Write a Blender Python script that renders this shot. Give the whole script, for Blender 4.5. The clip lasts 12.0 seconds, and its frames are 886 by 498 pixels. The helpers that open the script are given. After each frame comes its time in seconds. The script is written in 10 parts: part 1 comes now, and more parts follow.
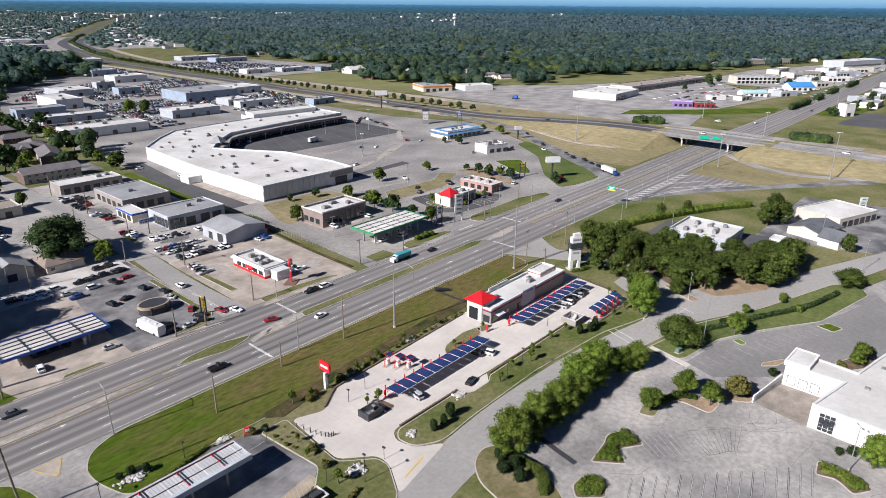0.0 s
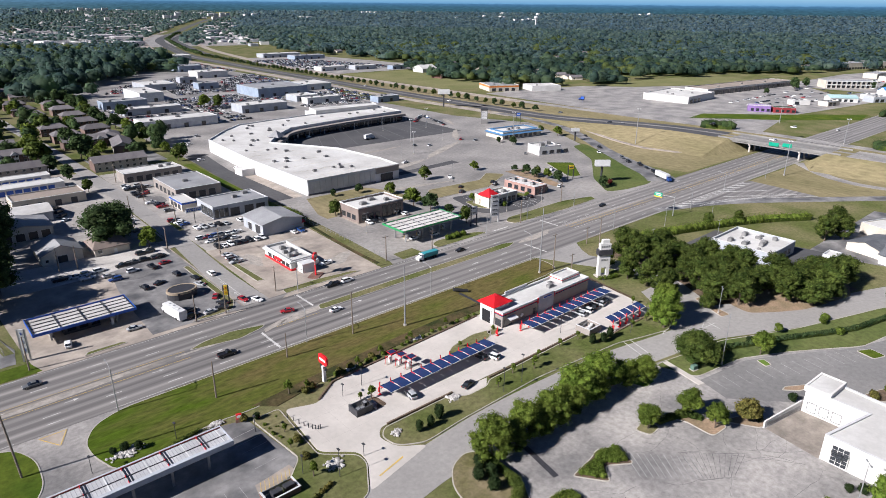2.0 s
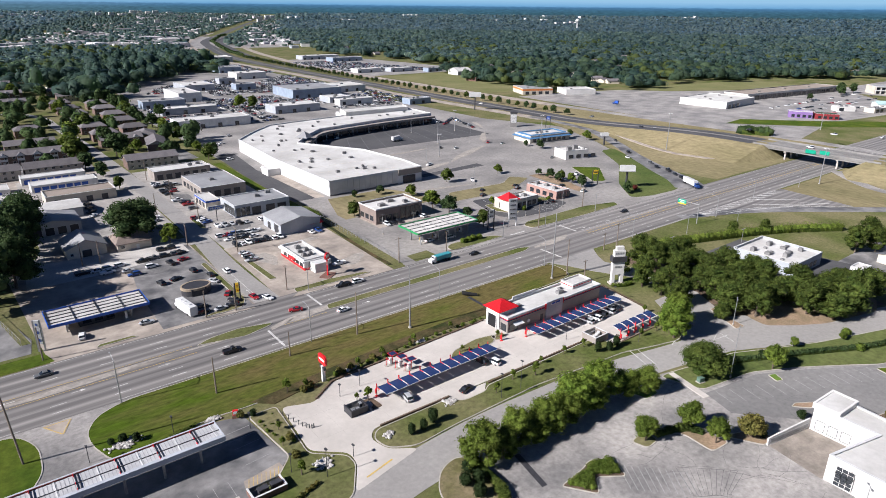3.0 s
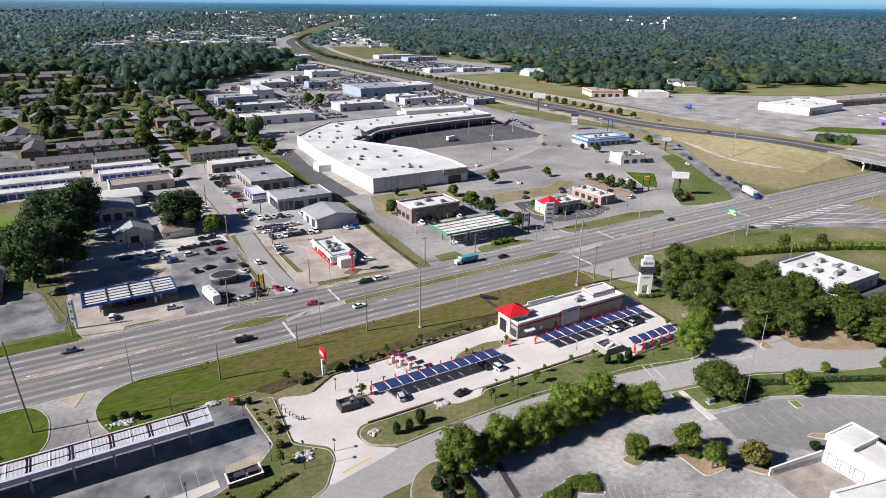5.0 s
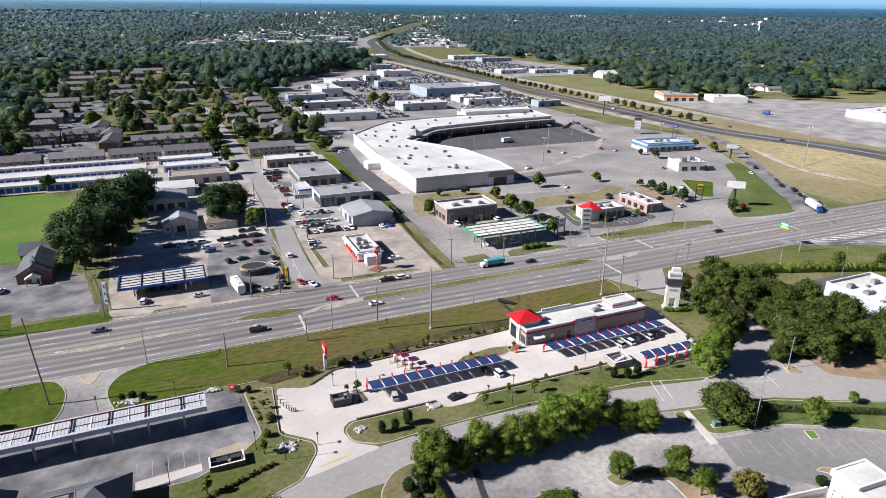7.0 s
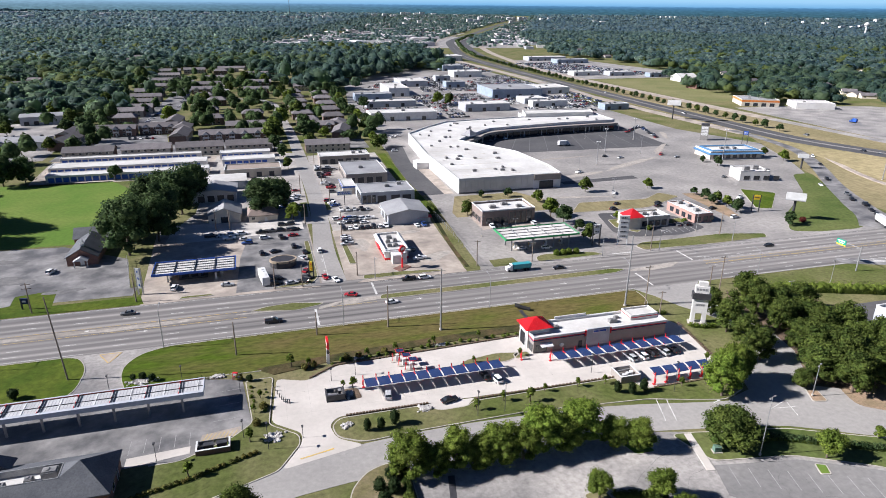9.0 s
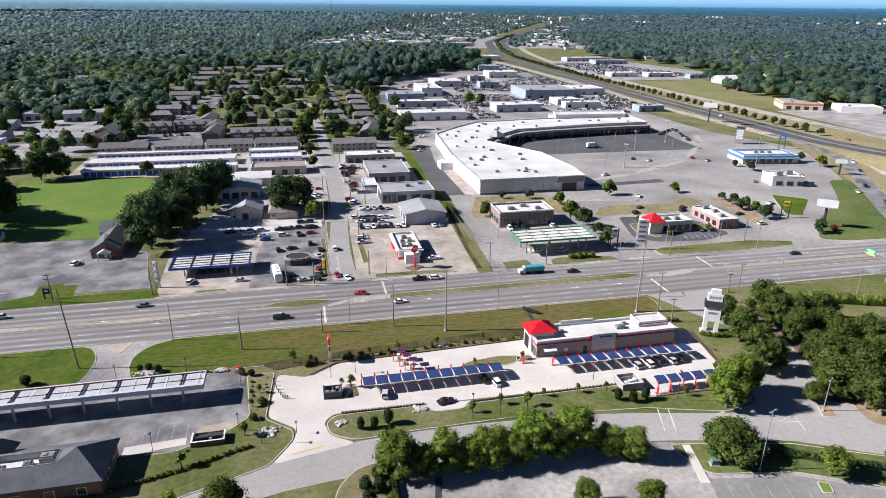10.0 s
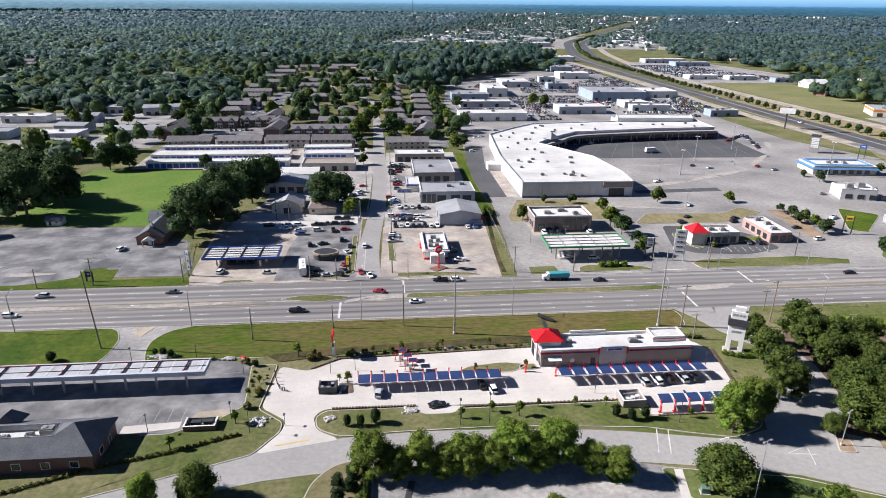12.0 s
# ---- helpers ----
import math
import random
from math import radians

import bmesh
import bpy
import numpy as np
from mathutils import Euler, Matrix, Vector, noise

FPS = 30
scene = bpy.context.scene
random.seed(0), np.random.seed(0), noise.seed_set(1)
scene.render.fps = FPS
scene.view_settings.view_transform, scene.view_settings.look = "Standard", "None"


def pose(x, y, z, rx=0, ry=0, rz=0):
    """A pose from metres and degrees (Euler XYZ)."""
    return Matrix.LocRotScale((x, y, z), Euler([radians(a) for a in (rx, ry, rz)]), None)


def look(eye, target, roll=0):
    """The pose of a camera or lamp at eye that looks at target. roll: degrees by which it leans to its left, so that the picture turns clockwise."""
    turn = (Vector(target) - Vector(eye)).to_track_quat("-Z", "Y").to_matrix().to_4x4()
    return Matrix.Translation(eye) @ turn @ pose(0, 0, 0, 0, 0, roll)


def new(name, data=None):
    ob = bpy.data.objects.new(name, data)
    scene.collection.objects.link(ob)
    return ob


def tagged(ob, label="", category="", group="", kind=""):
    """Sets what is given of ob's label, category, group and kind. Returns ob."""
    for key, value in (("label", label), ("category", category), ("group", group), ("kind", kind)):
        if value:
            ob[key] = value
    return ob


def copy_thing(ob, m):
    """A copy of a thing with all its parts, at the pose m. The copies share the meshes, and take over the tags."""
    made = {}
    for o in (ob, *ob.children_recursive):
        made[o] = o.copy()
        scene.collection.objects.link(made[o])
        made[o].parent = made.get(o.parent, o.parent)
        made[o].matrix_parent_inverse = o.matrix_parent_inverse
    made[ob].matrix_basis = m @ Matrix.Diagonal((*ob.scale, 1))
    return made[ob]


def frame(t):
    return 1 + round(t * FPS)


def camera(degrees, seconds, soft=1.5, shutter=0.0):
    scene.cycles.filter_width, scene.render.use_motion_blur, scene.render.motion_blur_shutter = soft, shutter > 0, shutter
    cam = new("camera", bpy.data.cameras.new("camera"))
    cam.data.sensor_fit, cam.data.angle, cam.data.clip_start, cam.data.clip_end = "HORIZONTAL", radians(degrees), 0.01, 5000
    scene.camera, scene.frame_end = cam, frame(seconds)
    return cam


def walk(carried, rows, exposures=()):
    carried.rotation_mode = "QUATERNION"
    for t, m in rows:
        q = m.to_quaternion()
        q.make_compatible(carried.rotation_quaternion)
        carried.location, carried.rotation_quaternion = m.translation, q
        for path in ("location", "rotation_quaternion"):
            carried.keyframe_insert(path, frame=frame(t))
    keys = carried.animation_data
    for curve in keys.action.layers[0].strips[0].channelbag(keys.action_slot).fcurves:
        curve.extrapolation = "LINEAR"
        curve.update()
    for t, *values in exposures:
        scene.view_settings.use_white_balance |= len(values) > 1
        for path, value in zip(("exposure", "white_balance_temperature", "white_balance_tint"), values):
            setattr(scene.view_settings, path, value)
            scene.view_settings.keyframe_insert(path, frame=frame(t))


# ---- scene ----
cam = camera(69.7, 12.0, soft=0.9)
METRES, EYE, TILT, LEAN, TURN = 117.72, 94.8, 0.0, 0.0, -49.0
ROWS = [
    (0.0, 0.0, 0.0, 0.0, 0.18, -20.68, -0.49),
    (0.5, 0.0411, 0.0036, -0.0001, 1.98, -20.72, -0.5),
    (1.0, 0.0816, 0.0083, -0.0003, 3.76, -20.73, -0.49),
    (1.5, 0.1221, 0.0145, -0.0001, 5.54, -20.76, -0.5),
    (2.0, 0.1628, 0.0217, -0.0002, 7.38, -20.8, -0.52),
    (2.5, 0.2032, 0.0303, 0.0, 9.19, -20.76, -0.54),
    (3.0, 0.2434, 0.0403, 0.0, 10.99, -20.61, -0.56),
    (5.0, 0.4024, 0.0919, -0.0002, 18.28, -20.65, -0.57),
    (5.5, 0.4411, 0.107, 0.0003, 20.12, -20.66, -0.6),
    (6.0, 0.4795, 0.1235, 0.0006, 21.95, -20.66, -0.61),
    (6.5, 0.5172, 0.1416, 0.001, 23.76, -20.67, -0.58),
    (7.0, 0.5541, 0.1609, 0.0016, 25.57, -20.67, -0.57),
    (9.0, 0.6951, 0.252, 0.0013, 32.87, -20.68, -0.56),
    (9.5, 0.7281, 0.277, 0.0016, 34.69, -20.68, -0.57),
    (10.0, 0.761, 0.3029, 0.002, 36.5, -20.7, -0.56),
    (10.5, 0.7924, 0.33, 0.0024, 38.28, -20.68, -0.57),
    (11.0, 0.8233, 0.3586, 0.0032, 40.08, -20.7, -0.56),
    (11.5, 0.8524, 0.3884, 0.0034, 41.88, -20.73, -0.57),
    (12.0, 0.8805, 0.4202, 0.0042, 43.72, -20.78, -0.54),
]
EXPOSURE = [(0.0, 0.70, 6300, 12), (6.0, 0.90, 6270, 12), (12.0, 1.07, 6230, 12)]
walk(cam, [(t, pose(0, 0, EYE, TILT, LEAN, TURN) @ pose(METRES * x, METRES * y, METRES * z, 90 + pitch, roll, yaw)) for t, x, y, z, yaw, pitch, roll in ROWS], exposures=EXPOSURE)

# ---- light ----
PLAN = 1.2
SUN_AZ, SUN_EL = radians(171.0), radians(33.0)      # direction to the sun, counted from +x towards +y
to_sun = Vector((math.cos(SUN_AZ) * math.cos(SUN_EL), math.sin(SUN_AZ) * math.cos(SUN_EL), math.sin(SUN_EL)))
world = bpy.data.worlds.new("sky")
scene.world = world
world.use_nodes = True
wn = world.node_tree
sky = wn.nodes.new("ShaderNodeTexSky")
sky.sky_type = "NISHITA"
sky.sun_disc = False
sky.sun_elevation = SUN_EL
sky.sun_rotation = math.pi / 2 - SUN_AZ
sky.air_density, sky.dust_density, sky.ozone_density = 1.0, 0.0, 4.0
wn.nodes["Background"].inputs[1].default_value = 0.021
tint = wn.nodes.new("ShaderNodeMix")
tint.data_type, tint.blend_type = "RGBA", "MULTIPLY"
tint.inputs[0].default_value = 1.0
tint.inputs[7].default_value = (0.84, 0.97, 1.30, 1)
wn.links.new(sky.outputs[0], tint.inputs[6])
wn.links.new(tint.outputs[2], wn.nodes["Background"].inputs[0])
sun_data = bpy.data.lights.new("sun", "SUN")
sun_data.energy, sun_data.angle, sun_data.color = 5.0, radians(0.53), (1.0, 0.962, 0.94)
sun = new("sun", sun_data)
sun.matrix_world = look(to_sun * 500, (0, 0, 0))


# ---- materials ----
MATS = {}


def mat(name, a, b=None, big=0.06, fine=1.5, grain=0.25, rough=0.85, bump=0.0, metal=0.0, rnd=0.0, stretch=(1, 1, 1), island=0.0, spec=0.4, contrast=0.25, leafy=0.0, lanes=None, drift=None, sheen=0.0, porous=0.0):
    """Two colours blended by large stains, a fine grain over them, and a shade of its own for every object or island."""
    if name in MATS:
        return MATS[name]
    m = bpy.data.materials.new(name)
    m.use_nodes = True
    nt = m.node_tree
    nd, ln = nt.nodes.new, nt.links.new
    bs = nt.nodes["Principled BSDF"]
    bs.inputs["Roughness"].default_value = rough
    bs.inputs["Diffuse Roughness"].default_value = 0.0 if leafy or rough < 0.5 else 0.15
    bs.inputs["Metallic"].default_value = metal
    bs.inputs["Specular IOR Level"].default_value = spec
    # blue-tinted sheen, used on the woods in place of haze
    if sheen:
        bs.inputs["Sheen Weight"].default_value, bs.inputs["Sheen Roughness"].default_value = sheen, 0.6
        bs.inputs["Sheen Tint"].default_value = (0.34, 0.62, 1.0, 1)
    b = b or tuple(v * 0.8 for v in a)
    tc = nd("ShaderNodeTexCoord")
    mp = nd("ShaderNodeMapping")
    mp.inputs["Scale"].default_value = stretch
    ln(tc.outputs["Object"], mp.inputs[0])
    n1, n2 = nd("ShaderNodeTexNoise"), nd("ShaderNodeTexNoise")
    n1.inputs["Scale"].default_value, n1.inputs["Detail"].default_value = big, 6
    n2.inputs["Scale"].default_value, n2.inputs["Detail"].default_value = fine, 5
    n2.inputs["Roughness"].default_value = 0.65
    ln(mp.outputs[0], n1.inputs[0])
    ln(mp.outputs[0], n2.inputs[0])
    r1 = nd("ShaderNodeMapRange")
    r1.inputs[1].default_value, r1.inputs[2].default_value = 0.5 - contrast / 2, 0.5 + contrast / 2
    ln(n1.outputs[0], r1.inputs[0])
    if drift:
        dx, dm, da = nd("ShaderNodeSeparateXYZ"), nd("ShaderNodeMapRange"), nd("ShaderNodeMath")
        ln(tc.outputs["Object"], dx.inputs[0])
        ln(dx.outputs[0], dm.inputs[0])
        dm.inputs[1].default_value, dm.inputs[2].default_value = drift
        dm.inputs[3].default_value, dm.inputs[4].default_value = -0.16, 0.17
        da.operation = "ADD"
        ln(n1.outputs[0], da.inputs[0])
        ln(dm.outputs[0], da.inputs[1])
        ln(da.outputs[0], r1.inputs[0])
    mx = nd("ShaderNodeMix")
    mx.data_type = "RGBA"
    mx.inputs[6].default_value, mx.inputs[7].default_value = (*a, 1), (*b, 1)
    ln(r1.outputs[0], mx.inputs[0])
    r2 = nd("ShaderNodeMapRange")
    r2.inputs[1].default_value, r2.inputs[2].default_value = 0.25, 0.75
    r2.inputs[3].default_value, r2.inputs[4].default_value = 1 - grain, 1 + grain
    ln(n2.outputs[0], r2.inputs[0])
    value = r2.outputs[0]
    for amount, kind, out in ((rnd, "ShaderNodeObjectInfo", "Random"), (island, "ShaderNodeNewGeometry", "Random Per Island")):
        if amount:
            oi, mr, mu = nd(kind), nd("ShaderNodeMapRange"), nd("ShaderNodeMath")
            mr.inputs[3].default_value, mr.inputs[4].default_value = 1 - amount, 1 + amount
            mu.operation = "MULTIPLY"
            ln(oi.outputs[out], mr.inputs[0])
            ln(mr.outputs[0], mu.inputs[0])
            ln(value, mu.inputs[1])
            value = mu.outputs[0]
    sc = nd("ShaderNodeVectorMath")
    sc.operation = "SCALE"
    ln(mx.outputs[2], sc.inputs[0])
    ln(value, sc.inputs["Scale"])
    ln(sc.outputs[0], bs.inputs["Base Color"])
    if lanes:
        start, width, depth = lanes
        xy, su, dv, fr, ab, ms, mv = (nd(k) for k in ("ShaderNodeSeparateXYZ", "ShaderNodeMath", "ShaderNodeMath", "ShaderNodeMath", "ShaderNodeMath", "ShaderNodeMapRange", "ShaderNodeVectorMath"))
        su.operation, dv.operation, fr.operation, ab.operation = "SUBTRACT", "DIVIDE", "PINGPONG", "ADD"
        ln(tc.outputs["Object"], xy.inputs[0])
        ln(xy.outputs[1], su.inputs[0])
        su.inputs[1].default_value = start
        ln(su.outputs[0], dv.inputs[0])
        dv.inputs[1].default_value = width / 2
        ln(dv.outputs[0], fr.inputs[0])
        fr.inputs[1].default_value = 1.0
        ln(fr.outputs[0], ab.inputs[0])
        sh = nd("ShaderNodeMapRange")
        sh.inputs[3].default_value, sh.inputs[4].default_value = -0.5, 0.5
        ln(n1.outputs[0], sh.inputs[0])
        ln(sh.outputs[0], ab.inputs[1])
        ms.interpolation_type = "SMOOTHSTEP"
        ms.inputs[1].default_value, ms.inputs[2].default_value = 0.15, 0.85
        ms.inputs[3].default_value, ms.inputs[4].default_value = 1 + depth * 0.3, 1 - depth
        ln(ab.outputs[0], ms.inputs[0])
        mv.operation = "SCALE"
        ln(sc.outputs[0], mv.inputs[0])
        ln(ms.outputs[0], mv.inputs["Scale"])
        ln(mv.outputs[0], bs.inputs["Base Color"])
    if leafy:
        tr, sm = nd("ShaderNodeBsdfTranslucent"), nd("ShaderNodeMixShader")
        ln(sc.outputs[0], tr.inputs[0])
        sm.inputs[0].default_value = leafy
        ln(bs.outputs[0], sm.inputs[1])
        ln(tr.outputs[0], sm.inputs[2])
        ln(sm.outputs[0], nt.nodes["Material Output"].inputs[0])
    if porous:
        th, sm = nd("ShaderNodeBsdfTransparent"), nd("ShaderNodeMixShader")
        sm.inputs[0].default_value = porous
        ln(bs.outputs[0], sm.inputs[1])
        ln(th.outputs[0], sm.inputs[2])
        ln(sm.outputs[0], nt.nodes["Material Output"].inputs[0])
    if bump:
        bp = nd("ShaderNodeBump")
        bp.inputs["Strength"].default_value, bp.inputs["Distance"].default_value = 1.0, bump
        ln(n2.outputs[0], bp.inputs["Height"])
        ln(bp.outputs[0], bs.inputs["Normal"])
    MATS[name] = m
    return m


GRASS = mat("lawn", (0.082, 0.100, 0.028), (0.176, 0.157, 0.082), big=0.05, fine=0.9, grain=0.38, bump=0.08, contrast=0.3, spec=0.08)
GRASS_RICH = mat("rich lawn", (0.040, 0.074, 0.007), (0.088, 0.112, 0.015), big=0.08, fine=0.7, grain=0.4, contrast=0.32, bump=0.08, spec=0.08)
GRASS_GREEN = mat("plain green lawn", (0.062, 0.092, 0.024), (0.112, 0.128, 0.045), big=0.05, fine=0.7, grain=0.35, contrast=0.3, spec=0.08)
GRASS_PALE = mat("pale pasture", (0.135, 0.145, 0.058), (0.195, 0.182, 0.090), big=0.03, fine=0.6, grain=0.3, contrast=0.35, spec=0.08)
GRASS_LUSH = mat("meadow", (0.094, 0.166, 0.028), (0.138, 0.190, 0.042), big=0.04, fine=0.6, grain=0.2, bump=0.06, spec=0.08)
GRASS_DRY = mat("dry grass", (0.270, 0.224, 0.130), (0.170, 0.150, 0.078), big=0.03, fine=0.5, grain=0.35, bump=0.08, contrast=0.4, stretch=(1, 0.4, 1), spec=0.08)
GRASS_VERGE = mat("patchy verge", (0.058, 0.092, 0.008), (0.112, 0.092, 0.034), big=0.11, fine=0.8, grain=0.5, bump=0.1, contrast=0.42, stretch=(0.5, 1.4, 1), drift=(30, 88), spec=0.08)
GRASS_DITCH = mat("rank ditch growth", (0.032, 0.040, 0.014), (0.10, 0.072, 0.038), big=0.16, fine=1.2, grain=0.4, bump=0.15, contrast=0.25, spec=0.08)
SOIL = mat("bare soil", (0.30, 0.21, 0.14), (0.20, 0.15, 0.09), big=0.2, fine=2, grain=0.3, bump=0.05)
ASPHALT_ROAD = mat("road asphalt", (0.124, 0.117, 0.111), (0.302, 0.281, 0.262), big=0.55, fine=1.6, grain=0.14, stretch=(0.012, 0.8, 1), bump=0.01, contrast=0.34, lanes=(118.15, 3.05, 0.3), rough=0.62, spec=0.5)
ASPHALT_OLD = mat("bleached asphalt", (0.180, 0.172, 0.165), (0.368, 0.343, 0.318), big=0.075, fine=0.9, grain=0.34, bump=0.01, contrast=0.32, rough=0.62, spec=0.5)
ASPHALT_SMOOTH = mat("smooth worn asphalt", (0.262, 0.248, 0.232), (0.318, 0.302, 0.282), big=0.06, fine=0.9, grain=0.16, bump=0.01, contrast=0.5, rough=0.62, spec=0.5)
ASPHALT_MALL = mat("worn mall asphalt", (0.168, 0.159, 0.150), (0.335, 0.312, 0.288), big=0.035, fine=0.6, grain=0.3, bump=0.01, contrast=0.36, rough=0.62, spec=0.5)
ASPHALT_LOT = mat("lot asphalt", (0.088, 0.087, 0.089), (0.245, 0.236, 0.228), big=0.12, fine=0.5, grain=0.28, bump=0.01, rough=0.62, spec=0.5)
ASPHALT_DARK = mat("fresh asphalt", (0.060, 0.060, 0.064), (0.085, 0.083, 0.085), big=0.05, fine=0.6, grain=0.2, bump=0.01)
CONCRETE = mat("pale concrete", (0.53, 0.49, 0.445), (0.45, 0.415, 0.375), big=0.1, fine=0.8, grain=0.1, bump=0.005)
CONCRETE_PINK = mat("pinkish concrete", (0.43, 0.37, 0.31), (0.22, 0.19, 0.165), big=0.13, fine=0.5, grain=0.2, contrast=0.4, bump=0.005)
KERB = mat("kerb concrete", (0.44, 0.405, 0.35), (0.34, 0.315, 0.275), big=0.4, fine=3, grain=0.15)
CONCRETE_GREY = mat("grey bridge concrete", (0.235, 0.226, 0.215), (0.18, 0.173, 0.165), big=0.15, fine=1.5, grain=0.15)
YARD = mat("pale gritty yard", (0.40, 0.37, 0.335), (0.24, 0.225, 0.21), big=0.1, fine=0.5, grain=0.25, bump=0.01, contrast=0.35)
PAINT_WHITE = mat("worn white road paint", (0.62, 0.61, 0.58), (0.42, 0.41, 0.39), big=0.5, fine=3, grain=0.2)
PAINT_YELLOW = mat("worn yellow road paint", (0.58, 0.40, 0.10), (0.45, 0.34, 0.14), big=0.5, fine=3, grain=0.2)
ROOF_WHITE = mat("white roof membrane", (0.59, 0.58, 0.555), (0.44, 0.425, 0.40), big=0.09, fine=0.9, grain=0.10, contrast=0.35)
ROOF_GREY = mat("grey metal roof", (0.33, 0.33, 0.335), (0.25, 0.25, 0.255), big=0.1, fine=1.5, grain=0.12, rough=0.55)
SHINGLE = mat("grey brown shingles", (0.165, 0.150, 0.152), (0.120, 0.111, 0.114), big=0.25, fine=3, grain=0.25, rnd=0.22)
SHINGLE_GREY = mat("slate grey shingles", (0.115, 0.12, 0.13), (0.08, 0.085, 0.095), big=0.25, fine=3, grain=0.25)
WALL_WHITE = mat("white stucco", (0.66, 0.645, 0.62), (0.57, 0.555, 0.53), big=0.2, fine=2, grain=0.06)
WALL_CREAM = mat("cream siding", (0.62, 0.56, 0.47), (0.52, 0.47, 0.39), big=0.2, fine=2, grain=0.08, rnd=0.15)
WALL_TAN = mat("taupe stucco", (0.30, 0.265, 0.24), (0.26, 0.23, 0.205), big=0.2, fine=2, grain=0.08)
WALL_BLUE = mat("pale blue metal siding", (0.30, 0.36, 0.44), (0.24, 0.29, 0.36), big=0.2, fine=2, grain=0.08, rough=0.6)
WALL_GREY = mat("grey metal siding", (0.42, 0.44, 0.47), (0.34, 0.36, 0.39), big=0.2, fine=2, grain=0.08, rough=0.6)
BRICK = mat("red brown brick", (0.215, 0.115, 0.088), (0.165, 0.09, 0.072), big=0.4, fine=6, grain=0.3, rnd=0.12)
RED = mat("red enamel", (0.62, 0.018, 0.025), (0.52, 0.015, 0.02), big=0.3, fine=3, grain=0.08, rough=0.4)
NAVY = mat("navy fabric", (0.006, 0.022, 0.082), (0.005, 0.018, 0.064), big=0.4, fine=3, grain=0.12, rough=0.8)
SHADE_CLOTH = mat("open-weave navy shade cloth", (0.008, 0.034, 0.130), (0.007, 0.028, 0.105), big=0.4, fine=3, grain=0.12, rough=0.8, porous=0.13)
BLUE = mat("blue paint", (0.02, 0.09, 0.42), (0.018, 0.075, 0.35), big=0.4, fine=3, grain=0.1, rough=0.45)
GREEN_SIGN = mat("green sign sheeting", (0.0, 0.30, 0.19), (0.0, 0.26, 0.16), big=0.5, fine=2, grain=0.06, rough=0.4)
GREEN = mat("green fascia paint", (0.03, 0.30, 0.10), (0.025, 0.25, 0.08), big=0.5, fine=2, grain=0.06, rough=0.4)
YELLOW = mat("yellow paint", (0.75, 0.52, 0.03), (0.68, 0.45, 0.03), big=0.5, fine=2, grain=0.08, rough=0.5)
METAL_WHITE = mat("white painted metal", (0.64, 0.64, 0.63), (0.55, 0.55, 0.54), big=0.5, fine=2, grain=0.06, rough=0.45)
METAL_GREY = mat("galvanised steel", (0.36, 0.36, 0.36), (0.27, 0.27, 0.275), big=0.8, fine=4, grain=0.12, rough=0.5, metal=0.4)
METAL_DARK = mat("dark painted metal", (0.05, 0.05, 0.055), (0.035, 0.035, 0.04), big=0.8, fine=4, grain=0.12, rough=0.5)
WOOD_POLE = mat("weathered pole wood", (0.21, 0.17, 0.135), (0.15, 0.12, 0.10), big=1.0, fine=5, grain=0.25, stretch=(1, 1, 0.15))
GLASS = mat("dark window glass", (0.025, 0.03, 0.036), (0.018, 0.022, 0.028), big=0.5, fine=1, grain=0.1, rough=0.08, spec=0.8)
RUBBER = mat("tyre rubber", (0.022, 0.022, 0.022), rough=0.9)
MULCH = mat("mulch", (0.15, 0.105, 0.07), (0.09, 0.062, 0.042), big=0.8, fine=5, grain=0.35, bump=0.03)
GRAVEL = mat("pale gravel", (0.52, 0.49, 0.45), (0.40, 0.375, 0.345), big=0.15, fine=2, grain=0.2, bump=0.02)
ROCK = mat("pale river rock", (0.50, 0.48, 0.45), (0.33, 0.31, 0.29), big=0.8, fine=3, grain=0.25, island=0.3)
BARK = mat("bark", (0.13, 0.10, 0.075), (0.09, 0.07, 0.05), big=1.0, fine=6, grain=0.3, bump=0.03)
LEAF = mat("broad leaves", (0.095, 0.138, 0.022), (0.142, 0.184, 0.031), big=0.3, fine=2, grain=0.2, rnd=0.12, island=0.45, rough=0.8, spec=0.12, leafy=0.3)
LEAF_BRIGHT = mat("fresh bright leaves", (0.120, 0.190, 0.028), (0.164, 0.221, 0.034), big=0.3, fine=2, grain=0.2, rnd=0.1, island=0.4, rough=0.8, spec=0.12, leafy=0.3)
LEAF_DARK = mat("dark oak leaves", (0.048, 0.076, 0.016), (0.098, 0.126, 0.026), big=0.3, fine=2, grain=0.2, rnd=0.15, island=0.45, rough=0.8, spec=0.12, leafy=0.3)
LEAF_OAK = mat("deep green oak leaves", (0.036, 0.066, 0.024), (0.070, 0.104, 0.038), big=0.3, fine=2, grain=0.2, rnd=0.15, island=0.45, rough=0.8, spec=0.12, leafy=0.3)
LEAF_OLIVE = mat("olive brown leaves", (0.15, 0.13, 0.035), (0.11, 0.12, 0.035), big=0.3, fine=2, grain=0.2, rnd=0.1, island=0.4, rough=0.8, spec=0.12, leafy=0.3)
# woods: bluer, paler base and stronger sheen further off paint in the haze
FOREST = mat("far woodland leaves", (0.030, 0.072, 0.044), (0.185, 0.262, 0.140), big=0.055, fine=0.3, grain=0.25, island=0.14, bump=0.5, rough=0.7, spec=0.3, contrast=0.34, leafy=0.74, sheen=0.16)
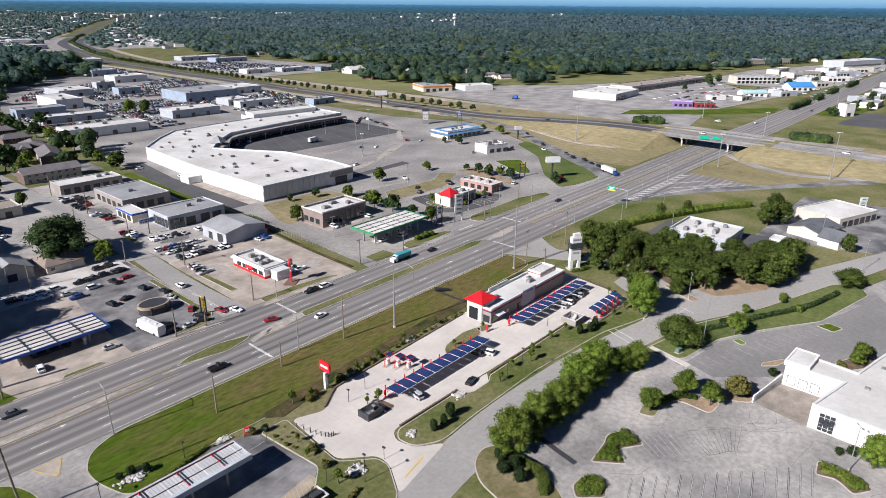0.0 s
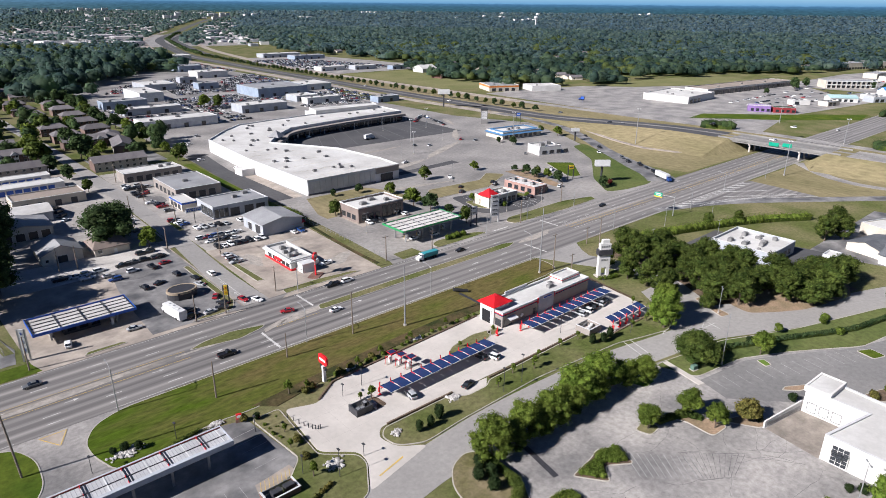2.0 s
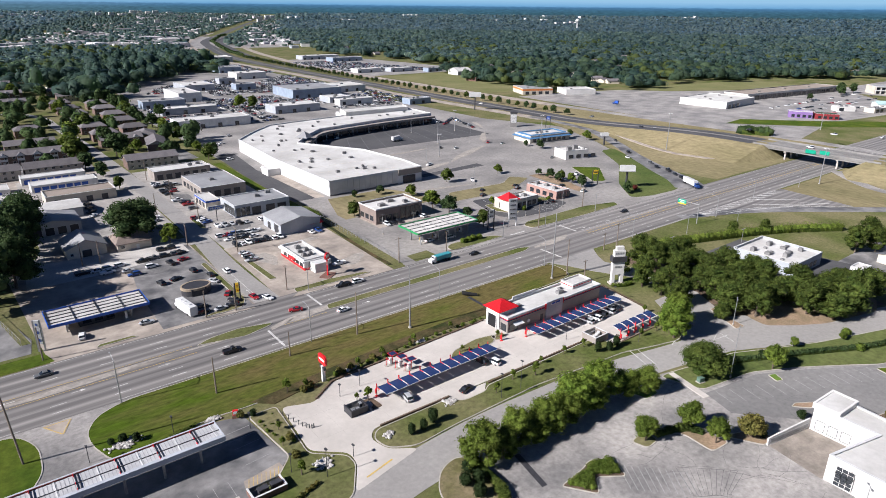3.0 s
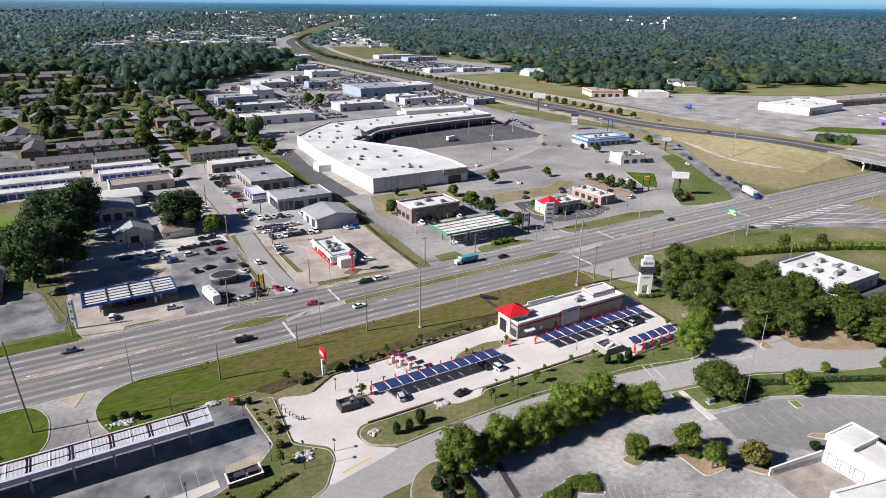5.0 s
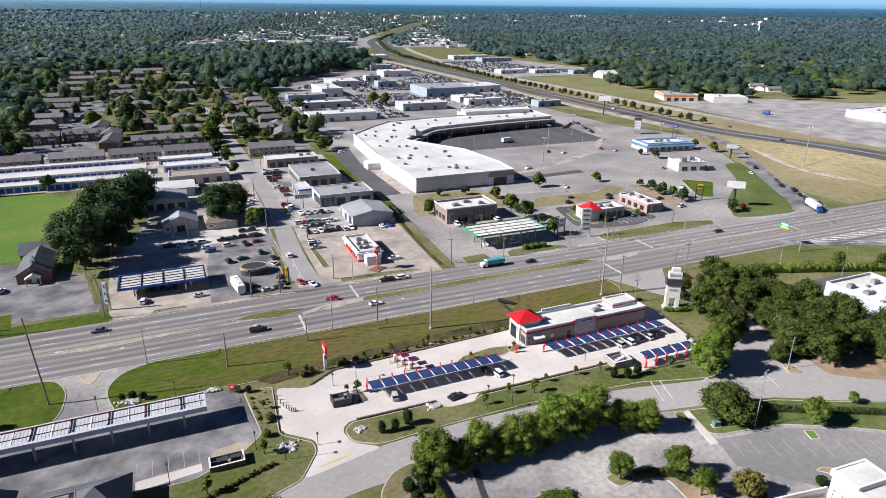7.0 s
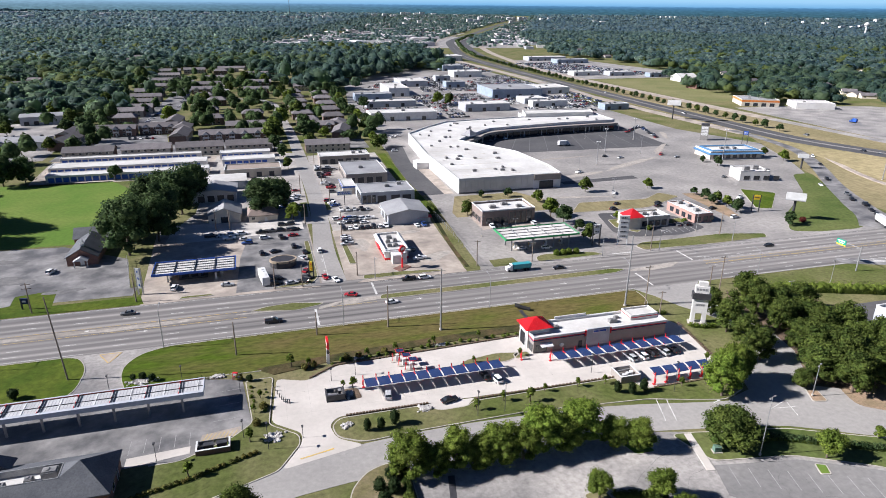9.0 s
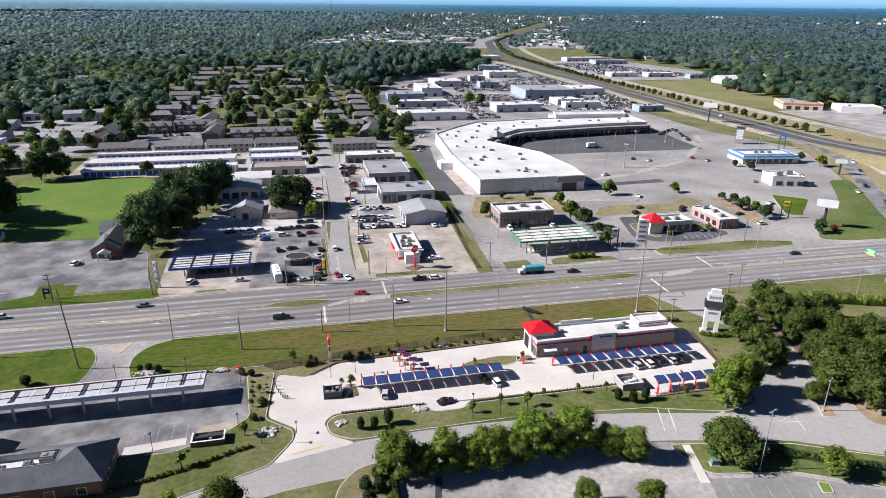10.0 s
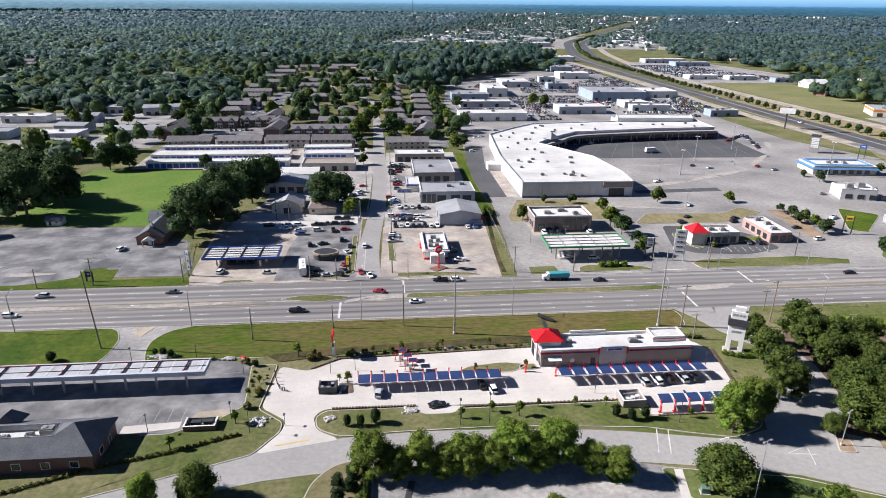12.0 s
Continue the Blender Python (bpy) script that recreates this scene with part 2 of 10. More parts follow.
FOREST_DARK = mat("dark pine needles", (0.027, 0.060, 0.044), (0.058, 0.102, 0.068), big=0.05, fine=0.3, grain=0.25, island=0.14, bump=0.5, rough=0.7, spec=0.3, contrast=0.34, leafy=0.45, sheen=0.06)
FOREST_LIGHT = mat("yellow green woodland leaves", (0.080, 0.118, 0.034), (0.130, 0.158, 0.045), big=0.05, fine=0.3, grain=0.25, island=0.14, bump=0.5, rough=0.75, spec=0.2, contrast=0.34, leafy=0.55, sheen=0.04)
FOREST_MIX = mat("haze-tinted woodland canopy", (0.038, 0.084, 0.072), (0.196, 0.268, 0.190), big=0.032, fine=0.2, grain=0.3, island=0.2, bump=0.5, rough=0.6, spec=0.5, contrast=0.34, leafy=0.72, sheen=0.40)
FOREST_FAR = mat("haze-tinted distant canopy", (0.048, 0.094, 0.094), (0.180, 0.240, 0.206), big=0.02, fine=0.2, grain=0.3, island=0.2, bump=0.5, rough=0.5, spec=0.6, contrast=0.34, leafy=0.7, sheen=0.6)


# ---- builders ----
def mesh_of(name, verts, faces, material, smooth=False):
    me = bpy.data.meshes.new(name)
    me.from_pydata([tuple(v) for v in verts], [], faces)
    for one in material if isinstance(material, (list, tuple)) else [material]:
        me.materials.append(one)
    if smooth:
        me.polygons.foreach_set("use_smooth", [True] * len(me.polygons))
    me.update()
    return me


def put(name, me, parent=None, label="", m=None):
    ob = new(name, me)
    if m is not None:
        ob.matrix_basis = m
    if parent is not None:
        ob.parent = parent
    if label:
        ob["label"] = label
    return ob


class Solid:
    """Collects boxes, prisms, tubes and lofts into one mesh."""

    def __init__(self):
        self.v, self.f = [], []

    def add(self, verts, faces):
        n = len(self.v)
        self.v += [tuple(p) for p in verts]
        self.f += [tuple(i + n for i in f) for f in faces]
        return self

    def box(self, x0, y0, z0, x1, y1, z1):
        return self.prism([(x0, y0), (x1, y0), (x1, y1), (x0, y1)], z0, z1)

    def prism(self, pts, z0, z1):
        n = len(pts)
        area = sum(pts[i][0] * pts[(i + 1) % n][1] - pts[(i + 1) % n][0] * pts[i][1] for i in range(n))
        pts = pts if area > 0 else pts[::-1]
        v = [(x, y, z0) for x, y in pts] + [(x, y, z1) for x, y in pts]
        f = [tuple(range(n - 1, -1, -1)), tuple(range(n, 2 * n))]
        f += [(i, (i + 1) % n, n + (i + 1) % n, n + i) for i in range(n)]
        return self.add(v, f)

    def ring(self, outer, inner, z0, z1):
        n = len(outer)
        v = [(x, y, z) for z in (z0, z1) for p in (outer, inner) for x, y in p]
        f = []
        for i in range(n):
            j = (i + 1) % n
            f += [(i, j, 2 * n + j, 2 * n + i), (n + j, n + i, 3 * n + i, 3 * n + j), (2 * n + i, 2 * n + j, 3 * n + j, 3 * n + i), (j, i, n + i, n + j)]
        return self.add(v, f)

    def tube(self, p, q, r0, r1=None, n=8):
        p, q = Vector(p), Vector(q)
        r1 = r0 if r1 is None else r1
        w = (q - p).normalized()
        u = w.orthogonal().normalized()
        s = w.cross(u)
        v = [p + r0 * (math.cos(a) * u + math.sin(a) * s) for a in (2 * math.pi * i / n for i in range(n))]
        v += [q + r1 * (math.cos(a) * u + math.sin(a) * s) for a in (2 * math.pi * i / n for i in range(n))]
        f = [(i, (i + 1) % n, n + (i + 1) % n, n + i) for i in range(n)] + [tuple(range(n - 1, -1, -1)), tuple(range(n, 2 * n))]
        return self.add(v, f)

    def loft(self, rings, cap=True):
        n = len(rings[0])
        v = [p for r in rings for p in r]
        f = [(k * n + i, k * n + (i + 1) % n, (k + 1) * n + (i + 1) % n, (k + 1) * n + i) for k in range(len(rings) - 1) for i in range(n)]
        if cap:
            f += [tuple(range(n - 1, -1, -1)), tuple((len(rings) - 1) * n + i for i in range(n))]
        return self.add(v, f)

    def mesh(self, name, material, smooth=False):
        return mesh_of(name, self.v, self.f, material, smooth)


def part(name, solid, material, parent, label=""):
    return put(name, solid.mesh(name, material), parent, label)


def thing(name, label, category, group="", kind="", m=None):
    ob = new(name)
    ob.empty_display_size = 0.1
    if m is not None:
        ob.matrix_basis = m
    return tagged(ob, label, category, group, kind)


def rounded(pts, r=2.0, n=5):
    """The polygon with its corners rounded off."""
    out = []
    k = len(pts)
    for i in range(k):
        p = Vector(pts[i])
        a, b = Vector(pts[i - 1]) - p, Vector(pts[(i + 1) % k]) - p
        d = min(r, 0.45 * a.length, 0.45 * b.length)
        s, e = p + a.normalized() * d, p + b.normalized() * d
        for j in range(n + 1):
            t = j / n
            q = (1 - t) ** 2 * s + 2 * t * (1 - t) * p + t * t * e
            out.append((q.x, q.y))
    return out


def inset(pts, d):
    """The polygon moved inwards by d."""
    k = len(pts)
    area = sum(pts[i][0] * pts[(i + 1) % k][1] - pts[(i + 1) % k][0] * pts[i][1] for i in range(k))
    sg = 1 if area > 0 else -1
    out = []
    for i in range(k):
        p, a, b = Vector(pts[i]), Vector(pts[i - 1]), Vector(pts[(i + 1) % k])
        u, v = (p - a).normalized(), (b - p).normalized()
        n1, n2 = Vector((-u.y, u.x)) * sg, Vector((-v.y, v.x)) * sg
        w = n1 + n2
        w = w / max(w.dot(n1), 0.35) if w.length > 1e-6 else n1
        out.append((p.x + d * w.x, p.y + d * w.y))
    return out


def smooth_line(pts, step=6.0):
    """A Catmull-Rom line through the points."""
    ps = [Vector(p) for p in pts]
    ps = [2 * ps[0] - ps[1]] + ps + [2 * ps[-1] - ps[-2]]
    out = []
    for i in range(1, len(ps) - 2):
        n = max(1, int((ps[i + 1] - ps[i]).length / step))
        for j in range(n):
            t = j / n
            a, b, c, d = ps[i - 1:i + 3]
            out.append(0.5 * (2 * b + (c - a) * t + (2 * a - 5 * b + 4 * c - d) * t * t + (3 * b - a - 3 * c + d) * t ** 3))
    return out + [ps[-2]]


def ribbon(pts, widths, z0, z1, step=6.0, shift=0.0):
    """A strip along a line; widths: one number or one for each point."""
    line = smooth_line(pts, step)
    if isinstance(widths, (int, float)):
        ws = [widths] * len(line)
    else:
        ws = [v.y for v in smooth_line([(i * 100.0, w) for i, w in enumerate(widths)], 4.0)]
        ws = [ws[min(len(ws) - 1, round(i * (len(ws) - 1) / (len(line) - 1)))] for i in range(len(line))]
    so = Solid()
    rows = []
    for i, p in enumerate(line):
        d = (line[min(i + 1, len(line) - 1)] - line[max(i - 1, 0)]).normalized()
        n = Vector((-d.y, d.x))
        a, b = p + n * (shift + ws[i] / 2), p + n * (shift - ws[i] / 2)
        rows.append([(a.x, a.y, z0), (b.x, b.y, z0), (b.x, b.y, z1), (a.x, a.y, z1)])
    so.loft(rows)
    return so


def slab(name, pts, z, material, label, category="pavement", thick=0.3, kind="structure"):
    so = Solid().prism(pts, z - thick, z)
    ob = put(name, so.mesh(name, material))
    return tagged(ob, label, category, kind=kind)


def island(name, pts, material, label, r=2.0, h=0.15, kerb=0.21, category="island"):
    """Planted ground inside a kerb that stands a step above the paving."""
    outer = rounded(pts, r)
    inner = inset(outer, kerb)
    ob = put(name, Solid().prism(inner, -0.2, h - 0.02).mesh(name, material))
    tagged(ob, label, category, kind="structure")
    part("kerb", Solid().ring(outer, inner, -0.2, h), KERB, ob, "pale concrete kerb")
    return ob

# ---- ground, roads and paving ----
def terrain(x, y):
    """The country rises gently to wooded hills beyond two kilometres."""
    d = np.hypot(np.asarray(x, float) - 40, np.asarray(y, float) - 20)
    return 42 * np.clip((d - 2000) / 1900, 0, 1.1) ** 1.6


FREEWAY = [(405, 380), (405, 500), (408, 690), (412, 840), (424, 1050), (452, 1200), (494, 1370), (560, 1610), (668, 1860), (805, 2140), (965, 2460), (1180, 2850), (1390, 3160), (1600, 3600)]
rings = [0, 40, 80, 120, 180, 260, 360, 480, 640, 820, 1050, 1350, 1700] + list(range(1900, 4101, 100))
gv, gf = [(120.0, 60.0, -0.02)], []
for r in rings[1:]:
    for k in range(144):
        a = 2 * math.pi * k / 144
        gv.append((120 + r * math.cos(a), 60 + r * math.sin(a), -0.02))
for k in range(144):
    gf.append((0, 1 + k, 1 + (k + 1) % 144))
for i in range(len(rings) - 2):
    for k in range(144):
        a, b = 1 + i * 144, 1 + (i + 1) * 144
        gf.append((a + k, b + k, b + (k + 1) % 144, a + (k + 1) % 144))
tagged(put("ground", mesh_of("ground", gv, gf, GRASS)), "mown roadside grass with dry patches", "ground", kind="structure")

tagged(put("highway", Solid().box(-900, 118, -0.3, 1700, 144.2, 0.04).mesh("highway", ASPHALT_ROAD)), "worn grey asphalt highway with six lanes", "road", kind="structure")
slab("side_street", [(78, 144.2), (70, 146.8), (92, 146.8), (88.5, 144.2)], 0.036, ASPHALT_ROAD, "flared mouth of the side street")
tagged(put("side_street", ribbon([(82.0, 146), (82.0, 175), (84.2, 212), (85.5, 255), (85, 345), (84, 420), (80.5, 500), (78.5, 545), (66, 580), (46, 594), (37, 654), (31, 800)], [7.6, 6.6, 6.9, 6.8, 6.2, 5.8, 6, 6, 6, 6, 6], -0.3, 0.03).mesh("side_street", ASPHALT_SMOOTH)), "grey asphalt side street running away from the highway", "road", kind="structure")
tagged(put("service_road", ribbon([(18, 44), (36, 51), (56, 58.5), (72, 61.5), (96, 62.8), (128, 61), (150, 57), (164, 54), (176, 48.4), (191, 42), (208, 35.2), (226, 28.8), (248, 20.5), (300, 2), (380, -20)], [8.5, 8.5, 9.5, 10, 9.6, 9, 10.5, 12, 11, 8.6, 7.4, 8, 8, 8, 8], -0.3, 0.04).mesh("service_road", ASPHALT_SMOOTH)), "bleached asphalt service road round the shopping centre", "road", kind="structure")
tagged(put("cross_street", ribbon([(180, 119), (180, 106), (184.5, 96), (186, 86), (184, 76), (178, 66.5), (170, 57)], [24, 13, 8.5, 7.5, 7.5, 9, 12], -0.3, 0.036).mesh("cross_street", ASPHALT_SMOOTH)), "asphalt street between the pylon sign and the grove", "road", kind="structure")

# lots on the near side
slab("junction", [(160, 51.5), (176, 45), (186, 46), (184, 58), (176, 62), (160, 60)], 0.031, ASPHALT_SMOOTH, "worn asphalt corner of the service road", "road")
slab("junction", [(154, 55), (157, 61), (164, 63), (167.4, 72), (172, 79), (184, 79), (181, 66), (176, 54)], 0.034, ASPHALT_SMOOTH, "worn asphalt junction below the grove", "road")
slab("parking_lot", [(78, 57.5), (86, 58), (130, 56.5), (146, 52), (160, 47), (158, 41.5), (172, 34), (206, 24), (300, -6), (300, -160), (-40, -160), (20, 10), (72, 40)], 0.02, ASPHALT_OLD, "bleached cracked asphalt parking lot")
slab("parking_lot", [(-120, 72), (44, 71), (53, 76), (57, 79.5), (55, 97), (47, 99), (30, 93.5), (24, 97), (-120, 95)], 0.02, ASPHALT_LOT, "grey asphalt lot round the long canopy")
slab("driveway", [(12, 118.5), (46, 118.5), (46, 104), (31.4, 92), (24, 92), (12, 104)], 0.01, ASPHALT_OLD, "bleached asphalt driveway off the highway")
slab("driveway_median", [(21.6, 117.4), (27.0, 117.4), (24.9, 112.4), (24.3, 112.4)], 0.05, CONCRETE_PINK, "pale concrete splitter at the driveway mouth")
slab("concrete_apron", rounded([(62, 63.4), (78, 66.6), (73, 70), (72, 74.5), (74, 77), (94, 76.6), (140, 75.6), (142, 69.6), (163.6, 69.6), (165.4, 78), (168, 94), (165.4, 99.8), (124, 99.8), (95, 98), (76, 97.2), (69, 92.4), (62.5, 95), (60.8, 78.6), (66.6, 73.6), (66.2, 70)], 1.6), 0.05, CONCRETE, "pale concrete apron of the car wash")

# far side of the highway
slab("parking_lot", [(-70, 146.5), (-23, 148), (-4, 152.5), (24, 152), (25, 160), (20, 182), (-5, 201), (-60, 204)], 0.02, ASPHALT_LOT, "patched grey asphalt lot beside the chapel")
slab("forecourt", [(27, 144.3), (78.4, 144.3), (78.8, 207), (24, 212), (26, 160)], 0.025, CONCRETE_PINK, "stained concrete forecourt")
slab("parking_lot", [(53, 146), (77.6, 146), (78.4, 207), (58, 207), (54, 175)], 0.04, ASPHALT_LOT, "grey asphalt used car lot")
slab("parking_lot", [(28, 206), (80.8, 206), (83, 340), (40, 340), (36, 230)], 0.022, YARD, "sandy pale yard between old workshops")
slab("gravel_yard", [(28, 195), (52, 195.5), (77, 200.5), (77, 213), (30, 216)], 0.045, GRAVEL, "pale gravel yard under the oaks")
slab("forecourt", [(85.6, 144.3), (124.2, 144.3), (127.6, 186), (129, 195), (87, 195)], 0.03, CONCRETE_PINK, "pinkish stained concrete lot round the drive-in")
slab("parking_lot", [(87.4, 194), (127, 194), (127, 262), (128.4, 330), (89, 330)], 0.025, YARD, "crowded asphalt yard of the repair shops")
slab("parking_lot", [(129, 144.3), (300, 144.3), (318, 170), (332, 215), (352, 250), (374, 300), (374, 420), (396, 620), (392, 960), (300, 960), (160, 690), (138, 500), (134, 219)], 0.016, ASPHALT_MALL, "huge bleached asphalt lot of the shopping mall")
slab("dark_lot", [(188, 334), (232, 376), (318, 384), (312, 307), (212, 309)], 0.04, ASPHALT_DARK, "freshly sealed black asphalt lot")
slab("parking_lot", [(462, 170), (560, 190), (900, 150), (1300, 150), (1300, 210), (1000, 290), (820, 290), (640, 380), (600, 420), (520, 440), (470, 440)], 0.016, ASPHALT_OLD, "pale asphalt lot round the far stores")
slab("parking_lot", [(452, 690), (640, 690), (600, 990), (470, 990)], 0.016, ASPHALT_OLD, "pale asphalt lots of the car dealers")
slab("parking_lot", [(-200, 425), (-56, 425), (-54, 480), (-220, 490)], 0.012, ASPHALT_OLD, "pale lots between the workshops")
slab("parking_lot", [(-150, 345), (-50, 350), (-50, 392), (-140, 392)], 0.012, ASPHALT_OLD, "pale lots between the workshops")
slab("parking_lot", [(-42, 292), (78, 296), (78, 345), (-44, 345)], 0.014, CONCRETE_PINK, "concrete yard of the storage units")
slab("parking_lot", [(-46, 346), (76, 346), (78, 380), (26, 382), (10, 384), (6, 416), (-30, 416), (-44, 380)], 0.018, ASPHALT_LOT, "asphalt courts between the apartments")
slab("parking_lot", [(-24, 440), (-2, 440), (6, 560), (2, 700), (-4, 815), (-24, 815), (-12, 620)], 0.018, ASPHALT_LOT, "long asphalt court with parked cars")
slab("parking_lot", [(92, 345), (128, 345), (128, 372), (92, 372)], 0.018, ASPHALT_LOT, "asphalt court behind the street of apartments")
slab("parking_lot", [(200, 1380), (660, 1330), (760, 1640), (850, 1890), (380, 1960), (260, 1900)], 0.014, ASPHALT_OLD, "pale paved commercial strip far away")

slab("parking_lot", [(245, 60), (320, 60), (330, 10), (260, 10)], 0.02, ASPHALT_LOT, "grey lot beside the low white store")
slab("parking_lot", [(214, 92), (244, 92), (252, 46), (224, 44), (222, 60)], 0.022, ASPHALT_DARK, "dark asphalt lot round the flat-roofed office")

# interchange
tagged(slab("dry_verge", [(262, 117), (300, 100), (396, 20), (396, -120), (470, -120), (470, 300), (440, 620), (396, 620), (388, 330), (352, 250), (318, 178), (322, 146), (470, 146), (470, 117)], 0.008, GRASS_DRY, "parched yellow grass of the interchange", "ground"))
so = Solid()
rows = []
for k in range(53):
    y = -240 + 12 * k
    h = 6.6 * max(0.0, min(1.0, (330 - y) / 150 if y > 130 else (y + 150) / 200))
    h = h * h * (3 - 2 * h / 6.6) / 6.6 if h < 6.6 else 6.6
    cut = 104 < y < 164
    rows.append((y, h))
for lo, hi in ((-240, 106), (160, 400)):
    use = [(y, h) for y, h in rows if lo <= y <= hi]
    use = use + [(hi, 6.6), (hi + 9, 0.1)] if hi == 106 else [(lo - 9, 0.1), (lo, 6.6)] + use
    pr = []
    for y, h in use:
        side = 2.6 if hi == 106 else 4.4
        pr.append([(405 - 12 - side * h - 1, y, -0.1), (405 + 12 + side * h + 1, y, -0.1), (417, y, h), (393, y, h)])
    so.loft(pr)
tagged(put("embankment", so.mesh("embankment", GRASS_DRY)), "long grassy bank that carries the freeway", "embankment", kind="structure")
rd = []
for y, h in rows:
    rd.append([(394, y, h - 0.6), (416, y, h - 0.6), (416, y, h + 0.06), (394, y, h + 0.06)])
so = Solid().loft([r for r in rd if r[0][1] <= 106])
tagged(put("freeway", so.mesh("freeway", ASPHALT_OLD)), "pale concrete freeway on its bank", "road", kind="structure")
so = Solid().loft([r for r in rd if r[0][1] >= 160])
fr = put("freeway", so.mesh("freeway", ASPHALT_DARK))
tagged(fr, "dark asphalt freeway on its bank", "road", kind="structure")
tagged(put("freeway", ribbon(FREEWAY, 21, -0.3, 0.06, step=25).mesh("freeway", ASPHALT_DARK)), "dark asphalt freeway curving to the horizon", "road", kind="structure")
tagged(put("freeway", ribbon(FREEWAY[3:], 14, -0.3, 0.05, step=25, shift=-34).mesh("freeway", ASPHALT_DARK)), "dark asphalt carriageway beside the freeway", "road", kind="structure")
tagged(put("frontage_road", ribbon([(455, 380), (452, 600), (455, 830)] + [(x + 62, y - 14) for x, y in FREEWAY[4:10]], 13, -0.3, 0.05, step=25).mesh("frontage_road", CONCRETE_PINK)), "pale concrete road beside the freeway", "road", kind="structure")
tagged(put("frontage_road", ribbon([(388, 330), (382, 500), (386, 720), (388, 860)] + [(x - 36, y + 12) for x, y in FREEWAY[4:10]], 11, -0.3, 0.045, step=25).mesh("frontage_road", CONCRETE_PINK)), "pale frontage road along the freeway", "road", kind="structure")
tagged(put("exit_ramp", ribbon([(399, 310), (397.7, 288), (378, 248), (365, 218), (359, 194), (363, 176), (377, 165), (392, 160)], 3.4, -0.3, 0.34, step=10).mesh("exit_ramp", CONCRETE_PINK)), "narrow pale ramp round the foot of the bank", "road", kind="structure")
so = Solid().loft([[(404.7, y, h - 0.2), (405.3, y, h - 0.2), (405.15, y, h + 0.5), (404.85, y, h + 0.5)] for y, h in rows])
so.loft([[(p.x - 0.3, p.y, -0.1), (p.x + 0.3, p.y, -0.1), (p.x + 0.15, p.y, 0.5), (p.x - 0.15, p.y, 0.5)] for p in smooth_line(FREEWAY[:7], 25)])
tagged(put("median_barrier", so.mesh("median_barrier", mat("weathered barrier concrete", (0.16, 0.155, 0.15), (0.12, 0.115, 0.11)))), "weathered concrete barrier between the carriageways", "barrier", kind="structure")
tagged(put("frontage_road", ribbon([(462, 60), (468, 180), (462, 260), (458, 340), (455, 390)], 10, -0.3, 0.045, step=15).mesh("frontage_road", ASPHALT_OLD)), "pale frontage road beyond the overpass", "road", kind="structure")
tagged(put("exit_ramp", ribbon([(296, 144), (306, 156), (315, 173), (334, 204), (358, 238), (380, 277), (388, 318), (389, 345)], [16, 12, 9, 8, 8, 7, 7, 7], -0.3, 0.05).mesh("exit_ramp", ASPHALT_LOT)), "asphalt ramp curving up to the freeway", "road", kind="structure")
tagged(put("entry_ramp", ribbon([(250, 121), (285, 107), (325, 79), (378, 37), (430, -10)], [5, 7, 7, 7, 7], -0.3, 0.05).mesh("entry_ramp", ASPHALT_LOT)), "asphalt ramp leaving the highway", "road", kind="structure")
tagged(put("loop_ramp", ribbon([(392, 117), (380, 106), (368, 92), (364, 72), (376, 42), (385, 20)], [8, 7, 6, 6, 6, 6], -0.3, 0.045).mesh("loop_ramp", ASPHALT_OLD)), "narrow loop ramp below the bank", "road", kind="structure")
tagged(slab("painted_gore", [(252, 120.5), (330, 117.5), (326, 84), (290, 108)], 0.03, ASPHALT_ROAD, "paved gore between highway and ramp"))

# grass and planting beds
island("lawn", [(-120, 117.7), (17.2, 117.7), (20.4, 111), (20, 102), (17, 96.8), (-120, 96.6)], GRASS_RICH, "mown green lawn beside the highway", 4, 0.1, category="lawn")
island("lawn", [(37, 117.6), (168.6, 117.7), (169, 113), (167.4, 107), (160, 105.6), (120, 104.6), (80, 101.6), (58, 99.2), (48, 100.2), (35, 96.6), (30.4, 98), (28.3, 105), (28.2, 110), (31, 115)], GRASS_VERGE, "mown green lawn beside the highway", 6, 0.1, category="lawn")
slab("ditch_scrub", [(58, 100.6), (76, 102.6), (100, 104.4), (130, 105.6), (160, 105), (160, 102.4), (124, 101.8), (98, 101), (76, 99.6), (62, 97)], 0.112, GRASS_DITCH, "dry brown growth along the ditch", "ground")
slab("lawn", [(-2, 203), (-35, 203.5), (-60, 210), (-60, 296), (-6, 295), (14, 262), (14, 206)], 0.014, GRASS_LUSH, "bright green meadow behind the chapel", "lawn")
slab("lawn", [(124.2, 146), (129.4, 146), (131.8, 186), (132.6, 212), (131.7, 262), (134, 326), (137, 360), (131, 360), (128, 326), (126.5, 262), (126.8, 210), (126.3, 190)], 0.05, GRASS, "grassy ditch between two lots", "lawn")
slab("lawn", [(127.4, 206), (132.2, 206), (131.4, 262), (133.4, 326), (129, 326), (126.9, 262)], 0.062, GRASS_RICH, "lush green strip along the ditch", "lawn")
# dark strip paints the shade of a channel that is not cut in
tagged(put("ditch_bed", ribbon([(125.6, 148), (125.9, 165), (127.6, 186), (129.2, 205)], 1.5, -0.1, 0.062, step=4).mesh("ditch_bed", GRASS_DITCH)), "ditch bed with painted dark shade between two lots", "ground", kind="structure")
slab("lawn", [(134, 145.6), (134.4, 151.6), (143, 152), (143.4, 145.8)], 0.05, GRASS, "small grassy island before the forecourt", "lawn")
slab("lawn", [(600, 425), (826, 398), (826, 300), (640, 384)], 0.03, GRASS_PALE, "open pale green field before the woods", "lawn")
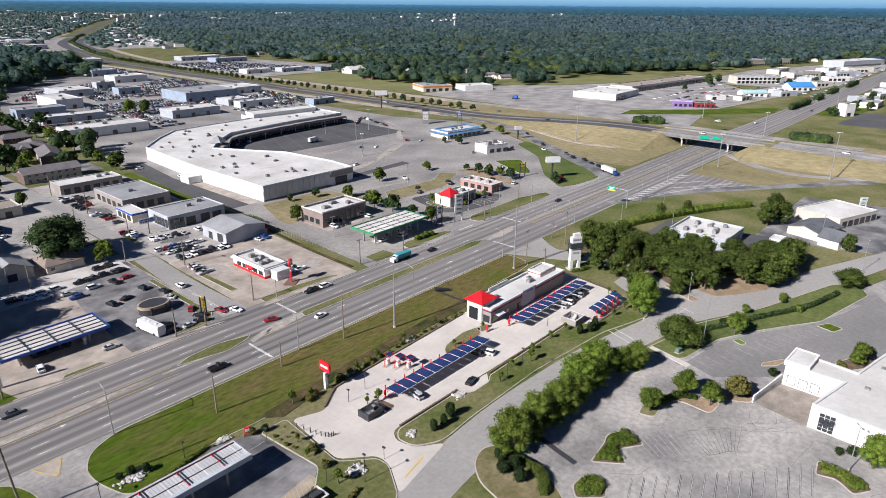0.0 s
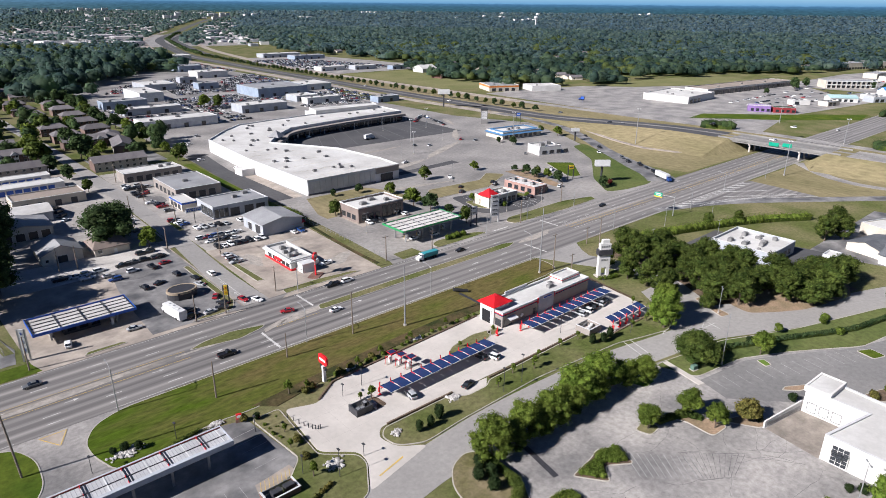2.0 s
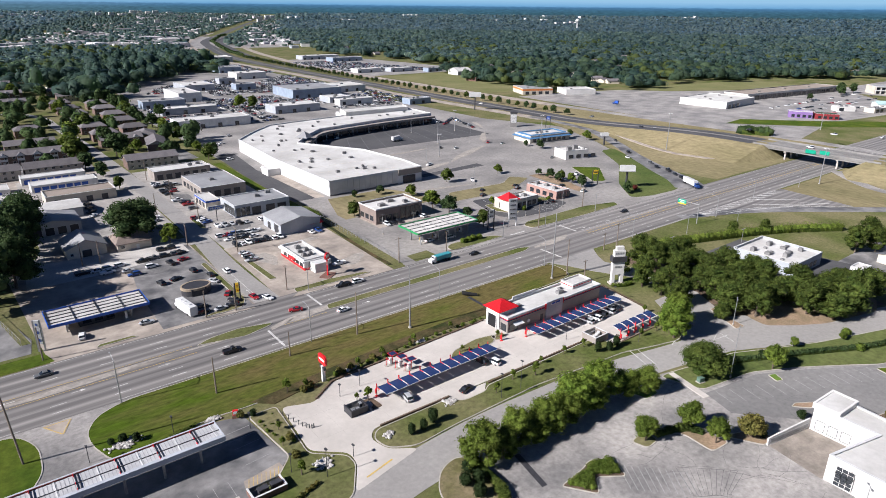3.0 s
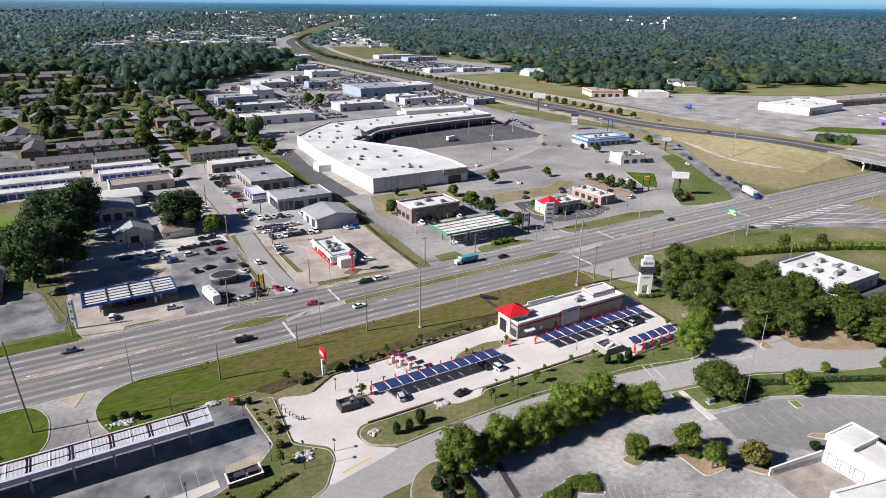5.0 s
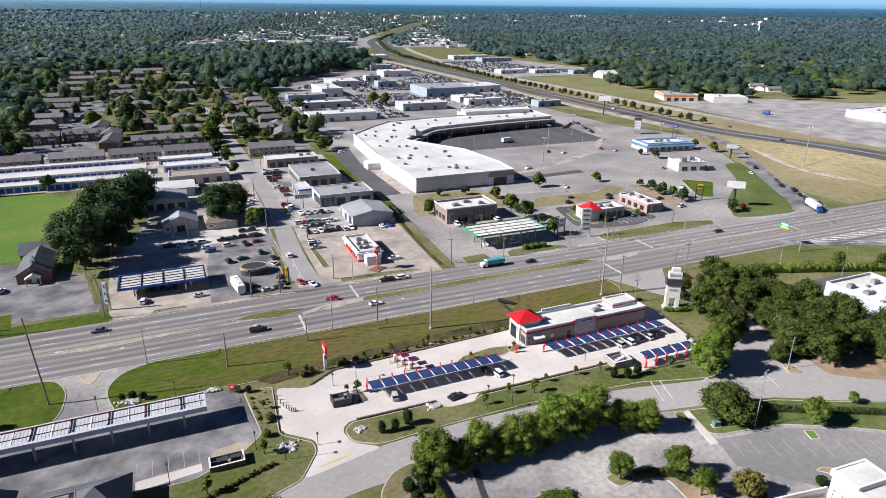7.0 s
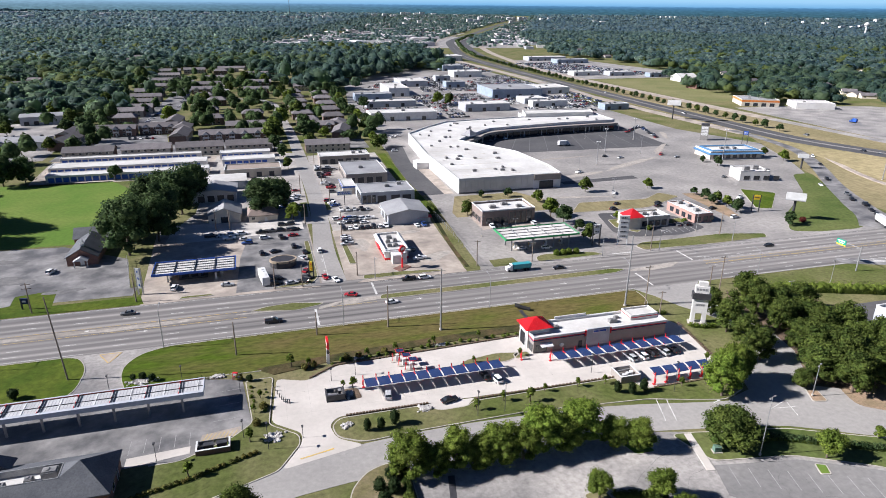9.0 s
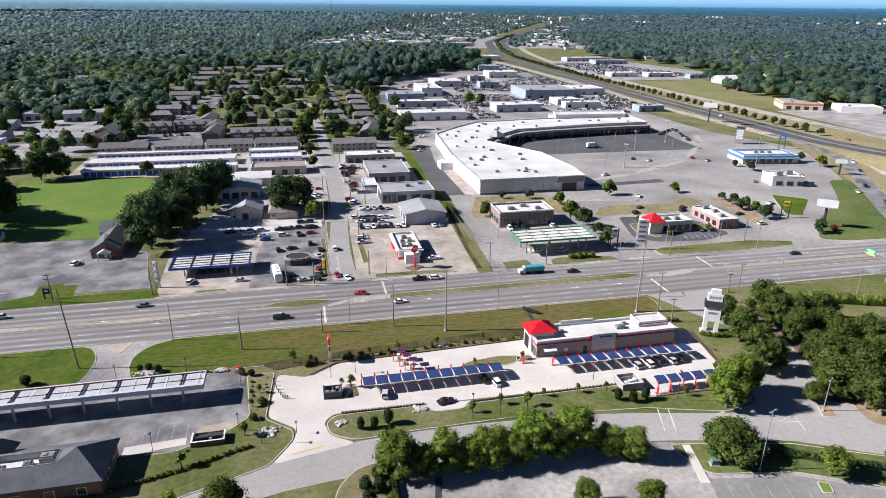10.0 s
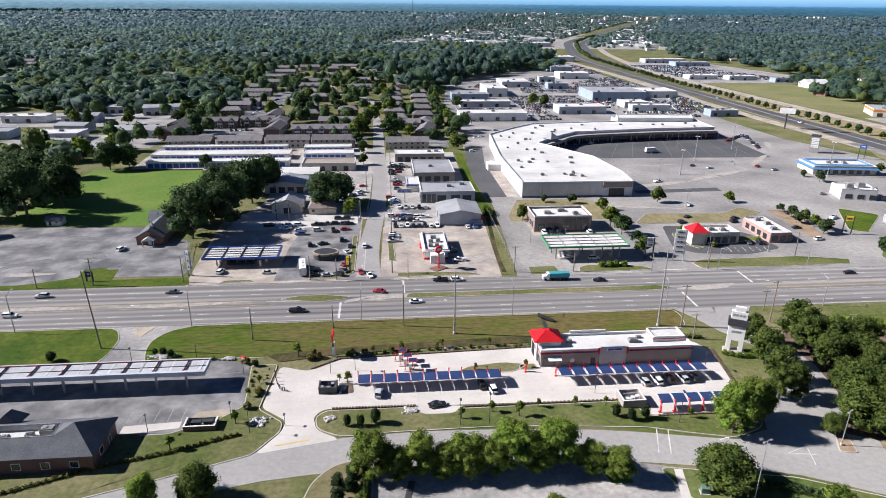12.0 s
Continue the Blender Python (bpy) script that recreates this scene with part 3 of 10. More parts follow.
slab("lawn", [(462, 480), (540, 470), (560, 680), (462, 680)], 0.03, GRASS_PALE, "open grass field beside the freeway", "lawn")
slab("lawn", [(519, 240), (560, 200), (622, 150), (586, 145), (533, 188), (490, 236)], 0.05, GRASS_RICH, "green strip before the far stores", "lawn")
slab("lawn", [(789, 256), (792, 204), (736, 211)], 0.05, GRASS, "grass between the far stores", "lawn")
slab("lawn", [(600, 118), (700, 117), (690, 84), (600, 96)], 0.05, GRASS_RICH, "green corner beside the far highway", "lawn")
slab("dark_lot", [(560, 94), (640, 90), (650, 40), (560, 40)], 0.04, ASPHALT_DARK, "black asphalt lot beyond the overpass")
slab("lawn", rounded([(258, 151), (268, 147.6), (287, 146.6), (302, 153), (320, 188), (342, 226), (330, 226), (308, 196), (274, 170)], 4), 0.03, GRASS_GREEN, "green lawn inside the ramp", "lawn")
slab("lawn", [(374, 300), (389, 345), (381, 500), (385, 720), (378, 880), (370, 880), (372, 620), (352, 500), (352, 360)], 0.03, GRASS, "grass strip beside the frontage road", "lawn")
island("median", [(56.6, 132), (61, 134.0), (68.6, 134.8), (77.4, 132.6), (76, 131.4), (69, 129.5)], GRASS, "grassy highway median with a kerb", 1.2)
island("median", [(93, 130.6), (94, 133.8), (171, 134.4), (175, 132.6), (170, 130.8)], GRASS, "grassy highway median with a kerb", 1.2)
slab("median", [(-200, 129.3), (54, 129.8), (56, 131.9), (-200, 132.0)], 0.05, mat("sandy asphalt", (0.31, 0.27, 0.22), (0.165, 0.155, 0.147), big=0.16, fine=1.0, grain=0.25, contrast=0.3, stretch=(0.4, 1, 1)), "worn sandy paved median", "median")
island("grass_island", [(73, 70.2), (72.4, 74.2), (74.4, 76.4), (92.6, 76.2), (94.8, 73.6), (101, 73.6), (103, 75), (140, 75), (141.5, 69.2), (166.6, 70.4), (163.6, 63.8), (156.4, 60.8), (148, 63), (140, 65.5), (112, 68.2), (88, 68), (78, 67.3)], GRASS, "grassy bed with shrubs along the service road", 2.0)
island("grass_island", [(103, 88.5), (106, 91.5), (115, 93), (121, 91.5), (117, 88.4)], GRASS, "small grassy island on the apron", 2.0)
island("grass_island", [(118.4, 88.9), (118.6, 91.5), (122.6, 91.8), (122.8, 89.2)], GRASS, "small grassy island on the apron", 1.0)
island("grass_island", [(57, 79.5), (55.6, 96), (61.8, 96), (60.4, 78), (66, 73), (66, 70), (61.6, 63.2), (46, 57.6), (20, 49), (36, 60), (36, 66), (37, 71), (44, 71), (53, 75.5)], GRASS, "grassy bank between car wash and office", 1.2, category="lawn")
slab("lawn", [(-60, 71), (38.6, 71.2), (38.6, 57.6), (20, 47.6), (14, 45.8), (-60, 30)], 0.158, GRASS, "lawn round the brick office", "lawn")
island("grass_island", [(70, 41), (73.6, 55), (77, 59), (81.4, 60.4), (84.6, 58.4), (84.4, 48), (79, 40)], mat("dry bed litter", (0.21, 0.17, 0.105), (0.115, 0.108, 0.045), big=0.25, fine=1.2, grain=0.3, contrast=0.3, spec=0.08), "dry planted island with clipped shrubs", 2.0)
island("grass_island", [(91.6, 42.8), (95.6, 37.2), (98.6, 40.4), (103.2, 37.2), (105.4, 42.4), (101, 44.4), (98.6, 43.6)], MULCH, "grassy planted island", 1.0)
island("grass_island", [(81.4, 40), (84, 42.2), (88.2, 41.6), (89.4, 38), (85, 36)], MULCH, "grassy planted island", 1.0)
island("grass_island", [(116, 10.4), (120.6, 11), (120.8, 7), (120, 3.6), (118.2, 1.4), (114.6, 4), (117, 7.2)], MULCH, "grassy planted island", 0.8)
island("grass_island", [(112, 43), (113, 39.6), (117, 40), (116.5, 43.5)], GRASS, "small planted island", 1.2)
island("grass_island", [(119, 41.5), (126, 40.5), (127.6, 31), (122, 31.4), (122.4, 38)], SOIL, "dry planted island", 1.4)
island("grass_island", [(128, 33), (135, 30.5), (136, 26.5), (132, 26.2)], SOIL, "planted corner beside the white store", 1.2)
island("grass_island", [(137, 53.6), (141, 53.2), (150, 51.2), (161, 49.2), (171, 44.4), (184, 38.6), (202, 32.4), (215, 28), (222, 22), (214, 17.5), (195, 22), (185.4, 24), (178.6, 28.6), (168, 35.4), (156, 41.6), (140, 44.4)], GRASS_GREEN, "grassy strip with a long hedge", 2.0)
island("grass_island", [(126, 53.6), (131, 52.2), (131.5, 49.6), (127, 49.8)], GRASS_LUSH, "small grassy island round a tree", 1.0)
slab("concrete_apron", [(92.2, 77), (93, 76), (95.2, 73.5), (100.8, 73.5), (103.4, 76)], 0.045, CONCRETE, "pale concrete bay cut into the bed")
island("grass_island", [(158.4, 15.2), (160, 17), (164, 16), (172, 12.6), (172, 9.4), (166, 9.6)], MULCH, "planted bed behind the white store", 1.0)
island("grass_island", [(149.4, 29.4), (151.4, 29.6), (156.4, 26.4), (156, 25.2), (152, 26.6)], SOIL, "narrow bare soil island in the lot", 0.5)
island("grass_island", [(158.0, 38.8), (160.0, 37.9), (158.8, 35.4), (156.8, 36.0)], GRASS_LUSH, "narrow bright green tongue between the stalls", 0.5)
# darker asphalt tone over this part of the lot
slab("lot_patch", [(139.5, 43.4), (156, 40.6), (168, 34.4), (180, 26.8), (196, 20.4), (215, 15), (200, 6), (167, 9), (152, 24), (146, 26.4), (137, 36)], 0.027, mat("dark lot asphalt", (0.150, 0.146, 0.142), (0.225, 0.216, 0.206), big=0.05, fine=0.9, grain=0.2, bump=0.01, contrast=0.4), "darker asphalt behind the white store")
slab("walkway", [(139.8, 53), (141.3, 52.7), (138.9, 42.1), (137.3, 42.5)], 0.16, CONCRETE, "pale concrete footpath across the strip", "path")
slab("lawn", [(178, 60), (188, 52), (203, 41), (224, 37), (226, 44), (222, 60), (214, 92), (222, 104), (262, 112), (240, 117), (200, 118), (190, 100), (186, 84)], 0.03, MULCH, "shaded leaf litter under the grove", "ground")
slab("lawn", [(196, 117.6), (262, 117.6), (290, 104), (326, 76), (370, 40), (330, 62), (250, 96), (220, 106), (196, 104)], 0.034, GRASS, "grassy verge beside the ramp", "lawn")

# ---- trees ----
rng = np.random.default_rng(7)


def inside(poly, x, y):
    n, c = len(poly), np.zeros(len(x), bool)
    j = n - 1
    for i in range(n):
        xi, yi, xj, yj = *poly[i], *poly[j]
        c ^= ((yi > y) != (yj > y)) & (x < (xj - xi) * (y - yi) / (yj - yi + 1e-9) + xi)
        j = i
    return c


ICO_V = np.array([(0, 0, 1)] + [(0.894 * math.cos(2 * math.pi * i / 5), 0.894 * math.sin(2 * math.pi * i / 5), 0.447) for i in range(5)] + [(0.894 * math.cos(2 * math.pi * (i + 0.5) / 5), 0.894 * math.sin(2 * math.pi * (i + 0.5) / 5), -0.447) for i in range(5)] + [(0, 0, -1)])
ICO_F = [(0, 1 + i, 1 + (i + 1) % 5) for i in range(5)] + [(1 + i, 6 + i, 1 + (i + 1) % 5) for i in range(5)] + [(6 + i, 6 + (i + 1) % 5, 1 + (i + 1) % 5) for i in range(5)] + [(6 + (i + 1) % 5, 6 + i, 11) for i in range(5)]


def leaf_crown(name, lobes, leaves, size, material, loose=(0.6, 1.2)):
    """A crown of many small folded leaves round a set of lobes (centre, radius)."""
    c = np.array([l[0] for l in lobes])
    r = np.array([l[1] for l in lobes])
    pick = rng.choice(len(lobes), leaves, p=r ** 2 / np.sum(r ** 2))
    d = rng.normal(size=(leaves, 3))
    d /= np.linalg.norm(d, axis=1)[:, None]
    d[:, 2] = np.where(d[:, 2] < -0.35, -d[:, 2], d[:, 2])
    pos = c[pick] + d * (r[pick] * rng.uniform(*loose, leaves))[:, None]
    nrm = d + rng.normal(scale=0.45, size=(leaves, 3))
    nrm /= np.linalg.norm(nrm, axis=1)[:, None]
    up = rng.normal(size=(leaves, 3))
    u = np.cross(nrm, up)
    u /= np.linalg.norm(u, axis=1)[:, None]
    w = np.cross(nrm, u)
    s = (size * rng.uniform(0.6, 1.4, leaves))[:, None]
    bend = nrm * s * 0.25
    v = np.stack([pos - u * s * 0.7 - bend, pos - w * s * 0.5 + bend * 0.4, pos + u * s * 0.7 - bend, pos + w * s * 0.5 + bend * 0.4], 1).reshape(-1, 3)
    n = np.arange(leaves) * 4
    f = np.stack([n, n + 1, n + 2, n + 3], 1)
    core = (ICO_V[None] * (1 + rng.normal(scale=0.12, size=(len(lobes), 12, 1)))) * (r * 0.66)[:, None, None] + c[:, None]
    tri = (np.array(ICO_F)[None] + (np.arange(len(lobes)) * 12 + leaves * 4)[:, None, None]).reshape(-1, 3)
    v = np.concatenate([v, core.reshape(-1, 3)])
    me = bpy.data.meshes.new(name)
    me.vertices.add(len(v))
    me.vertices.foreach_set("co", v.ravel())
    me.loops.add(leaves * 4 + len(tri) * 3)
    me.loops.foreach_set("vertex_index", np.concatenate([f.ravel(), tri.ravel()]).astype(np.int32))
    me.polygons.add(leaves + len(tri))
    me.polygons.foreach_set("loop_start", np.concatenate([n, leaves * 4 + 3 * np.arange(len(tri))]).astype(np.int32))
    me.materials.append(material)
    me.update(calc_edges=True)
    me.validate()
    return me


def make_tree(label, h, rad, material, leaves=2600, size=0.42, low=0.2, group="", lobes=46, name="tree"):
    root = thing(name, label, "tree", group)
    tr = Solid()
    tr.tube((0, 0, -0.2), (0.1, 0.05, h * 0.32), h * 0.022 + 0.06, h * 0.016 + 0.03, 8)
    tr.tube((0.1, 0.05, h * 0.3), (0, 0.1, h * 0.72), h * 0.016 + 0.03, 0.05, 7)
    ls = [((0, 0, h * 0.55), rad * 0.7), ((0, 0, h * 0.74), rad * 0.55)]
    for k in range(lobes):
        a, zf = rng.uniform(0, 2 * math.pi), rng.uniform(low + 0.08, 0.9)
        env = math.sin(math.pi * min(1.0, (zf - low + 0.12) / (1.08 - low))) ** 0.6
        q = rad * env * rng.uniform(0.45, 0.82)
        rr = rad * rng.uniform(0.18, 0.4)
        ls.append(((q * math.cos(a), q * math.sin(a), zf * h), rr))
        if k % 4 == 0:
            tr.tube((0.06, 0.05, h * rng.uniform(0.22, 0.5)), (q * 0.8 * math.cos(a), q * 0.8 * math.sin(a), zf * h), h * 0.008 + 0.02, 0.02, 5)
    part("trunk", tr, BARK, root)
    put("crown", leaf_crown("crown", ls, leaves, size, material), root)
    return root


fresh = []


def plant(root, x, y, s=1.0, turn=None, z=0.0, sz=None):
    m = Matrix.LocRotScale((x, y, z), Euler((0, 0, rng.uniform(0, 6.28) if turn is None else turn)), None)
    if root in fresh:
        fresh.remove(root)
        ob = root
        ob.matrix_basis = m
    else:
        ob = copy_thing(root, m)
    ob.scale = (s, s, sz or s)
    return ob


def kind_of(*args, **kw):
    t = make_tree(*args, **kw)
    fresh.append(t)
    return t


ROW = [kind_of("tall leafy green tree in the row beside the lot", 12, 4.6, LEAF, 6400, 0.26, 0.12, "trees along the lot") for _ in range(3)]
ROW_BRIGHT = [kind_of("bright green leafy tree in full sun", 12, 4.6, LEAF_BRIGHT, 6400, 0.26, 0.12, "trees along the lot") for _ in range(2)]
GROVE = [kind_of("tall dark green tree of the dense grove", 17, 6.2, LEAF_DARK, 3300, 0.46, 0.1, "grove trees", 42) for _ in range(4)]
ROUND = [kind_of("round-headed small tree on a lot island", 5.6, 2.5, LEAF, 2800, 0.19, 0.3, "island trees") for _ in range(2)]
BROAD = [kind_of("broad low dark green tree on the grass strip", 8.4, 5.0, LEAF_DARK, 6000, 0.26, 0.1, "strip trees") for _ in range(1)]
OLIVE = [kind_of("small tree with olive brown leaves", 5.4, 2.6, LEAF_OLIVE, 1600, 0.3, 0.2, "island trees")]
SAPLING = [kind_of("young sapling in a mulch ring", 3.2, 0.8, LEAF, 260, 0.24, 0.3, "saplings", 8)]
OAK = [kind_of("big spreading dark green oak", 18, 9.0, LEAF_OAK, 4000, 0.54, 0.12, "old oaks", 44) for _ in range(3)]
MID = [kind_of("leafy green street tree in town", 9, 4.4, m_, 650, 0.85, 0.15, "town trees", 16) for m_ in (LEAF_OAK, LEAF_OAK, LEAF_DARK, LEAF)]

for x, y, s in ((84, 55.6, 0.98), (93.2, 55.8, 0.86), (101.4, 55.2, 0.88), (110, 56, 1.02), (118.5, 56.4, 1.0), (88.6, 54.6, 0.7), (97.4, 54.6, 0.7), (105.8, 54.6, 0.78), (114.4, 54.8, 0.8), (128.6, 51.4, 0.7), (124.4, 53.8, 0.68)):
    plant(random.choice(ROW_BRIGHT if x in (110, 118.5) else ROW), x, y, s, sz=s * 0.8)
plant(ROW_BRIGHT[0], 156.2, 62.4, 0.98)
plant(ROW[1], 161.5, 66, 0.84)
for x, y, s in ((114.5, 41.4, 1.0), (124.6, 38.0, 1.12), (125.0, 32.6, 1.0), (161.6, 39.4, 1.12), (176.4, 41.4, 0.5), (190.6, 35.4, 0.42)):
    plant(random.choice(ROUND), x, y, s)
plant(OLIVE[0], 132.6, 29.6, 1.15, sz=0.85)
plant(ROW_BRIGHT[1], 125, 2.7, 0.62)
plant(ROW[1], 165.6, 12.2, 0.5)
for x, y, s in ((147.0, 48.7, 1.06), (217.6, 23.4, 0.86)):
    plant(BROAD[0], x, y, s * 1.12, sz=s * 0.76)
plant(BROAD[0], 54.6, 52.0, 0.78)
plant(ROW_BRIGHT[0], 46.5, 50.5, 0.62)
k = 0
BAND = [(175.5, 92), (184, 106), (198, 102), (208, 92), (211, 76), (213, 60), (217, 54), (227, 48), (225, 40), (215, 36.5), (203, 40), (190, 49), (182, 60), (177, 72)]
for i in range(14):
    for j in range(14):
        x = 174 + i * 7.9 + (j % 2) * 3.9 + rng.uniform(-1.4, 1.4)
        y = 34 + j * 7.3 + rng.uniform(-1.4, 1.4)
        street = 184.5 if y > 74 else 178
        if not bool(inside(BAND, np.array([x]), np.array([y]))[0]) or abs(x - street) < 4.6 and y > 60 or x < street and y > 60:
            continue
        plant(GROVE[k % 4], x, y, rng.uniform(0.62, 0.9), sz=rng.uniform(0.44, 0.68))
        k += 1
for x, y, s in ((263, 60, 0.62), (270, 56, 0.55), (252, 30, 0.4), (280, 62, 0.6), (246, 96, 0.35), (258, 90, 0.35)):
    plant(GROVE[k % 4], x, y, s)
    k += 1
for x, y, s in ((177.6, 87.5, 0.6), (176.6, 80, 0.56), (172.6, 73, 0.5), (180, 97, 0.5), (188, 62, 0.5), (181.5, 62.5, 0.36)):
    plant(GROVE[k % 4], x, y, s)
    k += 1
plant(ROW[2], 164, 66.6, 0.72)
for x, y, s in ((175.6, 73, 0.52), (192, 93, 0.6), (190.6, 84, 0.58), (188.4, 75.6, 0.5)):
    plant(GROVE[k % 4], x, y, s)
    k += 1
plant(BROAD[0], 176.4, 61, 0.5)
# oaks beyond the highway
for x, y, s in ((18, 187, 1.08), (26, 199, 0.95), (14, 204, 0.85), (23, 215, 1.1), (31, 231, 1.05), (35, 252, 0.88), (22, 246, 0.8), (64, 222, 0.98), (70, 230, 0.7), (-52, 214, 1.25), (-46, 230, 1.1), (-58, 238, 1.2), (-66, 216, 1.2), (-52, 296, 0.8), (-44, 300, 0.7), (-70, 250, 1.1)):
    plant(OAK[k % 3], x, y, s * (1.14 if x == 64 else 1.0), sz=s * (0.84 if x == 64 else 1.0))
    k += 1

# ---- woods far away: one mass of crowns ----
def crowns(name, xs, ys, rads, heights, v, f, material, label, rough=0.36):
    """A crown for every place: a broken, lumpy dome that starts near the ground."""
    n, k = len(xs), len(v)
    jit = 1 + rng.normal(scale=rough, size=(n, k, 1)).clip(-0.5, 0.6)
    a = rng.uniform(0, 6.28, n)
    ca, sa = np.cos(a)[:, None], np.sin(a)[:, None]
    base = np.stack([v[None, :, 0] * ca - v[None, :, 1] * sa, v[None, :, 0] * sa + v[None, :, 1] * ca, np.repeat(v[None, :, 2], n, 0)], 2) * jit
    p = base * np.stack([rads, rads, heights * 0.48], 1)[:, None, :]
    p += np.stack([xs, ys, heights * 0.5], 1)[:, None, :]
    fa = (np.array(f)[None] + (np.arange(n) * k)[:, None, None]).reshape(-1, 3)
    me = bpy.data.meshes.new(name)
    me.vertices.add(n * k)
    me.vertices.foreach_set("co", p.reshape(-1))
    me.loops.add(len(fa) * 3)
    me.loops.foreach_set("vertex_index", fa.ravel().astype(np.int32))
    me.polygons.add(len(fa))
    me.polygons.foreach_set("loop_start", (np.arange(len(fa)) * 3).astype(np.int32))
    me.materials.append(material)
    me.update(calc_edges=True)
    return tagged(put(name, me), label, "woods", kind="stuff")


WOODS = [
    [(512, 455), (532, 540), (560, 690), (648, 700), (640, 1000), (600, 1040), (690, 1300), (800, 1640), (930, 2000), (1240, 2640), (1900, 4000), (4000, 4000), (4000, 200), (1420, 225), (1030, 306), (826, 402), (600, 428)],
    [(152, 690), (318, 855), (366, 1050), (340, 1180), (430, 1350), (60, 1350), (110, 1900), (230, 2300), (460, 3000), (860, 4000), (-3000, 4000), (-3000, 900), (-420, 560), (-220, 505), (-46, 486), (-52, 640), (-52, 900), (20, 900), (84, 800), (100, 600), (128, 628)],
    [(-300, 300), (-75, 250), (-80, 330), (-210, 330), (-230, 500), (-420, 560), (-700, 560)],
    [(1300, 200), (3000, 150), (3000, -600), (1200, -400), (700, -200), (760, 60), (1300, 120)],
]


hr = random.Random(17)
HOUSES = []
while len(HOUSES) < 64:
    a_, r_ = radians(hr.uniform(-28, 78)), hr.uniform(560, 1500)
    q_ = (40 + r_ * math.sin(a_), r_ * math.cos(a_))
    if any(bool(inside(w, np.array([q_[0]]), np.array([q_[1]]))[0]) for w in WOODS):
        HOUSES.append(q_)


def scatter(step, r0, r1):
    xs, ys = np.meshgrid(np.arange(-3000, 4000, step), np.arange(-700, 4000, step))
    xs, ys = xs.ravel(), ys.ravel()
    xs, ys = xs + rng.uniform(-0.45, 0.45, len(xs)) * step, ys + rng.uniform(-0.45, 0.45, len(ys)) * step
    d = np.hypot(xs - 40, ys - 20)
    az = np.degrees(np.arctan2(xs - 40, ys - 20))
    ok = (d >= r0) & (d < r1) & (az > -40) & (az < 91)
    wood = np.zeros(len(xs), bool)
    ex = xs + 16 * np.sin(ys * 0.047) + 11 * np.sin(ys * 0.11 + xs * 0.06)
    ey = ys + 16 * np.sin(xs * 0.041 + 1) + 11 * np.sin(xs * 0.12 - ys * 0.05)
    for w in WOODS:
        wood |= inside(w, ex, ey)
    gap = np.sin(xs * 0.013 + 1.7) * np.sin(ys * 0.011 + 0.4) + 0.6 * np.sin(xs * 0.031 + ys * 0.023)
    ok &= wood & ((gap < 0.98) | (rng.uniform(size=len(xs)) < 0.3))
    xs, ys = xs[ok], ys[ok]
    ok = np.ones(len(xs), bool)
    for hx, hy in HOUSES:
        # the garden of each house is open towards the south west
        d = math.hypot(hx - 60, hy - 20)
        ux, uy = (60 - hx) / d, (20 - hy) / d
        al, ac = (xs - hx) * ux + (ys - hy) * uy, (xs - hx) * uy - (ys - hy) * ux
        ok &= ~((al > -12) & (al < 46 + d * 0.03) & (np.abs(ac) < 13))
    return xs[ok], ys[ok]


def finer(v, f):
    """Every triangle of a ball cut into four, its lower cap left out."""
    v, seen, out = [tuple(q) for q in v], {}, []

    def half(a, b):
        key = (min(a, b), max(a, b))
        if key not in seen:
            q = np.array(v[a]) + np.array(v[b])
            seen[key] = len(v)
            v.append(tuple(q / np.linalg.norm(q)))
        return seen[key]

    for a, b, c in f:
        ab, bc, ca = half(a, b), half(b, c), half(c, a)
        out += [(a, ab, ca), (b, bc, ab), (c, ca, bc), (ab, bc, ca)]
    v = np.array(v)
    return v, [q for q in out if v[list(q), 2].max() > -0.35]


BALL_V, BALL_F = finer(ICO_V, ICO_F)
DOME_F = [f for f in ICO_F if 11 not in f]


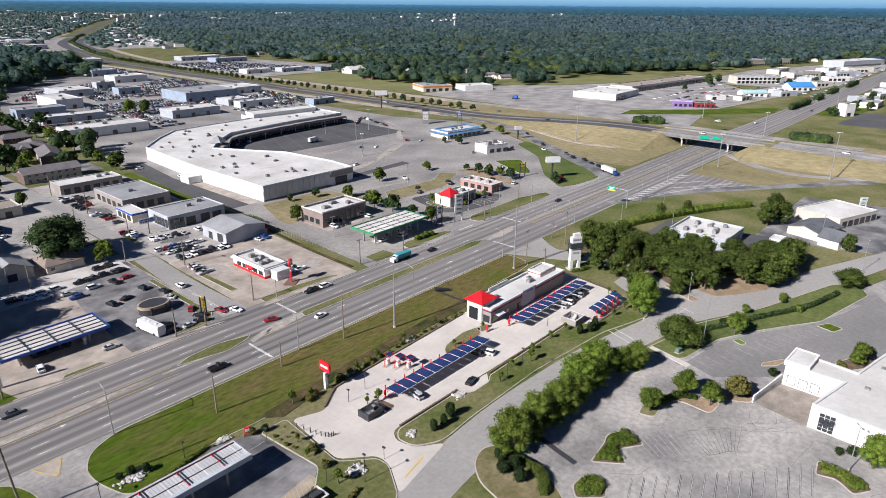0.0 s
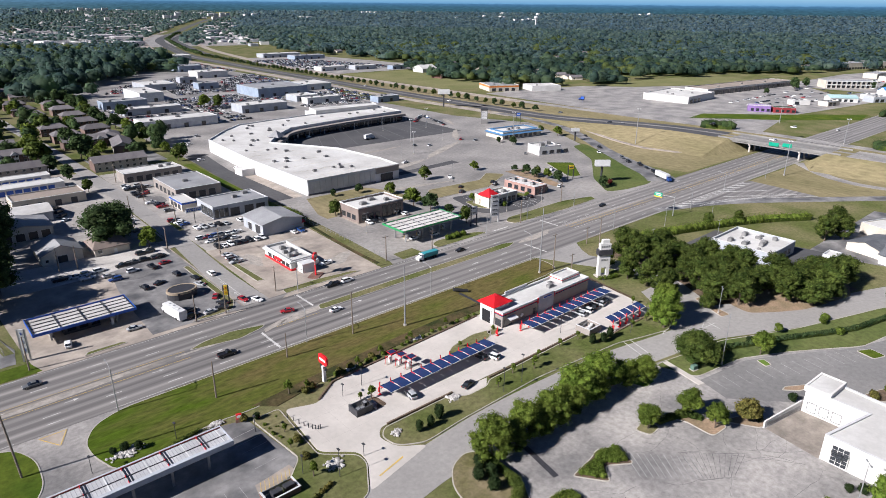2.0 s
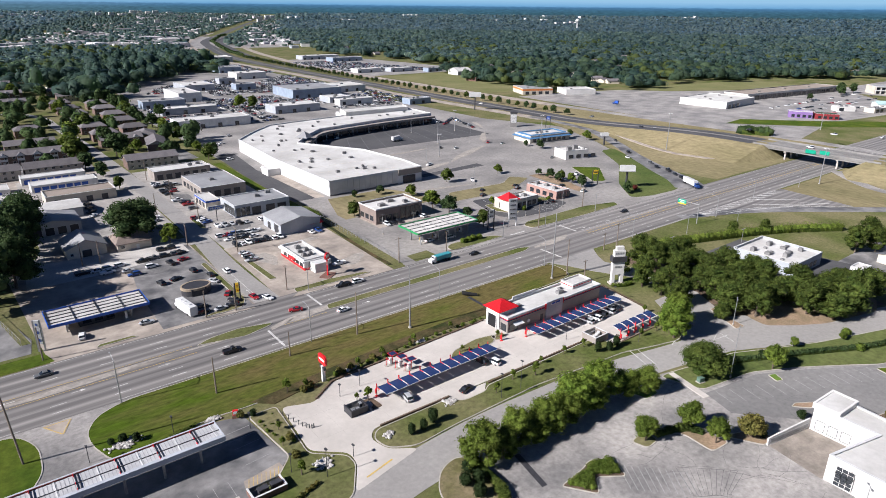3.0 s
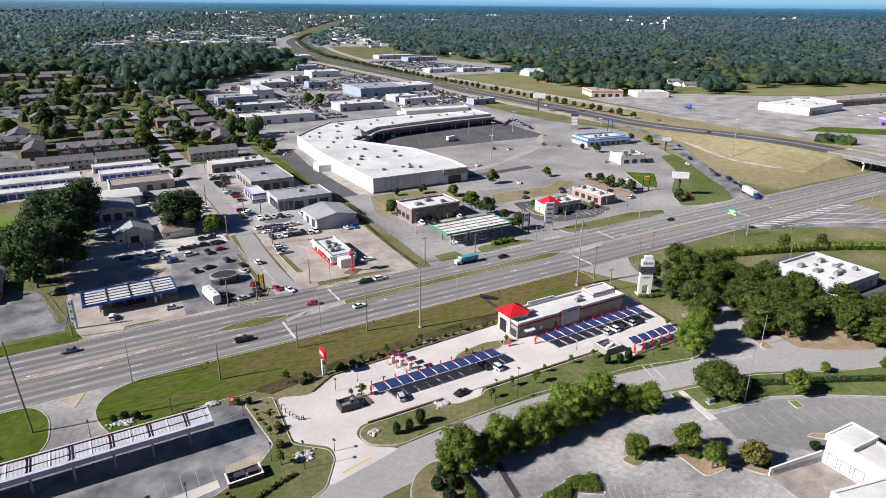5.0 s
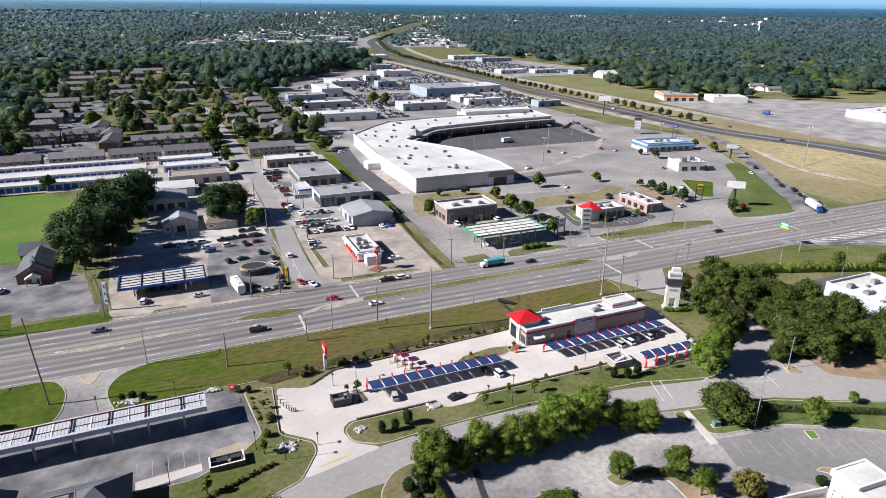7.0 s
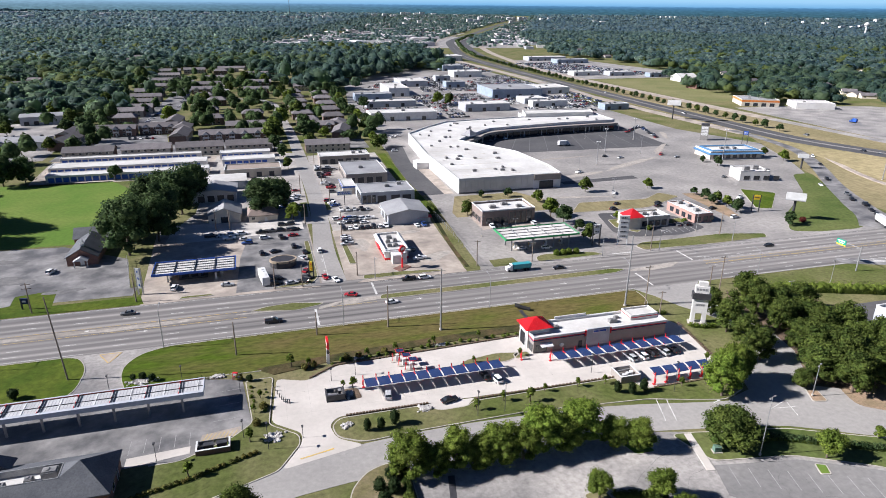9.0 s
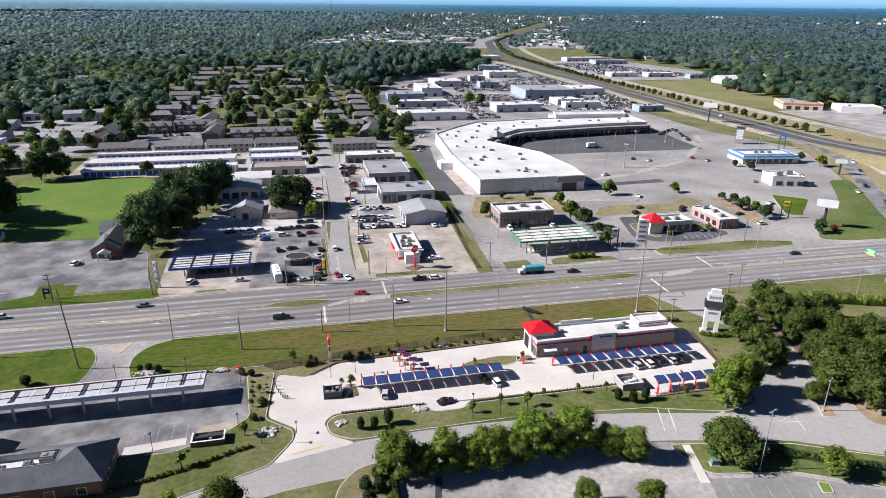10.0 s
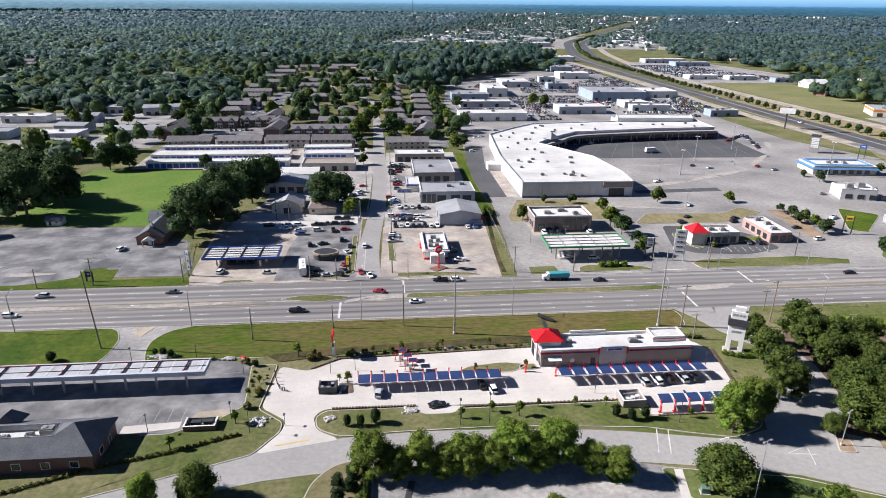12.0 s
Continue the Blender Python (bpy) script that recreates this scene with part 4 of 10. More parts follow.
def leafy_crowns(name, xs, ys, rads, heights, cards, size, label, material=None):
    """Woods near enough to show leaf masses: a lumpy rounded dome with loose leaf clumps on it."""
    n = len(xs)
    kv, kf = (BALL_V, BALL_F) if cards > 60 else (ICO_V, DOME_F)
    turn, wave = rng.uniform(0, 6.28, (n, 1, 1)), rng.uniform(0, 6, (n, 1, 1))

    def lumps(q):
        return 1 + 0.2 * np.sin(q[..., :1] * 4.2 + turn) * np.cos(q[..., 1:2] * 4.2 + wave) + 0.1 * np.sin(q[..., 2:] * 7 + q[..., :1] * 5 + wave)

    full = np.stack([rads, rads, heights * 0.5], 1)[:, None]
    root = np.stack([xs, ys, heights * 0.5], 1)[:, None]
    d = rng.normal(size=(n, cards, 3))
    d /= np.linalg.norm(d, axis=2)[..., None]
    d[..., 2] = np.abs(d[..., 2]) * 1.1 - 0.25
    pos = d * lumps(d) * full * rng.uniform(0.9, 1.04, (n, cards, 1)) + root
    nr = d + rng.normal(scale=0.2, size=d.shape)
    nr /= np.linalg.norm(nr, axis=2)[..., None]
    u = np.cross(nr, rng.normal(size=d.shape))
    u /= np.linalg.norm(u, axis=2)[..., None]
    w = np.cross(nr, u)
    s = size * rng.uniform(0.5, 1.4, (n, cards, 1))
    v = np.stack([pos - u * s, pos - w * s * 0.7 + nr * s * 0.3, pos + u * s, pos + w * s * 0.7 + nr * s * 0.3], 2).reshape(-1, 3)
    q = np.arange(n * cards * 4).reshape(-1, 4)
    ball = np.repeat(kv[None], n, 0)
    core = (ball * lumps(ball) * (1 + rng.normal(scale=0.06, size=(n, len(kv), 1))) * full * 0.80 + root).reshape(-1, 3)
    tri = (np.array(kf)[None] + (np.arange(n) * len(kv) + len(v))[:, None, None]).reshape(-1, 3)
    me = bpy.data.meshes.new(name)
    me.vertices.add(len(v) + len(core))
    me.vertices.foreach_set("co", np.concatenate([v, core]).ravel())
    me.loops.add(q.size + tri.size)
    me.loops.foreach_set("vertex_index", np.concatenate([q.ravel(), tri.ravel()]).astype(np.int32))
    me.polygons.add(len(q) + len(tri))
    me.polygons.foreach_set("loop_start", np.concatenate([np.arange(len(q)) * 4, q.size + np.arange(len(tri)) * 3]).astype(np.int32))
    me.polygons.foreach_set("use_smooth", np.ones(len(q) + len(tri), bool))
    me.materials.append(material or FOREST)
    me.update(calc_edges=True)
    # leaves face outwards from their crown
    out = np.concatenate([np.repeat((d + rng.normal(scale=0.16, size=d.shape)) / full * rads[:, None, None], 4, axis=1).reshape(-1, 3), ball.reshape(-1, 3)])
    out /= np.linalg.norm(out, axis=1)[:, None]
    me.attributes.new("custom_normal", "FLOAT_VECTOR", "POINT").data.foreach_set("vector", out.ravel())
    return tagged(put(name, me), label, "woods", kind="stuff")


PINES = [(98, 600), (128, 628), (164, 668), (211, 732), (261, 832), (338, 922), (378, 1068), (380, 1150), (282, 1064), (196, 969), (110, 860), (84, 800), (100, 700)]


def mixed_woods(step, r0, r1, rad, cards, size, label, main):
    fx, fy = scatter(step, r0, r1)
    pick = rng.uniform(size=len(fx)) + 0.22 * np.sin(fx * 0.017) * np.sin(fy * 0.013 + 1)
    tall = inside(PINES, fx, fy)
    pick = np.where(tall, pick * 0.3, pick)
    for words, material, use in (("", main, (pick >= 0.2) & (pick < 0.89)), (" of darker trees", FOREST_DARK, pick < 0.2), (" of yellow green trees", FOREST_LIGHT, pick >= 0.89)):
        n = int(use.sum())
        leafy_crowns("woods", fx[use], fy[use], 1.12 * rad + (rad + 1) * rng.uniform(size=n) ** 1.5, (rng.uniform(8.5, 14, n) + 6 * rng.uniform(size=n) ** 4) * np.where(tall[use], 1.45, 1.0), cards, size, label + words, material)


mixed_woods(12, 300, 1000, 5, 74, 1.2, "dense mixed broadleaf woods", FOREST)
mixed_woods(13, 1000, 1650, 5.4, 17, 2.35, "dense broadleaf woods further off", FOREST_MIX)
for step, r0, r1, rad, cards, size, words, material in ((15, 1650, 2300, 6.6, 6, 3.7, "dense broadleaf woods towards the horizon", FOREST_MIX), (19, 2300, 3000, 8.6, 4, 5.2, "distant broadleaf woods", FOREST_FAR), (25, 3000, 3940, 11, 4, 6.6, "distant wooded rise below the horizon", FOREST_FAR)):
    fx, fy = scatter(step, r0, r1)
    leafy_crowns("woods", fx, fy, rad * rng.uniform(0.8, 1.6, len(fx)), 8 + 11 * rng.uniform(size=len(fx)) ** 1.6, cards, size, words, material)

# scattered trees of the far town
ty = 1340 + 2560 * rng.uniform(size=12000) ** 0.8
mid = np.interp(ty, [p[1] for p in FREEWAY[5:]], [p[0] for p in FREEWAY[5:]])
tx = mid + rng.uniform(-620, 330, 12000) * (0.6 + ty / 4000)
keep = (np.abs(tx - mid) > 44) & ((np.sin(tx * 0.021) * np.sin(ty * 0.008) > 0.1) | (rng.uniform(size=12000) < 0.3 + 0.35 * (ty > 2300)))
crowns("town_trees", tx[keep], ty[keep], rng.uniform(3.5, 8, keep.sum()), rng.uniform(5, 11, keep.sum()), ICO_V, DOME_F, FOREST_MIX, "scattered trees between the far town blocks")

# glowing backdrop: haze, wooded hills and sky painted into its emission
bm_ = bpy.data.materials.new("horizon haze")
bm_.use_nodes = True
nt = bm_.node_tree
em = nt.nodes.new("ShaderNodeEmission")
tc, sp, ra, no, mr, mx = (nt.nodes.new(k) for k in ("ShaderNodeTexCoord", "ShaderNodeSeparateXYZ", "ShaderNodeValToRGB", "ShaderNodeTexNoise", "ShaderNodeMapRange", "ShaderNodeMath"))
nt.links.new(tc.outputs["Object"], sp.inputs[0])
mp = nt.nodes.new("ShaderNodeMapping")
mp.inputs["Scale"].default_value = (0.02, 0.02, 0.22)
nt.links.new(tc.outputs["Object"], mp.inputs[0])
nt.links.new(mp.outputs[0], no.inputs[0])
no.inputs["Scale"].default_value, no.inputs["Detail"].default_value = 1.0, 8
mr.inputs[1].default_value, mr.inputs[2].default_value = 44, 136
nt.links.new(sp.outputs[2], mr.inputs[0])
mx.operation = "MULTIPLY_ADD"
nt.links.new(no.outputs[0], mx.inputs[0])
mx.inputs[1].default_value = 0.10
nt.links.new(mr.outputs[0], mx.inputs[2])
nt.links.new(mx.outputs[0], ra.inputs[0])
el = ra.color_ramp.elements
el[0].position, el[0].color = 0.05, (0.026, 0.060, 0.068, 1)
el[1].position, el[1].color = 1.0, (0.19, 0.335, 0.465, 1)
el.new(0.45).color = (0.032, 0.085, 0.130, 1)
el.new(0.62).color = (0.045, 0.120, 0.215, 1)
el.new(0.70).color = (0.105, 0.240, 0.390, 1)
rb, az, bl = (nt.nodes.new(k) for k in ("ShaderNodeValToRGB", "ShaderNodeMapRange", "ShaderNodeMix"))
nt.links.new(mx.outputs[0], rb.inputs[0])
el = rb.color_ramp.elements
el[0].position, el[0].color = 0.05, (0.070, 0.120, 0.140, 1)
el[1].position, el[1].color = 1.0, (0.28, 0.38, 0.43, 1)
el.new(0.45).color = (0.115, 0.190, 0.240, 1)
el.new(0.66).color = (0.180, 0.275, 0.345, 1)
# haze and sky are painted paler on the sunward side
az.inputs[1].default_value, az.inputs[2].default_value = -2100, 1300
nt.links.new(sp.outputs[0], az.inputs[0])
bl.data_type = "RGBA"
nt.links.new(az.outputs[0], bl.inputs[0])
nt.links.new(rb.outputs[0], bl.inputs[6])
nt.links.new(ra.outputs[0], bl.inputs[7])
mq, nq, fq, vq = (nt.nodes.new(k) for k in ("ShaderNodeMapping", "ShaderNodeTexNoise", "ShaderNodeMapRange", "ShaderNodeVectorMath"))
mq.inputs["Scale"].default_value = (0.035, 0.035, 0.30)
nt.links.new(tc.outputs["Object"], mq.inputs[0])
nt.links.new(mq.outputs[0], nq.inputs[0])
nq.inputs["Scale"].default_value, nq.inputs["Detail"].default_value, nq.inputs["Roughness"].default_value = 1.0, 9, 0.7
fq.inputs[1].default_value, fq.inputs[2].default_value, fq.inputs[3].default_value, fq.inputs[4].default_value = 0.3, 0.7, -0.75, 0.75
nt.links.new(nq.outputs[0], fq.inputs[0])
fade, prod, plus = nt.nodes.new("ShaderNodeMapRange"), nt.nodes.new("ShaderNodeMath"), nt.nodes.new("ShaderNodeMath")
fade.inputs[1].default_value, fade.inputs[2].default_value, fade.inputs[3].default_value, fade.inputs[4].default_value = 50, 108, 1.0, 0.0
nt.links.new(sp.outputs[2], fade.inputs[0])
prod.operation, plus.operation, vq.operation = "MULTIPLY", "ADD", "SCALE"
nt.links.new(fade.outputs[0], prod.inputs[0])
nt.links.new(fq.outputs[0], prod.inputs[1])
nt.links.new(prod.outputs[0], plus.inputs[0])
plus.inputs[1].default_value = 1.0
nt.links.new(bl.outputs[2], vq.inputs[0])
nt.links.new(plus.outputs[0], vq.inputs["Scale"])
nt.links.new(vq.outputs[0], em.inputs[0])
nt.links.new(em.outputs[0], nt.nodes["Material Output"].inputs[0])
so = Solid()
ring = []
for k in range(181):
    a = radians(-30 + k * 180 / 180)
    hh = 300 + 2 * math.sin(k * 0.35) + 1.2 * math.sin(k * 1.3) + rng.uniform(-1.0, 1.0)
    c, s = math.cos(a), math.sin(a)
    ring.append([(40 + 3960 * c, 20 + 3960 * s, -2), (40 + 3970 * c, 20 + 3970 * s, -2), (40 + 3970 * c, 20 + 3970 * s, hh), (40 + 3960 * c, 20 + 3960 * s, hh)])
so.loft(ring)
tagged(put("backdrop", so.mesh("backdrop", bm_)), "glowing backdrop painted with a hazy wooded horizon and pale sky", "backdrop", kind="structure")

# ---- buildings ----
FAR_GROUPS = {"apartment houses", "far stores", "far blocks", "dealer sheds", "houses in the woods", "storage sheds"}


def wall_pane(x0, y0, x1, y1, side, s0, s1, z0, z1, deep=0.08):
    """The box of something flat on one wall of a house: side s, n, w or e; from s0 to s1 along it."""
    if side == "s":
        return (x0 + s0, y0 - deep, z0, x0 + s1, y0 + 0.02, z1)
    if side == "n":
        return (x0 + s0, y1 - 0.02, z0, x0 + s1, y1 + deep, z1)
    if side == "w":
        return (x0 - deep, y0 + s0, z0, x0 + 0.02, y0 + s1, z1)
    return (x1 - 0.02, y0 + s0, z0, x1 + deep, y0 + s1, z1)


def opening(root, name, box, side, frame_mat, pane_mat=None, label="", simple=False):
    """A window, door or gate: a frame that stands proud and a pane set back within it."""
    x0, y0, z0, x1, y1, z1 = box
    t = 0.09
    along = side in "sn"
    fr = Solid()
    fr.box(x0, y0, z1 - t, x1, y1, z1)
    fr.box(x0, y0, z0, x1, y1, z0 + t)
    if along:
        fr.box(x0, y0, z0 + t, x0 + t, y1, z1 - t)
        fr.box(x1 - t, y0, z0 + t, x1, y1, z1 - t)
    else:
        fr.box(x0, y0, z0 + t, x1, y0 + t, z1 - t)
        fr.box(x0, y1 - t, z0 + t, x1, y1, z1 - t)
    k = 0.03
    pn = Solid()
    if along:
        pn.box(x0 + t, y0 + (k if side == "s" else 0), z0 + t, x1 - t, y1 - (k if side == "n" else 0), z1 - t)
    else:
        pn.box(x0 + (k if side == "w" else 0), y0 + t, z0 + t, x1 - (k if side == "e" else 0), y1 - t, z1 - t)
    if simple:
        n = len(fr.f)
        fr.add(pn.v, pn.f)
        me = fr.mesh(name, [frame_mat, pane_mat or GLASS])
        me.polygons.foreach_set("material_index", [0] * n + [1] * len(pn.f))
        return put(name, me, root, label)
    ob = part(name, fr, frame_mat, root, label)
    part("pane" if name == "window" else "leaf", pn, pane_mat or GLASS, ob)
    return ob


UNIT_GREY = mat("weathered unit casing", (0.25, 0.245, 0.24), (0.175, 0.172, 0.17), big=0.6, fine=3, grain=0.15, rough=0.6)


def roof_unit(root, x, y, z, w=2.0, d=1.6, h=1.1):
    so = Solid().box(x, y, z, x + w, y + d, z + h * 0.85)
    so.box(x + 0.15, y + 0.15, z + h * 0.85, x + w - 0.15, y + d - 0.15, z + h)
    so.tube((x + w * 0.3, y + d / 2, z + h), (x + w * 0.3, y + d / 2, z + h + 0.12), 0.3 * min(w, d), n=10)
    part("roof_unit", so, UNIT_GREY, root, "grey rooftop air handler")


def flat_building(label, category, x0, y0, x1, y1, h, wall, roof, parapet=0.5, openings=(), units=(), band=None, name="store", turn=0.0, group="", trim=None):
    """A flat-roofed building with a parapet; openings: (side, s0, s1, z0, z1, kind); units: (x, y) on the roof."""
    cx, cy = (x0 + x1) / 2, (y0 + y1) / 2
    root = thing(name, label, category, group, m=pose(cx, cy, 0, 0, 0, turn))
    x0, x1, y0, y1 = x0 - cx, x1 - cx, y0 - cy, y1 - cy
    outer = [(x0, y0), (x1, y0), (x1, y1), (x0, y1)]
    inner = inset(outer, 0.3)
    part("wall", Solid().ring(outer, inner, -0.1, h), wall, root)
    part("roof", Solid().prism(inner, h - parapet - 0.3, h - parapet), roof, root)
    cop = Solid().ring(inset(outer, -0.06), inset(outer, 0.36), h, h + 0.1)
    part("coping", cop, trim or METAL_WHITE, root)
    if band:
        bz0, bz1, bm = band
        part("band", Solid().ring(inset(outer, -0.05), inset(outer, 0.02), bz0, bz1), bm, root)
    for side, s0, s1, z0, z1, kind in openings:
        z1 = z1 * 0.85 if kind == "door" else z1
        b = wall_pane(x0, y0, x1, y1, side, s0, s1, z0, z1)
        pm = {"window": GLASS, "door": METAL_WHITE, "gate": METAL_DARK, "blue_door": BLUE, "sign": RED}.get(kind, GLASS)
        opening(root, "window" if kind == "window" else "door", b, side, METAL_DARK if kind == "window" else METAL_GREY, pm, "", group in FAR_GROUPS)
    for u in units:
        roof_unit(root, x0 + u[0], y0 + u[1], h - parapet, *(u[2:] or ()))
    return root


def pitched_building(label, category, x0, y0, x1, y1, h, rise, wall, roof, openings=(), hip=0.0, eave=0.5, name="house", turn=0.0, group="", along="x", gable=None):
    """A gabled (hip 0) or hipped (hip > 0) building; the ridge runs along x or y."""
    cx, cy = (x0 + x1) / 2, (y0 + y1) / 2
    lx, ly = (x1 - x0) / 2, (y1 - y0) / 2
    root = thing(name, label, category, group, m=pose(cx, cy, 0, 0, 0, turn))
    outer = [(-lx, -ly), (lx, -ly), (lx, ly), (-lx, ly)]
    wl = Solid().ring(outer, inset(outer, 0.25), -0.1, h)
    if not hip:
        for s in (-1, 1):
            if along == "x":
                a = [(s * lx, -ly, h), (s * lx, ly, h), (s * lx, 0, h + rise * 0.97)]
                b = [(s * (lx - 0.25), y, z) for _, y, z in a]
            else:
                a = [(-lx, s * ly, h), (lx, s * ly, h), (0, s * ly, h + rise * 0.97)]
                b = [(x, s * (ly - 0.25), z) for x, _, z in a]
            wl.add(a + b, [(0, 1, 2), (5, 4, 3), (0, 3, 4, 1), (1, 4, 5, 2), (2, 5, 3, 0)])
    part("wall", wl, wall, root)
    ex, ey = lx + eave, ly + eave
    k = rise / (ly if along == "x" else lx) * eave
    zt, zb = h + rise, h - k
    if along == "x":
        r0, r1 = (-ex + hip, 0, zt), (ex - hip, 0, zt)
        ev = [(-ex, -ey, zb), (ex, -ey, zb), (ex, ey, zb), (-ex, ey, zb)]
        fs = [(0, 1, 5, 4), (2, 3, 4, 5), (1, 2, 5), (3, 0, 4)]
    else:
        r0, r1 = (0, -ey + hip, zt), (0, ey - hip, zt)
        ev = [(-ex, -ey, zb), (ex, -ey, zb), (ex, ey, zb), (-ex, ey, zb)]
        fs = [(0, 1, 4), (1, 2, 5, 4), (2, 3, 5), (3, 0, 4, 5)]
    top = ev + [r0, r1]
    low = [(x, y, z - 0.22) for x, y, z in top]
    if hip:
        faces = fs + [tuple(i + 6 for i in reversed(f)) for f in fs]
        faces += [(i, 6 + i, 6 + (i + 1) % 4, (i + 1) % 4) for i in range(4)]
    else:
        quads = [f for f in fs if len(f) == 4]
        faces = quads + [tuple(i + 6 for i in reversed(f)) for f in quads]
        rim = [(0, 4), (4, 3), (1, 5), (5, 2), (0, 1), (2, 3)] if along == "x" else [(0, 4), (4, 1), (3, 5), (5, 2), (1, 2), (0, 3)]
        faces += [(a, b, b + 6, a + 6) for a, b in rim]
    part("roof", Solid().add(top + low, faces), roof, root)
    for side, s0, s1, z0, z1, kind in openings:
        z1 = z1 * 0.85 if kind == "door" else z1
        b = wall_pane(-lx, -ly, lx, ly, side, s0, s1, z0, z1)
        pm = {"window": GLASS, "door": METAL_WHITE, "gate": METAL_DARK, "blue_door": BLUE}.get(kind, GLASS)
        opening(root, "window" if kind == "window" else "door", b, side, METAL_WHITE, pm, "", group in FAR_GROUPS)
    return root


def row_of(side, start, step, n, w, z0, z1, kind):
    return [(side, start + i * step, start + i * step + w, z0, z1, kind) for i in range(n)]


# the mall: an L of white-roofed halls
def mall():
    root = thing("shopping_mall", "long white-roofed shopping mall with bare stuccoed walls", "shopping mall")
    H = 7.0
    plan = [(149, 232.6), (200, 232.6), (201.5, 250), (198, 284), (190, 298), (177, 321), (189, 336.5), (208, 354), (264, 364), (307, 367), (309, 406), (252, 412), (249, 394), (213, 390), (188, 386), (171, 370), (153, 349), (148.5, 288)]
    inner = inset(plan, 0.4)
    part("wall", Solid().ring(plan, inner, -0.1, H), mat("pale mall stucco", (0.66, 0.66, 0.665), (0.58, 0.58, 0.585), big=0.15, fine=2, grain=0.06), root)
    part("roof", Solid().prism(inner, H - 1.0, H - 0.6), ROOF_WHITE, root)
    part("coping", Solid().ring(inset(plan, -0.08), inset(plan, 0.48), H, H + 0.12), METAL_WHITE, root)
    # walkway canopy along the shop fronts
    fr = smooth_line([(190.6, 297.6), (178.8, 320), (191, 334.6), (209, 352), (264, 362), (306.6, 365)], 6)
    cv = Solid()
    rows = []
    for i, p in enumerate(fr):
        d = (fr[min(i + 1, len(fr) - 1)] - fr[max(0, i - 1)]).normalized()
        n = Vector((d.y, -d.x))
        a, b = p - n * 0.2, p + n * 3.4
        rows.append([(a.x, a.y, 4.0), (b.x, b.y, 4.0), (b.x, b.y, 5.4), (a.x, a.y, 5.4)])
    cv.loft(rows)
    part("walkway_canopy", cv, WALL_TAN, root, "brown fascia over the shop fronts")
    for p in fr[1::2]:
        q = p + Vector((0.8, -1)).normalized() * 2.6
        part("column", Solid().box(q.x - 0.2, q.y - 0.2, 0, q.x + 0.2, q.y + 0.2, 4.0), WALL_WHITE, root)
    for a, b in zip(fr[::1], fr[1::1]):
        d = (b - a).normalized()
        n = Vector((d.y, -d.x)) * 0.12
        a2, b2 = a + d * 0.5, b - d * 0.5
        part("shop_window", Solid().prism([(a2.x, a2.y), (b2.x, b2.y), (b2.x + n.x, b2.y + n.y), (a2.x + n.x, a2.y + n.y)], 0.2, 3.2), GLASS, root)
    part("tower_roof", Solid().add([(186.5, 329, 7), (193.5, 333, 7), (189.5, 340, 7), (182.5, 336, 7), (188, 334.5, 10.5)], [(0, 1, 4), (1, 2, 4), (2, 3, 4), (3, 0, 4), (3, 2, 1, 0)]), ROOF_GREY, root, "grey pointed roof over the corner entrance")
    part("loading_dock", Solid().box(141.8, 283, 0, 148.8, 291, 3.4), WALL_WHITE, root)
    part("door", Solid().box(189, 232.2, 0, 196, 232.66, 3.6), METAL_DARK, root, "dark roller gate")
    part("sign_fascia", Solid().box(186, 231.9, 4.2, 199.5, 232.64, 6.9), WALL_TAN, root)
    part("raised_hall", Solid().ring([(249.6, 392.4), (303, 391), (308, 405), (255, 411)], inset([(249.6, 392.4), (303, 391), (308, 405), (255, 411)], 0.4), 6, 9.2), WALL_WHITE, root)
    part("raised_roof", Solid().prism(inset([(249.6, 392.4), (303, 391), (308, 405), (255, 411)], 0.4), 8.2, 8.6), ROOF_WHITE, root)
    for k in range(12):
        part("wall_panel", Solid().box(149.2 + 3.05 * k, 232.4, 0.7, 152.1 + 3.05 * k, 232.64, 6.2), WALL_WHITE, root)
    part("plinth", Solid().box(149.1, 232.35, 0, 186, 232.64, 0.6), CONCRETE_GREY, root, "grey concrete plinth")
    for k in range(7):
        part("roof_seam", Solid().box(152, 240 + 11 * k, 6.4, 190 - 2.4 * k, 240.14 + 11 * k, 6.44), WALL_CREAM, root)
    r = random.Random(5)
    n = 0
    while n < 38:
        x, y = r.uniform(150, 300), r.uniform(238, 388)
        if bool(inside(inset(plan, 4), np.array([x]), np.array([y]))[0]):
            if y > 384 and x > 246:
                continue
            roof_unit(root, x, y, H - 0.6, r.uniform(1.0, 2.2), r.uniform(0.9, 1.7), r.uniform(0.7, 1.1))
            n += 1
    return root


mall()

# workshops on the side street
flat_building("white-roofed taupe bank with dark windows", "bank", 144, 186, 166, 199, 6.0, mat("dark taupe cladding", (0.25, 0.195, 0.17), (0.20, 0.158, 0.138), big=0.2, fine=2, grain=0.08), ROOF_WHITE, 0.7, row_of("s", 1.5, 3.2, 3, 2.4, 0.8, 3.2, "window") + row_of("s", 11.5, 2.4, 4, 2.0, 0.4, 5.0, "window") + row_of("w", 2, 3.5, 3, 2.4, 1, 3, "window"), ((5, 5, 2.6, 2), (11, 8, 2.6, 2), (16, 4)), (5.8, 6.3, WALL_WHITE), name="bank")
pitched_building("pale blue metal workshop with a low grey roof", "workshop", 109, 196, 125, 212, 4.6, 1.6, WALL_GREY, ROOF_GREY, [("w", 2, 6, 0, 3.6, "gate"), ("w", 9, 12, 0, 3, "gate")], along="y", name="workshop")
